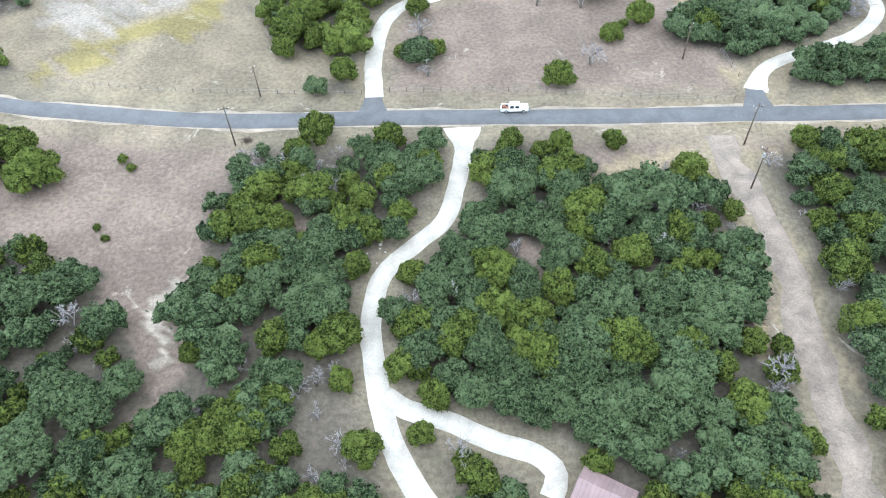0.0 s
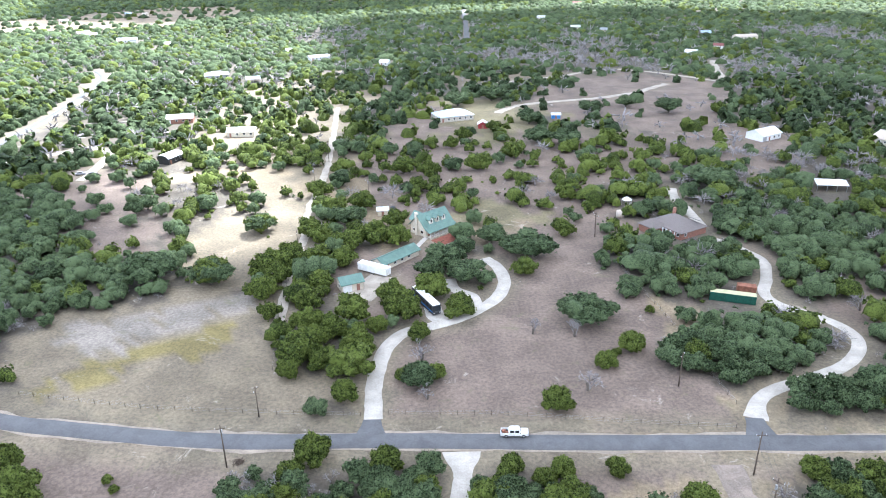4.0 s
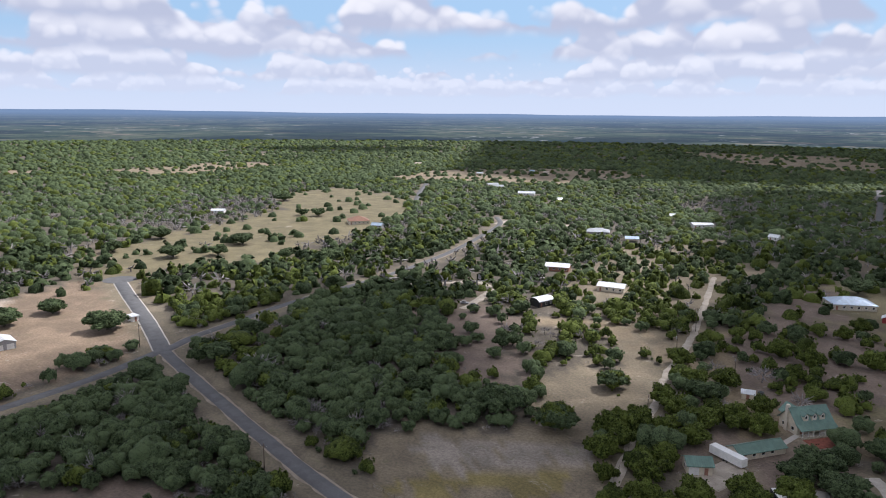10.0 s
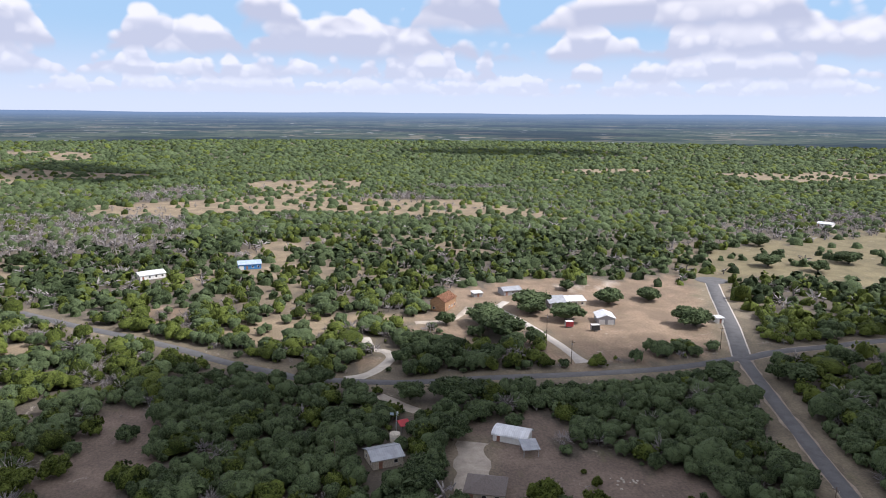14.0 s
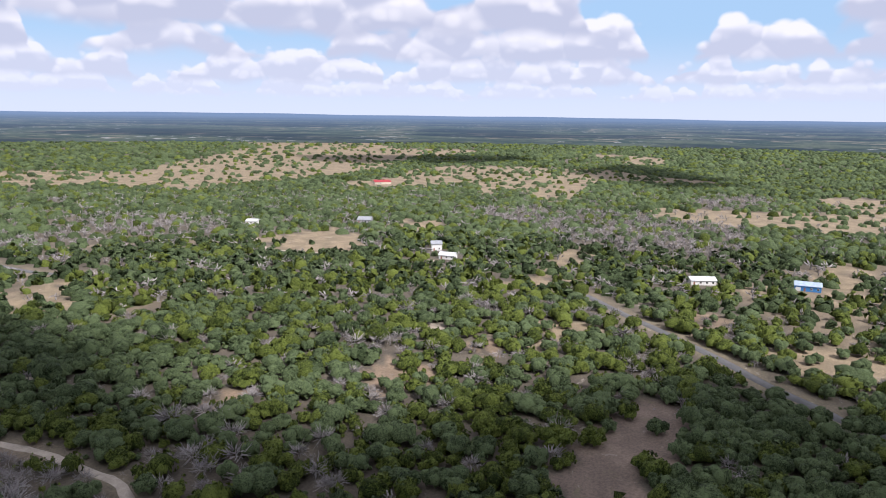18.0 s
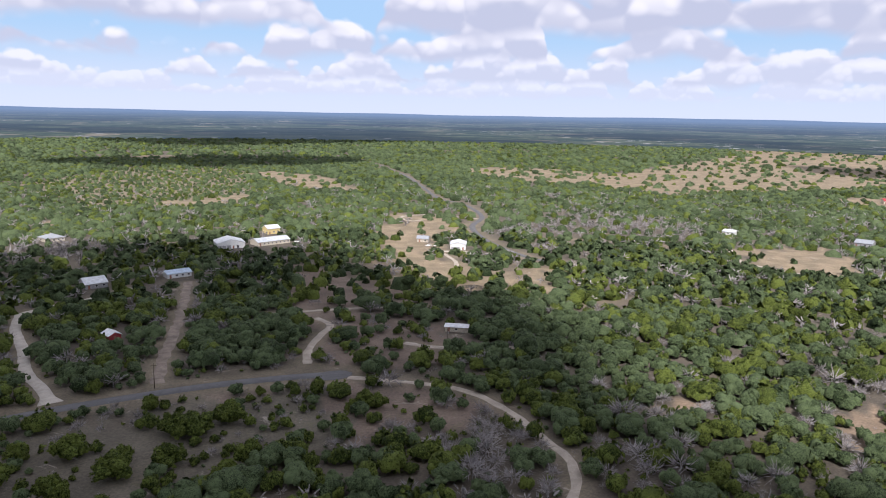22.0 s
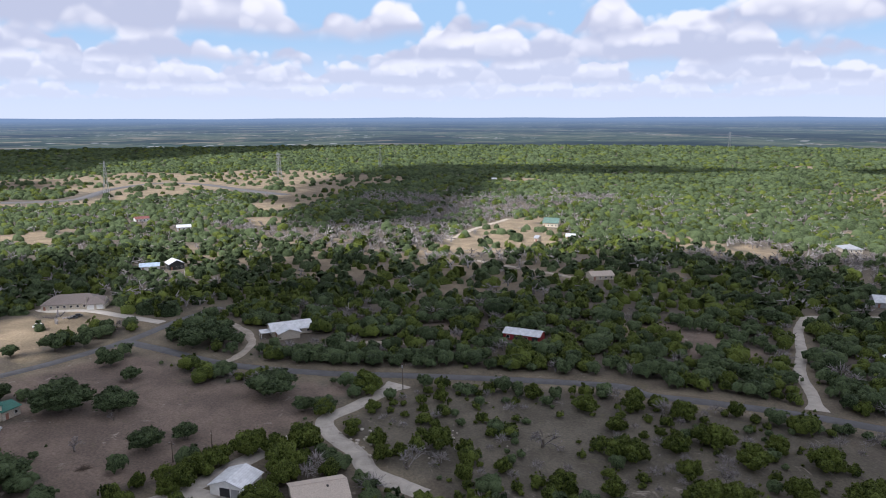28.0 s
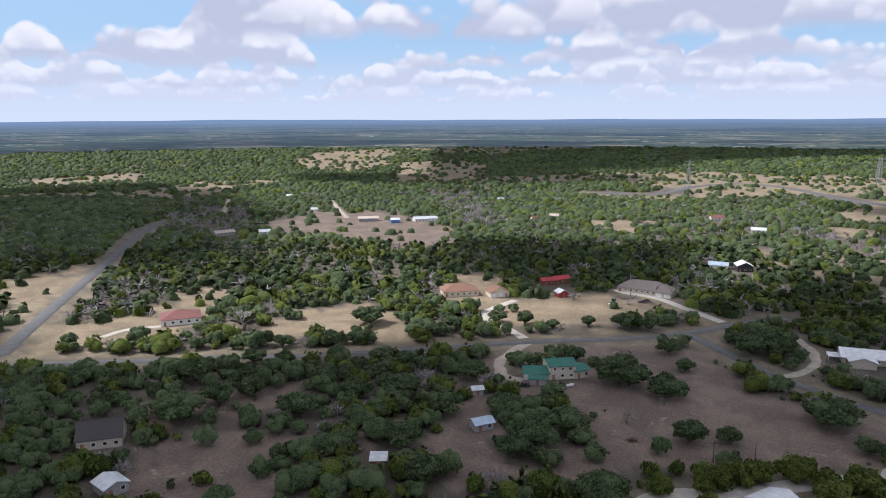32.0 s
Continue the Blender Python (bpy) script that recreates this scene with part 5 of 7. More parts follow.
def crown_arrays(kind, lumps, tufts, tuft, cards, card, rng):
    """Leaf masses set with small domed tufts and loose sprays: vertices, triangles, quads."""
    bv, bf = ICO0
    c, r = lump_points(kind, lumps, rng)
    mid_ = np.array((0, 0, 0.35 if kind == "j" else 0.55))
    v, t = [], []
    cc, rr_ = (np.vstack([c, [mid_ + (0, 0, 0.1)]]), np.append(r, 0.6)) if lumps > 3 else (c, r)
    for i in range(len(cc)):
        p = bv * (1 + rng.uniform(-0.18, 0.18, (len(bv), 1)))
        t.append(bf + len(bv) * i)
        v.append(p * rr_[i] * (0.9, 0.9, 0.8) + cc[i])
    at = len(bv) * len(cc)

    def over(n):
        pick = rng.integers(0, lumps, n)
        d = c[pick] - mid_
        d = d / (np.linalg.norm(d, axis=1)[:, None] + 1e-6) * 0.9 + rng.normal(0, 0.75, (n, 3))
        d[:, 2] = np.maximum(d[:, 2], -0.35)
        d /= np.linalg.norm(d, axis=1)[:, None]
        return pick, d
    if tufts:
        pick, d = over(tufts)
        nn = d + rng.normal(0, 0.35, d.shape) + (0, 0, 0.25)
        nn /= np.linalg.norm(nn, axis=1)[:, None]
        u = np.cross(nn, rng.normal(0, 1, nn.shape))
        u /= np.linalg.norm(u, axis=1)[:, None]
        w = np.cross(nn, u)
        s = tuft * rng.uniform(0.55, 1.35, tufts)
        o = c[pick] + d * (r[pick] * rng.uniform(0.78, 1.12, tufts))[:, None] * (1, 1, 0.85)
        ang = np.arange(5) * 1.2566
        ring = s[:, None] * rng.uniform(0.6, 1.35, (tufts, 5))
        rim = (o[:, None] + u[:, None] * (ring * np.cos(ang))[:, :, None] + w[:, None] * (ring * np.sin(ang))[:, :, None]
               - nn[:, None] * (s[:, None] * rng.uniform(0.1, 0.9, (tufts, 5)))[:, :, None])
        tip = o + nn * (s * rng.uniform(0.3, 0.8, tufts))[:, None]
        v.append(np.concatenate([rim, tip[:, None]], 1).reshape(-1, 3))
        k5_ = np.arange(5)
        fan = np.column_stack([k5_, (k5_ + 1) % 5, np.full(5, 5)])
        t.append((at + np.arange(tufts)[:, None, None] * 6 + fan[None]).reshape(-1, 3))
        at += tufts * 6
    q = np.zeros((0, 4), int)
    if cards:
        pick, d = over(cards)
        o = c[pick] + d * (r[pick] * rng.uniform(1.0, 1.32, cards))[:, None] * (1, 1, 0.9)
        nn = d + rng.normal(0, 0.8, d.shape)
        nn /= np.linalg.norm(nn, axis=1)[:, None]
        u = np.cross(nn, rng.normal(0, 1, nn.shape))
        u /= np.linalg.norm(u, axis=1)[:, None]
        w = np.cross(nn, u)
        s = (card * rng.uniform(0.6, 1.3, cards))[:, None]
        v.append(np.stack([o - u * s, o - w * s * 0.6 + nn * s * 0.2, o + u * s, o + w * s * 0.6 + nn * s * 0.15], 1).reshape(-1, 3))
        q = at + np.arange(cards * 4).reshape(-1, 4)
    v = np.vstack(v)
    v = v * (1.0 / np.quantile(np.hypot(v[:, 0], v[:, 1]), 0.93), 1.0 / np.quantile(np.hypot(v[:, 0], v[:, 1]), 0.93),
             (1.62 if kind == "j" else 1.5) / np.quantile(v[:, 2], 0.985))
    return v, np.vstack(t), q


def stick(a, b, ra, rb, sides=4):
    """A tapered branch as points and quads."""
    a, b = np.array(a, float), np.array(b, float)
    d = (b - a) / (np.linalg.norm(b - a) + 1e-9)
    u = np.cross(d, (0.3, 0.5, 0.8))
    u /= np.linalg.norm(u) + 1e-9
    w = np.cross(d, u)
    ang = np.arange(sides) * 6.2832 / sides
    ring = np.cos(ang)[:, None] * u + np.sin(ang)[:, None] * w
    i = np.arange(sides)
    return np.vstack([a + ring * ra, b + ring * rb]), np.column_stack([i, (i + 1) % sides, sides + (i + 1) % sides, sides + i])


def join(pieces):
    v, f, n = [], [], 0
    for pv, pf in pieces:
        v.append(pv)
        f.append(pf + n)
        n += len(pv)
    return np.vstack(v), np.vstack(f)


def trunk_arrays(kind, rng):
    """A tapered trunk with limbs that fork from its top, in one skin of triangles."""
    ang = np.arange(6) * 1.0472
    ring = np.column_stack([np.cos(ang), np.sin(ang), np.zeros(6)])
    top = np.array([rng.uniform(-0.1, 0.1), rng.uniform(-0.1, 0.1), 0.5])
    v = [*(ring * 0.085 + (0, 0, -0.05)), *(ring * 0.058 + top), top + (0, 0, 0.05)]
    f = [(i, (i + 1) % 6, 6 + i) for i in range(6)] + [((i + 1) % 6, 6 + (i + 1) % 6, 6 + i) for i in range(6)] + [(6 + i, 6 + (i + 1) % 6, 12) for i in range(6)]
    for _ in range(5 if kind == "o" else 2):
        a = rng.uniform(0, 6.283)
        tip = top + (0.6 * math.cos(a), 0.6 * math.sin(a), rng.uniform(0.35, 0.75))
        mid_ = (top * 1.2 + tip) / 2.2 + rng.uniform(-0.06, 0.06, 3)
        k = len(v)
        v += [*(stick(mid_, tip, 0.035, 0.01, 4)[0][:4]), tip]
        for q in range(4):
            f += [(12, k + q, k + (q + 1) % 4), (k + q, k + 4, k + (q + 1) % 4)]
    return np.array(v), np.array(f)


def bare_arrays(rng, depth=4):
    out = []

    def grow(p, d, length, r, left):
        q = p + d * length
        out.append(stick(p, q, r, r * 0.75, 3))
        if left == 0:
            return
        for _ in range(3):
            e = d + rng.normal(0, 0.55, 3) + (0, 0, 0.12)
            grow(q, e / np.linalg.norm(e), length * rng.uniform(0.55, 0.8), r * 0.72, left - 1)
    for _ in range(2):
        e = np.array([rng.normal(0, 0.3), rng.normal(0, 0.3), 1.0])
        grow(np.zeros(3), e / np.linalg.norm(e), 0.5, 0.036, depth)
    return join(out)


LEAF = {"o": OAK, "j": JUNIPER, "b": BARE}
NAME = {"o": "live_oak", "j": "juniper", "b": "bare_tree"}
SAY = {"o": ("grey-green spreading live oak with a dense rounded crown", "live oaks of the pasture"),
       "j": ("round dark green juniper bush with foliage to the ground", "junipers of the pasture"),
       "b": ("leafless grey tree with a bare twiggy crown", "bare trees of the pasture")}


def tree_meshes(kind, lumps, tufts, tuft, cards, card, rng, tag):
    tv, tf = trunk_arrays(kind, rng)
    if kind == "b":
        v, f = bare_arrays(rng)
        crown = mesh_from("crown" + tag, v, f, BARE, np.full(len(v), rng.uniform(0, 1)))
    else:
        v, t, q = crown_arrays(kind, lumps, tufts, tuft, cards, card, rng)
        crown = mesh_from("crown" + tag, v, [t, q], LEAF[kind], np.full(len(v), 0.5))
    return mesh_from("trunk" + tag, tv, tf, BARK), crown


RICH = {k: [tree_meshes(k, 13, 480, 0.105, 330, 0.05, RNG, "_near") for _ in range(6)] for k in "ojb"}
PLAIN = {k: [tree_meshes(k, 9, 170, 0.115, 80, 0.06, RNG, "_mid") for _ in range(6)] for k in "ojb"}


def plant(kind, x, y, r, rich):
    tr, cr = (RICH if rich else PLAIN)[kind][int(RNG.integers(0, 6))]
    base = tagged(new(NAME[kind]), SAY[kind][0], "tree", SAY[kind][1])
    h = r * RNG.uniform(0.85, 1.05) if r < 3.2 else 3.0 * (r / 3.2) ** 0.65 * RNG.uniform(0.9, 1.1)
    base.matrix_world = Matrix.LocRotScale((x, y, float(rise(math.hypot(x, y)))), Euler((0, 0, RNG.uniform(0, 6.28))), (r, r, h))
    for nm, me in (("trunk", tr), ("crown", cr)):
        new(nm, me).parent = base


def scatter(lo, hi, step, size):
    """Jittered places between two distances with kind, radius and the local tree share."""
    n = int(2 * hi / step)
    ix, iy = np.meshgrid(np.arange(n), np.arange(n))
    x = (ix.ravel() - n / 2 + RNG.uniform(-0.42, 0.42, n * n)) * step
    y = (iy.ravel() - n / 2 + RNG.uniform(-0.42, 0.42, n * n)) * step
    d = np.hypot(x, y)
    head = np.degrees(np.arctan2(-x, y))
    keep = (d > lo) & (d < hi) & ~((d > 420) & (head < -36) & (head > -62))
    x, y, d = x[keep], y[keep], d[keep]
    share, _, mix = land(x, y)
    r = RNG.uniform(*size, len(x)) * np.exp(RNG.normal(-0.03, 0.2, len(x)))
    keep = (RNG.uniform(0, 1, len(x)) < share) & (road_gap(x, y) > 0.45 * np.minimum(r, 4))
    for lx, ly, lr in LOTS:
        keep &= np.hypot(x - lx, y - ly) > lr + 0.5 * r
    for _, tx, ty, trr in TREES:
        keep &= np.hypot(x - tx, y - ty) > trr * 0.8 + 0.4 * r
    x, y, r, mix = x[keep], y[keep], r[keep], mix[keep]
    odds = {"o": (0.88, 0.10), "j": (0.2, 0.8), "b": (0.15, 0.15), "m": (0.43, 0.43), "y": (0.18, 0.74), "n": (0.74, 0.22), "s": (0.16, 0.54)}
    p = np.array([odds[m] for m in mix]).reshape(-1, 2)
    u = RNG.uniform(0, 1, len(x)) + 0.22 * ripple(x, y, 60.0)
    kind = np.where(u < p[:, 0], "o", np.where(u < p.sum(1), "j", "b"))
    r = np.where(mix == "s", r * 0.54, r)
    r = np.where(mix == "y", r * np.where(np.hypot(x, y) > 560, 0.6, 0.88), r)
    return x, y, r, kind


def wood(name, x, y, r, kind, k, shapes, tall):
    """All far trees of one kind as one object: shapes repeated with turns and sizes."""
    i = np.nonzero(kind == k)[0]
    if len(i) == 0:
        return
    pick = RNG.integers(0, len(shapes), len(i))
    vs, ts, qs, tones, at = [], [], [], [], 0
    for s, (v, t, q) in enumerate(shapes):
        j = i[pick == s]
        if len(j) == 0:
            continue
        a = RNG.uniform(0, 6.283, len(j))
        c, sn = np.cos(a), np.sin(a)
        rj = r[j] * RNG.uniform(0.85, 1.15, len(j))
        hj = np.where(r[j] < 3.2, r[j] * 0.95, 3.0 * (r[j] / 3.2) ** 0.65) * RNG.uniform(0.85, 1.2, len(j)) * tall
        w = np.empty((len(j), len(v), 3), np.float32)
        w[:, :, 0] = (v[None, :, 0] * c[:, None] - v[None, :, 1] * sn[:, None]) * rj[:, None] + x[j][:, None]
        w[:, :, 1] = (v[None, :, 0] * sn[:, None] + v[None, :, 1] * c[:, None]) * rj[:, None] + y[j][:, None]
        w[:, :, 2] = v[None, :, 2] * hj[:, None] + rise(np.hypot(x[j], y[j]))[:, None]
        off = at + np.arange(len(j)) * len(v)
        ts.append((t[None] + off[:, None, None]).reshape(-1, 3))
        if len(q):
            qs.append((q[None] + off[:, None, None]).reshape(-1, 4))
        vs.append(w.reshape(-1, 3))
        tone = np.clip(RNG.normal(0.5, 0.17, len(j)) + 0.55 * (patchy(x[j], y[j], 75.0, 8) - 0.5) + 0.2 * ripple(x[j], y[j], 130.0), 0, 1)
        tones.append(np.repeat(tone, len(v)))
        at += len(j) * len(v)
    faces = ([np.vstack(ts)] if sum(map(len, ts)) else []) + ([np.vstack(qs)] if qs else [])
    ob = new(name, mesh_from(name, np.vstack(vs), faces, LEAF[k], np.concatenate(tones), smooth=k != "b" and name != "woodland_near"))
    tagged(ob, {"o": "grey-green live oak woodland seen from above", "j": "bright and dark green juniper scrub",
                "b": "grey leafless trees among the woods"}[k], "scrub" if name == "scrub" else "woodland", kind="stuff")


def twiggy(rng, n, width):
    """A leafless crown: a stem and a haze of short twigs about it."""
    out = [stick((0, 0, 0), (0.1, 0, 0.8), width * 1.5, width, 3)]
    for _ in range(n):
        d = rng.normal(0, 1, 3)
        d[2] = abs(d[2]) * 0.8
        d /= np.linalg.norm(d)
        p = d * rng.uniform(0.25, 0.6) * (1, 1, 0.8) + (0, 0, 0.55)
        out.append(stick(p, p + (d + rng.normal(0, 0.45, 3)) * 0.42, width, width * 0.5, 3))
    v, f = join(out)
    return v, np.zeros((0, 3), int), f


x, y, r, kind = scatter(20, 165, 3.6, (2.2, 3.7))
order = np.argsort(np.hypot(x, y - 75))
near = np.zeros(len(x), bool)
near[[i for i in order if kind[i] == "o"][:150]] = True
near[[i for i in order if kind[i] == "j"][:80]] = True
near[[i for i in order if kind[i] == "b"][:45]] = True
for i in np.nonzero(near)[0]:
    plant(str(kind[i]), x[i], y[i], r[i], True)
rest = ~near
tiers = [(x[rest], y[rest], r[rest], kind[rest])]
for k, tx, ty, trr in TREES:
    plant(k, tx, ty, trr, math.hypot(tx, ty) < 170)
lush = {k: [crown_arrays(k, 8, 120, 0.14, 50, 0.08, RNG) for _ in range(6)] for k in "oj"}
lush["b"] = [(*(lambda s: (s[0], np.zeros((0, 3), int), s[1]))(bare_arrays(RNG, 3)),) for _ in range(4)]
seen = tiers[0][1] > np.abs(tiers[0][0]) * 0.3 - 8
for k in "ojb":
    wood("woodland_near", *[q[seen] for q in tiers[0]], k, lush[k], 1.0)


def rounded(kind, rng, lumps, bosses, tufts, tuft):
    """A full rounded crown: domes heaped about a middle one, with small tufts that break the outline."""
    top_, squat = (1.62, 1.0) if kind == "j" else (1.5, 0.86)
    v, t, at = [], [], 0
    c, r = lump_points(kind, max(lumps, 2), rng)
    balls = [(np.array((0, 0, 0.62 * squat)), 0.80, ICO1)] + [(c[i], r[i] * 1.12, ICO1 if i < bosses else ICO0) for i in range(lumps)]
    for o, q, (bv, bf) in balls:
        low_ = bv[:, 2] > -0.45
        new_at = np.cumsum(low_) - 1
        f_ = bf[low_[bf].all(1)]
        v.append((bv * (1 + rng.uniform(-0.17, 0.17, (len(bv), 1))))[low_] * q * (1, 1, 0.95) + o)
        t.append(new_at[f_] + at)
        at += int(low_.sum())
    if tufts:
        cv, ct, _ = crown_arrays(kind, 4, tufts, tuft, 0, 0, rng)
        v.append(cv[60:])
        t.append(ct[100:] - 60 + at)
    v = np.vstack(v)
    wide = np.quantile(np.hypot(v[:, 0], v[:, 1]), 0.93)
    return v / (wide, wide, np.quantile(v[:, 2], 0.985) / top_), np.vstack(t), np.zeros((0, 4), int)


mid = {k: [rounded(k, RNG, 4, 1, 24, 0.15) for _ in range(8)] for k in "oj"}
mid["b"] = [twiggy(RNG, 84, 0.028) for _ in range(5)]
x2, y2, r2, k2 = scatter(165, 250, 4.9, (2.3, 4.2))
for k in "ojb":
    wood("woodland_mid", x2, y2, r2, k2, k, mid[k], 1.0)
mid = {k: [rounded(k, RNG, 3, 0, 12, 0.18) for _ in range(8)] for k in "oj"}
mid["b"] = [twiggy(RNG, 46, 0.036) for _ in range(5)]
x2, y2, r2, k2 = scatter(250, 360, 5.3, (2.4, 4.5))
for k in "ojb":
    wood("woodland_mid", x2, y2, r2, k2, k, mid[k], 1.0)

# low scrub in the clearings and under the woods
x2, y2, r2, k2 = scatter(160, 300, 5.6, (0.7, 1.6))
k2 = np.where(RNG.uniform(0, 1, len(k2)) < 0.35, "b", np.where(k2 == "b", "j", k2))
bush = {k: [rounded(k, RNG, 0, 0, 5, 0.30) for _ in range(6)] for k in "oj"}
bush["b"] = [twiggy(RNG, 20, 0.035) for _ in range(5)]
for k in "ojb":
    wood("scrub", x2, y2, r2, k2, k, bush[k], 1.0)


def dome(rng, n=5):
    """A low, rough crown of a dozen faces for the far woods."""
    a = np.arange(n) * 6.2832 / n + rng.uniform(0, 1)
    low_ = np.column_stack([np.cos(a), np.sin(a), np.zeros(n)]) * (1 + rng.uniform(-0.25, 0.25, (n, 1)))
    top_ = np.column_stack([np.cos(a + 0.6) * 0.78, np.sin(a + 0.6) * 0.78, np.full(n, 0.85) + rng.uniform(-0.3, 0.3, n)])
    v = np.vstack([low_, top_, [[rng.uniform(-0.25, 0.25), rng.uniform(-0.25, 0.25), 1.3]]])
    i = np.arange(n)
    j = (i + 1) % n
    return v, np.vstack([np.column_stack([i, j, n + i]), np.column_stack([j, n + j, n + i]), np.column_stack([n + i, n + j, np.full(n, 2 * n)])]), np.zeros((0, 4), int)


def tufted(rng, kind, cards):
    v, t, _ = dome(rng, 5 if cards else 4)
    if not cards:
        return v, t, np.zeros((0, 4), int)
    cv, ct, _ = crown_arrays(kind, 1, cards, 0.45, 0, 0, rng)
    return np.vstack([v * (0.85, 0.85, 0.9), cv[12:] * (1.05, 1.05, 1.0)]), np.vstack([t, ct[20:] - 12 + len(v)]), np.zeros((0, 4), int)


for lo, hi, step, size, n in ((360, 560, 6.2, (3.0, 5.2), 4), (560, 950, 6.0, (2.7, 4.7), 0)):
    x3, y3, r3, k3 = scatter(lo, hi, step, size)
    if lo == 360:
        x3, y3, r3, k3 = [np.concatenate([a[~seen], b]) for a, b in zip(tiers[0], (x3, y3, r3, k3))]
    # half the far junipers take the greyer oak colour, standing in for haze
    k3 = np.where((k3 == "j") & (np.hypot(x3, y3) > 420) & (RNG.uniform(0, 1, len(k3)) < 0.5), "o", k3)
    far = {k: [tufted(RNG, k, n) for _ in range(10)] for k in "oj"}
    far["b"] = [twiggy(RNG, 9, 0.10) for _ in range(5)]
    for k in "ojb":
        wood("woodland_far", x3, y3, r3, k3, k, far[k], 0.95)

farther = [dome(RNG, 3) for _ in range(14)]
x4, y4, r4, k4 = scatter(950, 1500, 8.4, (3.6, 6.0))
x5, y5, r5, k5 = scatter(1500, 2190, 13.5, (5.0, 8.5))
x4, y4, r4, k4 = [np.concatenate(q) for q in ((x4, x5), (y4, y5), (r4, r5), (k4, k5))]
k4 = np.where((k4 == "b") | (RNG.uniform(0, 1, len(k4)) < 0.5), "o", k4)
for k in "oj":
    wood("woodland_horizon", x4, y4, r4, k4, k, farther, 0.85)

# ---- buildings and things ----


def metal_roof(name, base, rough=0.45):
    """Painted sheet metal with standing seams."""
    m, n, b = material(name, base, rough, 0.25)
    pos = n.add("ShaderNodeTexCoord").outputs["Object"]
    sx = n.add("ShaderNodeSeparateXYZ", None, i0=pos).outputs[0]
    seam = n.smooth(n.math("ABSOLUTE", n.math("SUBTRACT", n.math("FRACT", n.math("MULTIPLY", sx, 1.6)), 0.5)), 0.40, 0.48)
    dirt = n.smooth(n.noise(pos, 0.5, 5.0, 0.6), 0.3, 0.7, 0.82, 1.1)
    kk = n.math("MULTIPLY", dirt, n.math("SUBTRACT", 1.0, n.math("MULTIPLY", seam, 0.18)))
    n.put(b, "Base Color", n.add("ShaderNodeVectorMath", {"operation": "SCALE"}, i0=base, Scale=kk))
    n.put(b, "Normal", n.add("ShaderNodeBump", None, Strength=0.6, Distance=0.04, Height=seam))
    return m


M = {
    "cream": worn("cream_wall", (0.62, 0.56, 0.45), 0.85, 0, 0.12), "white": worn("white_paint", (0.75, 0.75, 0.73), 0.6, 0, 0.08),
    "stone": worn("limestone_wall", (0.52, 0.47, 0.39), 0.9, 0, 0.25, 2.0), "brick": worn("brick_wall", (0.30, 0.15, 0.11), 0.9, 0, 0.25, 3.0),
    "red": worn("red_paint", (0.30, 0.035, 0.04), 0.6, 0, 0.2), "wood": worn("sheathing", (0.36, 0.215, 0.12), 0.8, 0, 0.3),
    "grey": worn("grey_siding", (0.33, 0.33, 0.34), 0.7, 0, 0.15), "dark": worn("dark_paint", (0.03, 0.032, 0.035), 0.5, 0, 0.3),
    "blue": worn("blue_paint", (0.05, 0.22, 0.55), 0.5, 0, 0.15), "greenp": worn("green_steel", (0.02, 0.10, 0.07), 0.5, 0.2, 0.2),
    "rust": worn("rusty_steel", (0.24, 0.10, 0.06), 0.8, 0.2, 0.35), "yellow": worn("yellow_siding", (0.62, 0.50, 0.22), 0.7, 0, 0.1),
    "tin": metal_roof("tin_roof", (0.62, 0.65, 0.68), 0.4), "white_roof": metal_roof("white_metal_roof", (0.71, 0.73, 0.75), 0.45),
    "green_roof": metal_roof("green_metal_roof", (0.03, 0.15, 0.115), 0.5), "pale_green_roof": metal_roof("faded_green_roof", (0.13, 0.215, 0.18), 0.5),
    "brown_roof": worn("brown_shingles", (0.165, 0.142, 0.132), 0.95, 0, 0.2, 3.0), "tan_roof": worn("tan_shingles", (0.50, 0.43, 0.36), 0.95, 0, 0.15, 3.0),
    "straw": worn("straw_paint", (0.44, 0.42, 0.25), 0.7, 0, 0.15), "mauve_roof": metal_roof("mauve_metal_roof", (0.25, 0.175, 0.17), 0.6), "tile_roof": worn("clay_tiles", (0.235, 0.125, 0.085), 0.85, 0, 0.25, 3.0), "red_roof": metal_roof("red_metal_roof", (0.42, 0.04, 0.05), 0.5),
    "maroon_roof": worn("maroon_tiles", (0.20, 0.08, 0.072), 0.85, 0, 0.2, 3.0), "grey_roof": metal_roof("grey_metal_roof", (0.36, 0.38, 0.41), 0.45),
    "blue_roof": metal_roof("blue_metal_roof", (0.42, 0.52, 0.64), 0.4), "charcoal_roof": worn("charcoal_shingles", (0.07, 0.062, 0.062), 0.95, 0, 0.2, 3.0),
    "pole": worn("creosote_wood", (0.10, 0.075, 0.055), 0.95, 0, 0.3), "steel": worn("galvanised_steel", (0.45, 0.46, 0.48), 0.5, 0.6, 0.12),
    "tyre": worn("rubber", (0.02, 0.02, 0.02), 0.9, 0, 0.2), "rock": worn("limestone_rock", (0.48, 0.44, 0.38), 0.95, 0, 0.3, 1.5),
}
GLASS, _, gl = material("window_glass", (0.02, 0.025, 0.03), 0.08)
gl.inputs["Specular IOR Level"].default_value = 0.8


def solid(verts, faces, mat, smooth=False):
    me = bpy.data.meshes.new("solid")
    me.from_pydata([tuple(map(float, v)) for v in verts], [], faces)
    me.materials.append(mat)
    if smooth:
        me.polygons.foreach_set("use_smooth", [True] * len(me.polygons))
    return me


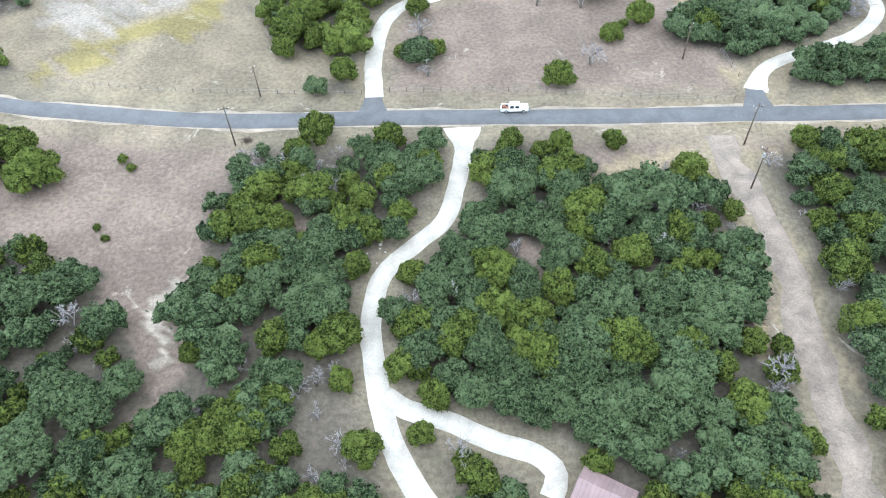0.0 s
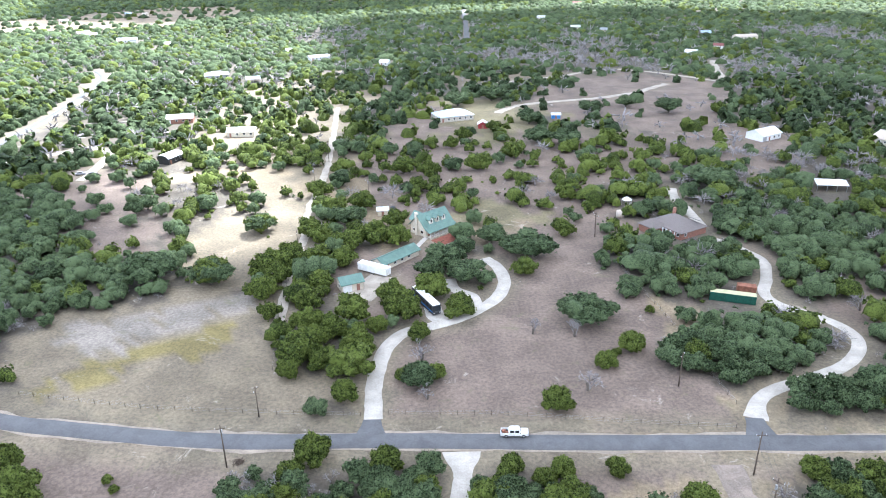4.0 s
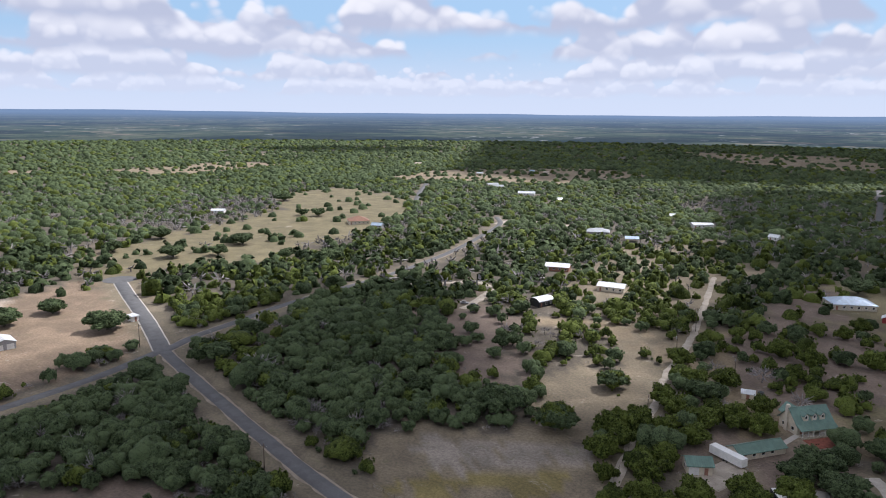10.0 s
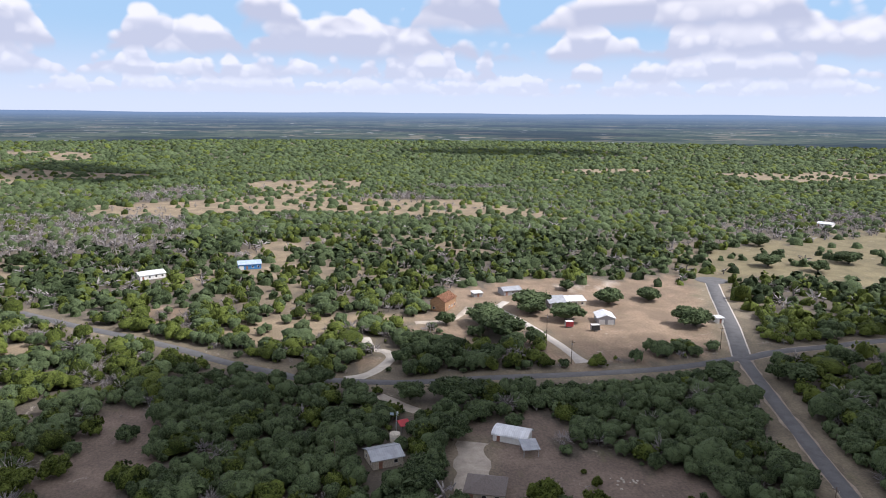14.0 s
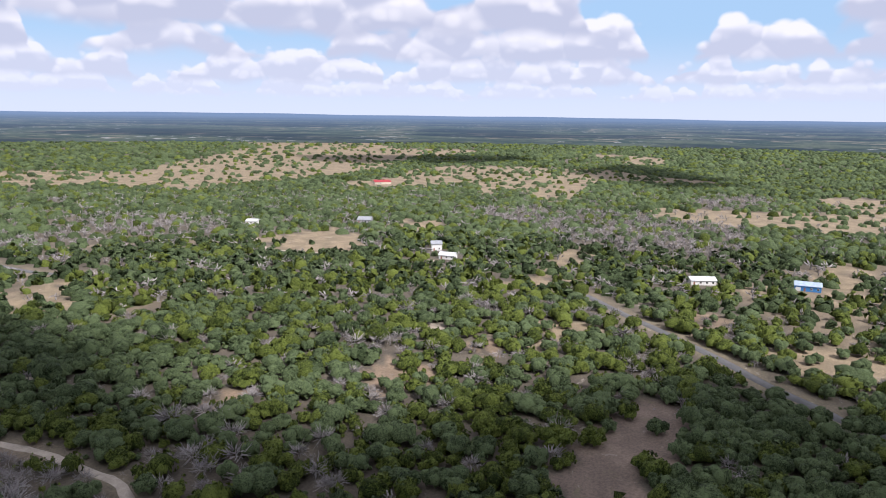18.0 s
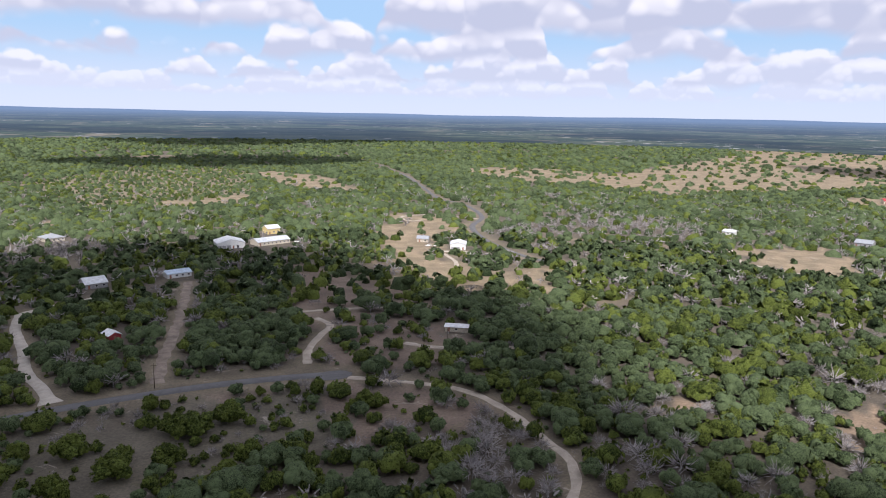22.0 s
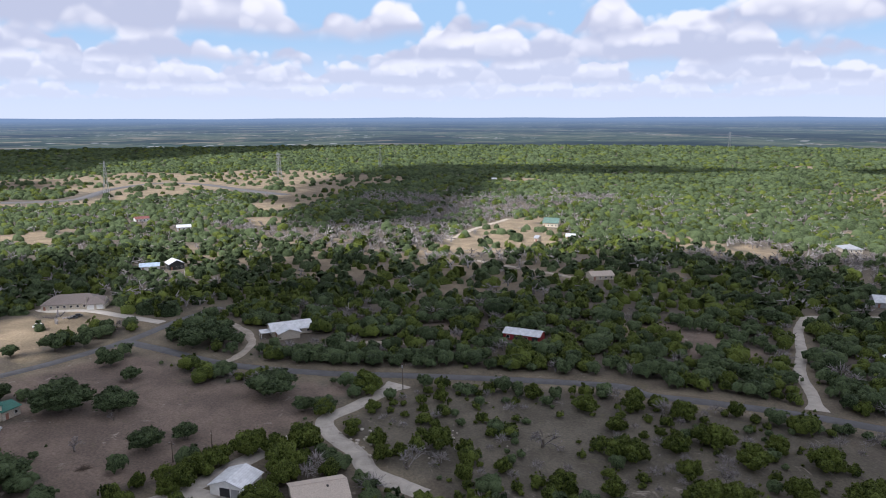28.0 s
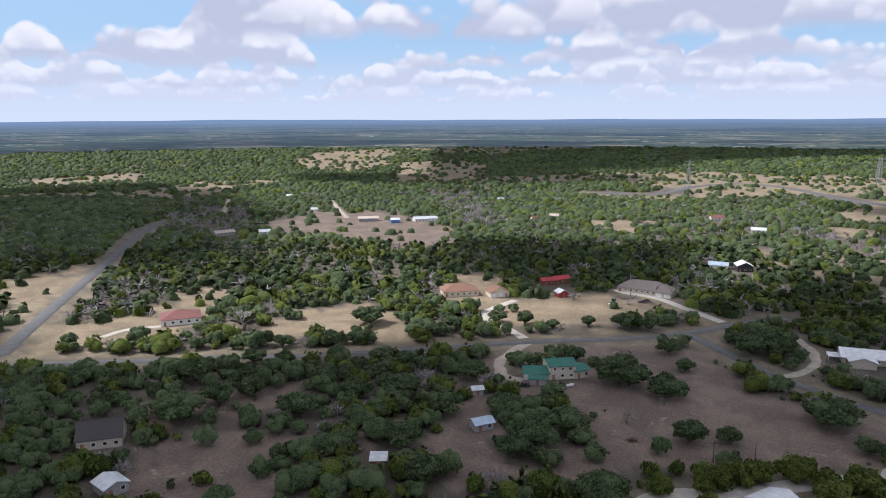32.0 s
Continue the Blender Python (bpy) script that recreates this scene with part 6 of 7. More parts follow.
def part(name, shape, mat, parent, label="", smooth=False):
    """One mesh object under a thing or part. shape: (vertices, faces)."""
    me = solid(shape[0], shape[1], mat, smooth)
    me.name = name
    ob = new(name, me)
    ob.parent = parent
    return tagged(ob, label)


def block(x, y, z, sx, sy, sz, taper=1.0, bevel=0.0):
    """A block standing on z, centred on x, y; taper narrows the top; bevel trims the upright edges."""
    hx, hy = sx / 2, sy / 2
    if bevel:
        c = [(-hx + bevel, -hy), (hx - bevel, -hy), (hx, -hy + bevel), (hx, hy - bevel), (hx - bevel, hy), (-hx + bevel, hy), (-hx, hy - bevel), (-hx, -hy + bevel)]
    else:
        c = [(-hx, -hy), (hx, -hy), (hx, hy), (-hx, hy)]
    n = len(c)
    v = [(x + a, y + b, z) for a, b in c] + [(x + a * taper, y + b * taper, z + sz) for a, b in c]
    f = [tuple(range(n))[::-1], tuple(range(n, 2 * n))] + [(i, (i + 1) % n, n + (i + 1) % n, n + i) for i in range(n)]
    return v, f


def merge(*shapes):
    v, f = [], []
    for sv, sf in shapes:
        k = len(v)
        v += list(sv)
        f += [tuple(i + k for i in q) for q in sf]
    return v, f


def tube(a, b, ra, rb, sides=8):
    v, f = stick(a, b, ra, rb, sides)
    n = sides
    return [tuple(p) for p in v], [tuple(q) for q in f.tolist()] + [tuple(range(n))[::-1], tuple(range(n, 2 * n))]


def wheel(x, y, r, wide, parent):
    w = part("wheel", tube((x, y - wide / 2, r), (x, y + wide / 2, r), r, r, 14), M["tyre"], parent, "black rubber tyre", True)
    part("rim", merge(tube((x, y - wide / 2 - 0.02, r), (x, y - wide / 2 + 0.02, r), r * 0.55, r * 0.55, 12),
                      tube((x, y + wide / 2 - 0.02, r), (x, y + wide / 2 + 0.02, r), r * 0.55, r * 0.55, 12)), M["steel"], w)


def slab(quad, thick=0.16):
    """A roof plane with thickness from its four or three upper corners."""
    n = len(quad)
    v = [tuple(q) for q in quad] + [(q[0], q[1], q[2] - thick) for q in quad]
    return v, [tuple(range(n)), tuple(range(n, 2 * n))[::-1]] + [(i, n + i, n + (i + 1) % n, (i + 1) % n) for i in range(n)]


def roof_shape(kind, w, d, h, up, eave=0.45):
    """The roof planes over a w x d building whose walls end at h."""
    a, b = w / 2 + eave, d / 2 + eave
    drop = up * eave / (d / 2)
    if kind == "gable":
        return merge(slab([(-a, -b, h - drop), (a, -b, h - drop), (a, 0.02, h + up), (-a, 0.02, h + up)]),
                     slab([(a, b, h - drop), (-a, b, h - drop), (-a, -0.02, h + up), (a, -0.02, h + up)]))
    if kind == "cross":
        drop = up * eave / (w / 2)
        return merge(slab([(-a, b, h - drop), (-a, -b, h - drop), (0.02, -b, h + up), (0.02, b, h + up)]),
                     slab([(a, -b, h - drop), (a, b, h - drop), (-0.02, b, h + up), (-0.02, -b, h + up)]))
    if kind == "hip":
        k = max(0.3, w / 2 - d / 2)
        return merge(slab([(-a, -b, h - drop), (a, -b, h - drop), (k, 0, h + up), (-k, 0, h + up)]),
                     slab([(a, b, h - drop), (-a, b, h - drop), (-k, 0, h + up), (k, 0, h + up)]),
                     slab([(a, -b, h - drop), (a, b, h - drop), (k, 0, h + up)]), slab([(-a, b, h - drop), (-a, -b, h - drop), (-k, 0, h + up)]))
    if kind == "shed":
        return slab([(-a, -b, h), (a, -b, h), (a, b, h + up), (-a, b, h + up)])
    v, f, n = [], [], 10      # arch
    for i in range(n + 1):
        t = math.pi * i / n
        for q in (1.0, 0.96):
            v += [(-a, -b * math.cos(t) * q, h + up * math.sin(t) * q), (a, -b * math.cos(t) * q, h + up * math.sin(t) * q)]
    for i in range(n):
        k = i * 4
        f += [(k, k + 1, k + 5, k + 4), (k + 2, k + 6, k + 7, k + 3)]
    return v, f


def wall_shape(kind, w, d, h, up):
    x, y = w / 2, d / 2
    v, f = block(0, 0, -0.3, w, d, h + 0.3)
    f = list(f)
    if kind == "gable":
        v = list(v) + [(-x, 0, h + up - 0.1), (x, 0, h + up - 0.1)]
        f += [(4, 7, 8), (5, 9, 6)]
    elif kind == "cross":
        v = list(v) + [(0, -y, h + up - 0.1), (0, y, h + up - 0.1)]
        f += [(4, 8, 5), (6, 9, 7)]
    elif kind == "shed":
        v = list(v) + [(x, y, h + up - 0.15), (-x, y, h + up - 0.15)]
        f += [(6, 8, 5), (7, 4, 9), (6, 7, 9, 8), (4, 5, 8, 9)]
    elif kind == "arch":
        k = len(v)
        ts = [math.pi * i / 8 for i in range(9)]
        v = list(v) + [(-x + 0.05, -y * math.cos(t), h + up * 0.95 * math.sin(t)) for t in ts] + [(x - 0.05, -y * math.cos(t), h + up * 0.95 * math.sin(t)) for t in ts]
        f += [tuple(range(k, k + 9)), tuple(range(k + 9, k + 18))[::-1]]
    return v, f


def opening(name, parent, x, z, sx, sz, face, w, d, mat, label="", pane=True):
    """A window or door set proud on one face: f front, b back, l left, r right."""
    def turn(shape):
        v = []
        for px_, py_, pz in shape[0]:
            v.append({"f": (px_, -d / 2 + py_, pz), "b": (-px_, d / 2 - py_, pz), "l": (-w / 2 + py_, -px_, pz), "r": (w / 2 - py_, px_, pz)}[face])
        return v, shape[1]
    t = 0.1
    if not pane:
        return part(name, turn(block(x, 0.0, z, sx, 0.12, sz)), mat, parent, label)
    ring = merge(block(x, 0, z, sx, 0.16, t), block(x, 0, z + sz - t, sx, 0.16, t), block(x - sx / 2 + t / 2, 0, z + t, t, 0.16, sz - 2 * t),
                 block(x + sx / 2 - t / 2, 0, z + t, t, 0.16, sz - 2 * t))
    fr = part(name, turn(ring), mat, parent, label)
    part("pane", turn(block(x, 0.0, z + t, sx - 2 * t, 0.08, sz - 2 * t)), GLASS, fr)
    return fr


def building(key, roof, wall, top, h=2.8, up=1.8, label="", category="house", windows=4, doors=1, garage=0, trim="white", eave=0.45, size=None, name=None):
    x, y, turn, w, d = size or PLACE[key]
    base = tagged(new(name or ("shed" if category == "shed" else "barn" if category == "barn" else "house")), label, category)
    base.matrix_world = pose(x, y, float(rise(math.hypot(x, y))), 0, 0, turn)
    part("wall", wall_shape(roof, w, d, h, up), M[wall], base)
    part("roof", roof_shape(roof, w, d, h, up, eave), M[top], base)
    if roof in ("gable", "hip") and w > 7:
        part("ridge_cap", block(0, 0, h + up - 0.02, (w + 2 * eave if roof == "gable" else max(0.6, w - d)), 0.3, 0.09, 0.9), M[top], base)
    slots = []
    if w > 3:
        n = max(1, int(w // 3))
        slots += [("f", (i + 0.5) / n * w - w / 2) for i in range(n)]
    if d > 5:
        n = max(1, int(d // 4))
        slots += [(s, (i + 0.5) / n * d - d / 2) for s in "lr" for i in range(n)]
    for i, (face, at) in enumerate(slots):
        if garage > 0 and face == "f":
            opening("garage_door", base, at, 0.02, min(2.7, w / max(1, int(w // 3)) - 0.3), min(2.3, h - 0.3), face, w, d, M[trim if trim != wall else "grey"], "panelled garage door", False)
            garage -= 1
        elif doors > 0 and face == "f":
            opening("door", base, at, 0.02, 1.0, min(2.05, h - 0.2), face, w, d, M["brick" if wall != "brick" else "white"], "", False)
            doors -= 1
        elif windows > 0:
            opening("window", base, at, min(0.95, h * 0.35), 1.25, min(1.2, h * 0.45), face, w, d, M[trim])
            windows -= 1
    return base


def post_row(base, w, d, h, mat, n=4, depth_rows=2, thick=0.16):
    for j in range(depth_rows):
        for i in range(n):
            part("post", block(-w / 2 + 0.15 + (w - 0.3) * i / (n - 1), (-d / 2 + 0.15) + (d - 0.3) * j / max(1, depth_rows - 1), -0.2, thick, thick, h + 0.2), M[mat], base)


def carport(key, top, h=2.7, up=0.5, label="", roof="shed", n=3):
    x, y, turn, w, d = PLACE[key]
    base = tagged(new("carport"), label, "carport")
    base.matrix_world = pose(x, y, 0, 0, 0, turn)
    part("roof", roof_shape(roof, w, d, h, up, 0.3), M[top], base)
    post_row(base, w, d, h, "steel", n)
    return base


# the green-roofed farmhouse with dormers and porch
farm = building("farmhouse", "gable", "cream", "pale_green_roof", 3.5, 3.9, "two-storey cream farmhouse with green metal roof and three dormers", windows=9, eave=0.6, name="farmhouse")
fw, fd = PLACE["farmhouse"][3:5]
for k in (-1, 0, 1):
    cx = k * 2.9
    dorm = part("dormer", wall_shape("cross", 1.7, 2.6, 1.5, 0.8), M["cream"], farm)
    dorm.matrix_local = pose(cx, -fd / 2 + 2.0, 4.4)
    part("dormer_roof", roof_shape("cross", 1.7, 2.6, 1.5, 0.8, 0.25), M["pale_green_roof"], dorm)
    opening("dormer_window", dorm, 0, 0.35, 0.9, 1.1, "f", 1.7, 2.6, M["white"])
porch = part("porch_roof", slab([(-fw / 2 - 0.5, -fd / 2 - 2.2, 2.35), (fw / 2 + 0.5, -fd / 2 - 2.2, 2.35), (fw / 2 + 0.5, -fd / 2 - 0.2, 3.5), (-fw / 2 - 0.5, -fd / 2 - 0.2, 3.5)]), M["pale_green_roof"], farm)
part("porch_floor", block(0, -fd / 2 - 1.25, -0.1, fw, 2.4, 0.5), M["stone"], farm)
for i in range(7):
    part("porch_post", block(-fw / 2 + 0.3 + i * (fw - 0.6) / 6, -fd / 2 - 2.0, 0.4, 0.18, 0.18, 2.0), M["white"], farm)
part("porch_rail", merge(*[block(-fw / 2 + (i + 0.5) * fw / 6, -fd / 2 - 2.2, 1.2, fw / 6 - 0.3, 0.06, 0.08) for i in (0, 1, 3, 4, 5)]), M["white"], farm)
part("chimney", block(-fw / 2 - 0.2, 0.6, 0, 0.9, 1.2, 8.2, 0.92), M["cream"], farm)
part("rear_gable", roof_shape("cross", 5.0, 4.5, 0.0, 2.4, 0.3), M["pale_green_roof"], farm).matrix_local = pose(-3.0, fd / 2 - 1.0, 4.7)
building("farm_wing", "gable", "cream", "pale_green_roof", 2.2, 1.4, "low cream outbuilding with faded green metal roof", windows=3)
building("farm_garage", "gable", "cream", "pale_green_roof", 2.9, 1.4, "small cream garage with pale green metal roof", garage=1, windows=1)
building("pump_shed", "gable", "cream", "tin", 2.4, 0.8, "small cream pump shed among junipers", "shed", windows=0)
bed_x, bed_y, bed_turn = PLACE["farmhouse"][:3]
bed = tagged(new("flower_bed", mesh_from("flower_bed", *(lambda s: (np.array(s[0]), [np.array([q for q in s[1] if len(q) == 4])]))(block(0, 0, -0.1, 17, 6.0, 0.28, 0.9)), worn("red_mulch", (0.22, 0.07, 0.045), 0.95, 0, 0.35, 1.0))),
             "bed of red-brown bark mulch before the farmhouse porch", "garden bed")
bed.matrix_world = pose(bed_x, bed_y, 0, 0, 0, bed_turn) @ pose(1.5, -fd / 2 - 6.0, 0)

# the stone house with hip roofs
st = building("stone_house", "hip", "brick", "brown_roof", 2.8, 3.0, "brown-shingled brick ranch house with hip roofs", windows=8, name="ranch_house")
sw, sd = PLACE["stone_house"][3:5]
wing = part("wing", wall_shape("hip", 7, 6, 2.9, 2), M["brick"], st)
wing.matrix_local = pose(-sw / 2 + 3.5, -sd / 2 - 1.6, 0)
part("wing_roof", roof_shape("hip", 7, 6, 2.9, 1.9), M["brown_roof"], wing)
for k in range(4):
    part("column", block(-sw / 2 + 8.0 + k * 1.7, -sd / 2 - 1.3, 0, 0.3, 0.3, 2.8), M["white"], st)
part("chimney", block(-3, 1.5, 3, 1.0, 0.8, 4.2, 0.95), M["brick"], st)
for k in range(4):
    part("solar_panel", slab([(2.0 + k * 1.2, 2.2, 5.35), (3.1 + k * 1.2, 2.2, 5.35), (3.1 + k * 1.2, 4.4, 4.5), (2.0 + k * 1.2, 4.4, 4.5)], 0.06), M["dark"], st)

building("drive_shed", "gable", "stone", "mauve_roof", 2.6, 1.3, "low shed with dusty mauve roof by the drive end", "shed", windows=2)
building("hip_house", "hip", "stone", "blue_roof", 3.1, 2.6, "pale stone house with bluish-white metal roof and lawn", windows=7)
building("red_shed", "cross", "red", "white_roof", 2.6, 1.4, "small red barn-shaped shed with pale roof", "shed", windows=1)
building("blue_shed", "gable", "blue", "tin", 2.3, 0.8, "small blue-grey garden shed in the brown field", "shed", windows=0)
building("white_barn", "gable", "white", "white_roof", 3.2, 2.2, "white metal barn among leafless trees", "barn", windows=2, garage=1)
carport("white_carport", "white_roof", 2.8, 0.9, "white metal carport half hidden by bare trees", "gable", 4)
building("tan_house", "gable", "stone", "tan_roof", 3.0, 2.6, "tan-roofed house at the wood's edge", windows=4)
gz_x, gz_y = PLACE["gazebo"][:2]
gaz = tagged(new("gazebo"), "small white-roofed gazebo beside junipers", "gazebo")
gaz.matrix_world = pose(gz_x, gz_y, 0)
part("roof", ([(2 * math.cos(a * 1.0472), 2 * math.sin(a * 1.0472), 2.4) for a in range(6)] + [(0, 0, 3.6)], [(i, (i + 1) % 6, 6) for i in range(6)] + [(5, 4, 3, 2, 1, 0)]), M["white"], gaz)
for a in range(6):
    part("post", block(1.8 * math.cos(a * 1.0472), 1.8 * math.sin(a * 1.0472), -0.1, 0.12, 0.12, 2.5), M["white"], gaz)

building("panel_hut", "shed", "grey", "blue_roof", 2.2, 0.5, "small hut with a blue-grey sheet roof by the trail", "shed", windows=0)
building("tin_barn", "arch", "dark", "white_roof", 2.8, 1.7, "dark-walled barn with bright white metal roof", "barn", windows=2)
building("tin_house_a", "gable", "brick", "white_roof", 3.0, 1.6, "sunlit house with white metal roof among oaks", windows=4)
building("tin_house_b", "gable", "cream", "white_roof", 3.0, 1.5, "long house with white metal roof under oaks", windows=5)
building("grey_house", "hip", "grey", "grey_roof", 3.0, 2.2, "grey house with hip roof above the track", windows=4)
carport("blue_carport", "blue_roof", 2.7, 0.4, "open carport with pale blue metal roof")
building("orange_house", "hip", "cream", "tile_roof", 3.2, 3.4, "large house with orange clay tile roof by the meadow", windows=6)
building("field_cabin", "gable", "white", "white_roof", 2.8, 1.2, "white cabin at the edge of the dry meadow", windows=3)
building("long_shed", "gable", "white", "white_roof", 3.0, 1.0, "long white metal shed in the woods", "shed", windows=2)

# a house still being framed
fr = building("framed_house", "gable", "wood", "rust", 5.2, 2.4, "unfinished house with bare orange sheathing and open rafters", windows=4, doors=1, name="unfinished_house")
ffw, ffd = PLACE["framed_house"][3:5]
for i in range(14):
    part("rafter", slab([(-ffw / 2 + i * ffw / 13 - 0.06, -ffd / 2 - 0.7, 5.1), (-ffw / 2 + i * ffw / 13 + 0.06, -ffd / 2 - 0.7, 5.1),
                         (-ffw / 2 + i * ffw / 13 + 0.06, 0, 7.85), (-ffw / 2 + i * ffw / 13 - 0.06, 0, 7.85)], 0.2), M["wood"], fr)
building("grey_shed", "gable", "grey", "grey_roof", 2.8, 1.2, "grey shed with low metal roof by the drive", "shed", windows=2)
building("white_hut", "shed", "grey", "white_roof", 2.2, 0.4, "tiny hut with flat white roof", "shed", windows=0)
building("lot_house", "gable", "grey", "grey_roof", 3.0, 2.2, "grey house with blue-grey metal roof in a bare lot", windows=4)
building("lot_house_wing", "gable", "cream", "white_roof", 3.0, 1.2, "white-roofed wing beside the grey house", windows=3)
building("lot_garage", "cross", "grey", "white_roof", 3.2, 1.4, "grey garage with white metal roof on a concrete apron", "garage", garage=2, windows=1)
building("kiosk", "shed", "white", "white_roof", 2.6, 0.2, "small white kiosk beside the road end", "kiosk", windows=1)
building("arch_barn", "arch", "white", "white_roof", 2.0, 1.5, "white barrel-roofed metal storage building", "barn", windows=0)
carport("solar_carport", "grey_roof", 2.4, 0.7, "lean-to on steel posts with a blue-grey sheet roof", "shed", 2)
building("yard_house", "gable", "stone", "grey_roof", 2.8, 1.4, "small house with grey metal roof beneath a big oak", windows=3)
carport("red_canopy", "red_roof", 2.6, 0.9, "bright red canopy on posts under the trees", "gable", 2)
building("brown_cottage", "hip", "stone", "brown_roof", 2.8, 2.2, "brown-shingled cottage beside the gravel yard", windows=4)

building("white_house", "gable", "white", "white_roof", 3.0, 1.4, "long white house with white metal roof", windows=6)
building("blue_house", "gable", "blue", "blue_roof", 3.4, 1.6, "bright blue metal workshop with pale roof", "workshop", windows=2, garage=1)
building("farmstead_a", "gable", "white", "grey_roof", 5.0, 1.8, "two-storey white farm building", windows=4)
building("farmstead_b", "gable", "white", "white_roof", 3.0, 1.6, "white-roofed farm building by the track", windows=3)
building("farmstead_c", "gable", "grey", "grey_roof", 3.2, 2.0, "grey house beyond the clearing", windows=3)
building("farmstead_d", "gable", "white", "white_roof", 3.0, 1.4, "white house hidden in the scrub", windows=2)
building("red_roof_barn", "gable", "cream", "red_roof", 3.5, 2.2, "far barn with bright red roof", "barn", windows=2)
building("white_shop", "cross", "white", "white_roof", 4.2, 1.6, "white metal workshop with a white apron", "workshop", garage=2, windows=0)
building("camp_shed", "shed", "stone", "white_roof", 2.4, 0.4, "low shed with white roof in the camp clearing", "shed", windows=1)
building("big_shop", "cross", "white", "white_roof", 4.2, 2.6, "large white metal workshop building", "workshop", garage=3, windows=1)
building("ranch_house", "gable", "cream", "tin", 3.0, 2.0, "long ranch house with tin roof", windows=7)
building("yellow_house", "gable", "yellow", "white_roof", 4.6, 2.2, "yellow house with white metal roof", windows=4)
building("long_house", "gable", "white", "blue_roof", 2.8, 1.3, "white house with pale metal roof at the end of the cut", windows=4)
building("grey_lodge", "gable", "grey", "tin", 3.0, 2.4, "lodge with grey metal roof in the woods", windows=4)
building("white_cabin", "cross", "red", "white_roof", 2.6, 1.2, "small red cabin with white roof", "cabin", windows=1)
rb = building("red_barn", "gable", "red", "tin", 3.0, 1.5, "red stable with white-trimmed doors and tin roof", "barn", windows=0, doors=0, name="stable")
rw, rd = PLACE["red_barn"][3:5]
for k in range(4):
    cx = -rw / 2 + (k + 0.5) * rw / 4
    if k in (0, 2):
        opening("stall_window", rb, cx, 0.7, 1.7, 1.4, "f", rw, rd, M["white"], "white-trimmed stall window")
    else:
        # no real opening: a near-black slab paints the shade inside the stall
        opening("stall_opening", rb, cx, 0.05, 2.6, 2.3, "f", rw, rd, M["dark"], "dark panel standing for the shade in an open stall", False)
building("far_lodge", "hip", "stone", "grey_roof", 3.0, 2.4, "stone house with grey roof and a lawn", windows=4)
building("green_barn", "gable", "cream", "pale_green_roof", 4.0, 3.6, "tall house with pale green metal roof on the hill", windows=4)
building("tan_roof", "gable", "stone", "tan_roof", 2.8, 1.8, "low house with tan roof in the clearing", windows=3)

tin = building("tin_roof_house", "gable", "stone", "white_roof", 3.0, 2.0, "house with broad white metal roofs in dark woods", windows=6, eave=0.8)
tw_, td_ = PLACE["tin_roof_house"][3:5]
w2 = part("wing", wall_shape("cross", 9, 9, 3.0, 1.6), M["stone"], tin)
w2.matrix_local = pose(-2.5, -td_ / 2 - 1.0, 0)
part("wing_roof", roof_shape("cross", 9, 9, 3.0, 1.6, 0.7), M["white_roof"], w2)
part("porch_roof", slab([(-tw_ / 2 - 5, -td_ / 2, 2.4), (-tw_ / 2, -td_ / 2, 2.4), (-tw_ / 2, 0, 2.6), (-tw_ / 2 - 5, 0, 2.6)]), M["white_roof"], tin)
for k in (0, 1):
    part("porch_post", block(-tw_ / 2 - 4.8, -td_ / 2 + 0.2 + k * (td_ / 2 - 0.4), -0.2, 0.15, 0.15, 2.5), M["white"], tin)
br = building("brown_house", "hip", "stone", "brown_roof", 3.0, 3.6, "brown-shingled limestone house with a triple garage", windows=6, name="ranch_house")
bw, bd = PLACE["brown_house"][3:5]
bwg = part("wing", wall_shape("gable", 9, 10, 3.0, 2.8), M["stone"], br)
bwg.matrix_local = pose(bw / 2 - 2, -4.0, 0)
part("wing_roof", roof_shape("hip", 9.5, 10, 3.0, 2.8), M["brown_roof"], bwg)
for k in (-1, 1):
    part("garage_door", block(k * 2.2, -5.02, 0.05, 3.2, 0.1, 2.3), M["white"], bwg)
building("valley_house_a", "gable", "white", "blue_roof", 3.0, 1.4, "sunlit house with bluish-white metal roof", windows=3)
building("valley_house_b", "cross", "dark", "white_roof", 4.0, 2.2, "dark house with steep white roof", windows=3)
wg = building("white_garage", "cross", "white", "white_roof", 3.0, 1.7, "white double garage with pale metal roof", "garage", windows=0, doors=0, garage=0, name="garage")
# the open bay is a near-black slab that paints the shade inside
opening("garage_door", wg, -0.6, 0.05, 2.9, 2.3, "f", 9.8, 9, M["dark"], "dark panel standing for the shade in an open garage bay", False)
opening("garage_door", wg, 2.4, 0.05, 2.4, 2.3, "f", 9.8, 9, M["grey"], "closed white garage door", False)
opening("window", wg, 4.3, 0.9, 0.8, 1.1, "f", 9.8, 9, M["white"])
part("porch_post", block(-4.6, -4.3, 0, 0.2, 0.2, 2.9), M["white"], wg)
th = building("tan_roof_house", "gable", "stone", "tan_roof", 3.0, 2.4, "house with broad tan shingle roof above the drive", windows=3)
part("roof_vent", block(2.0, -1.5, 4.6, 0.5, 0.5, 0.5), M["dark"], th)

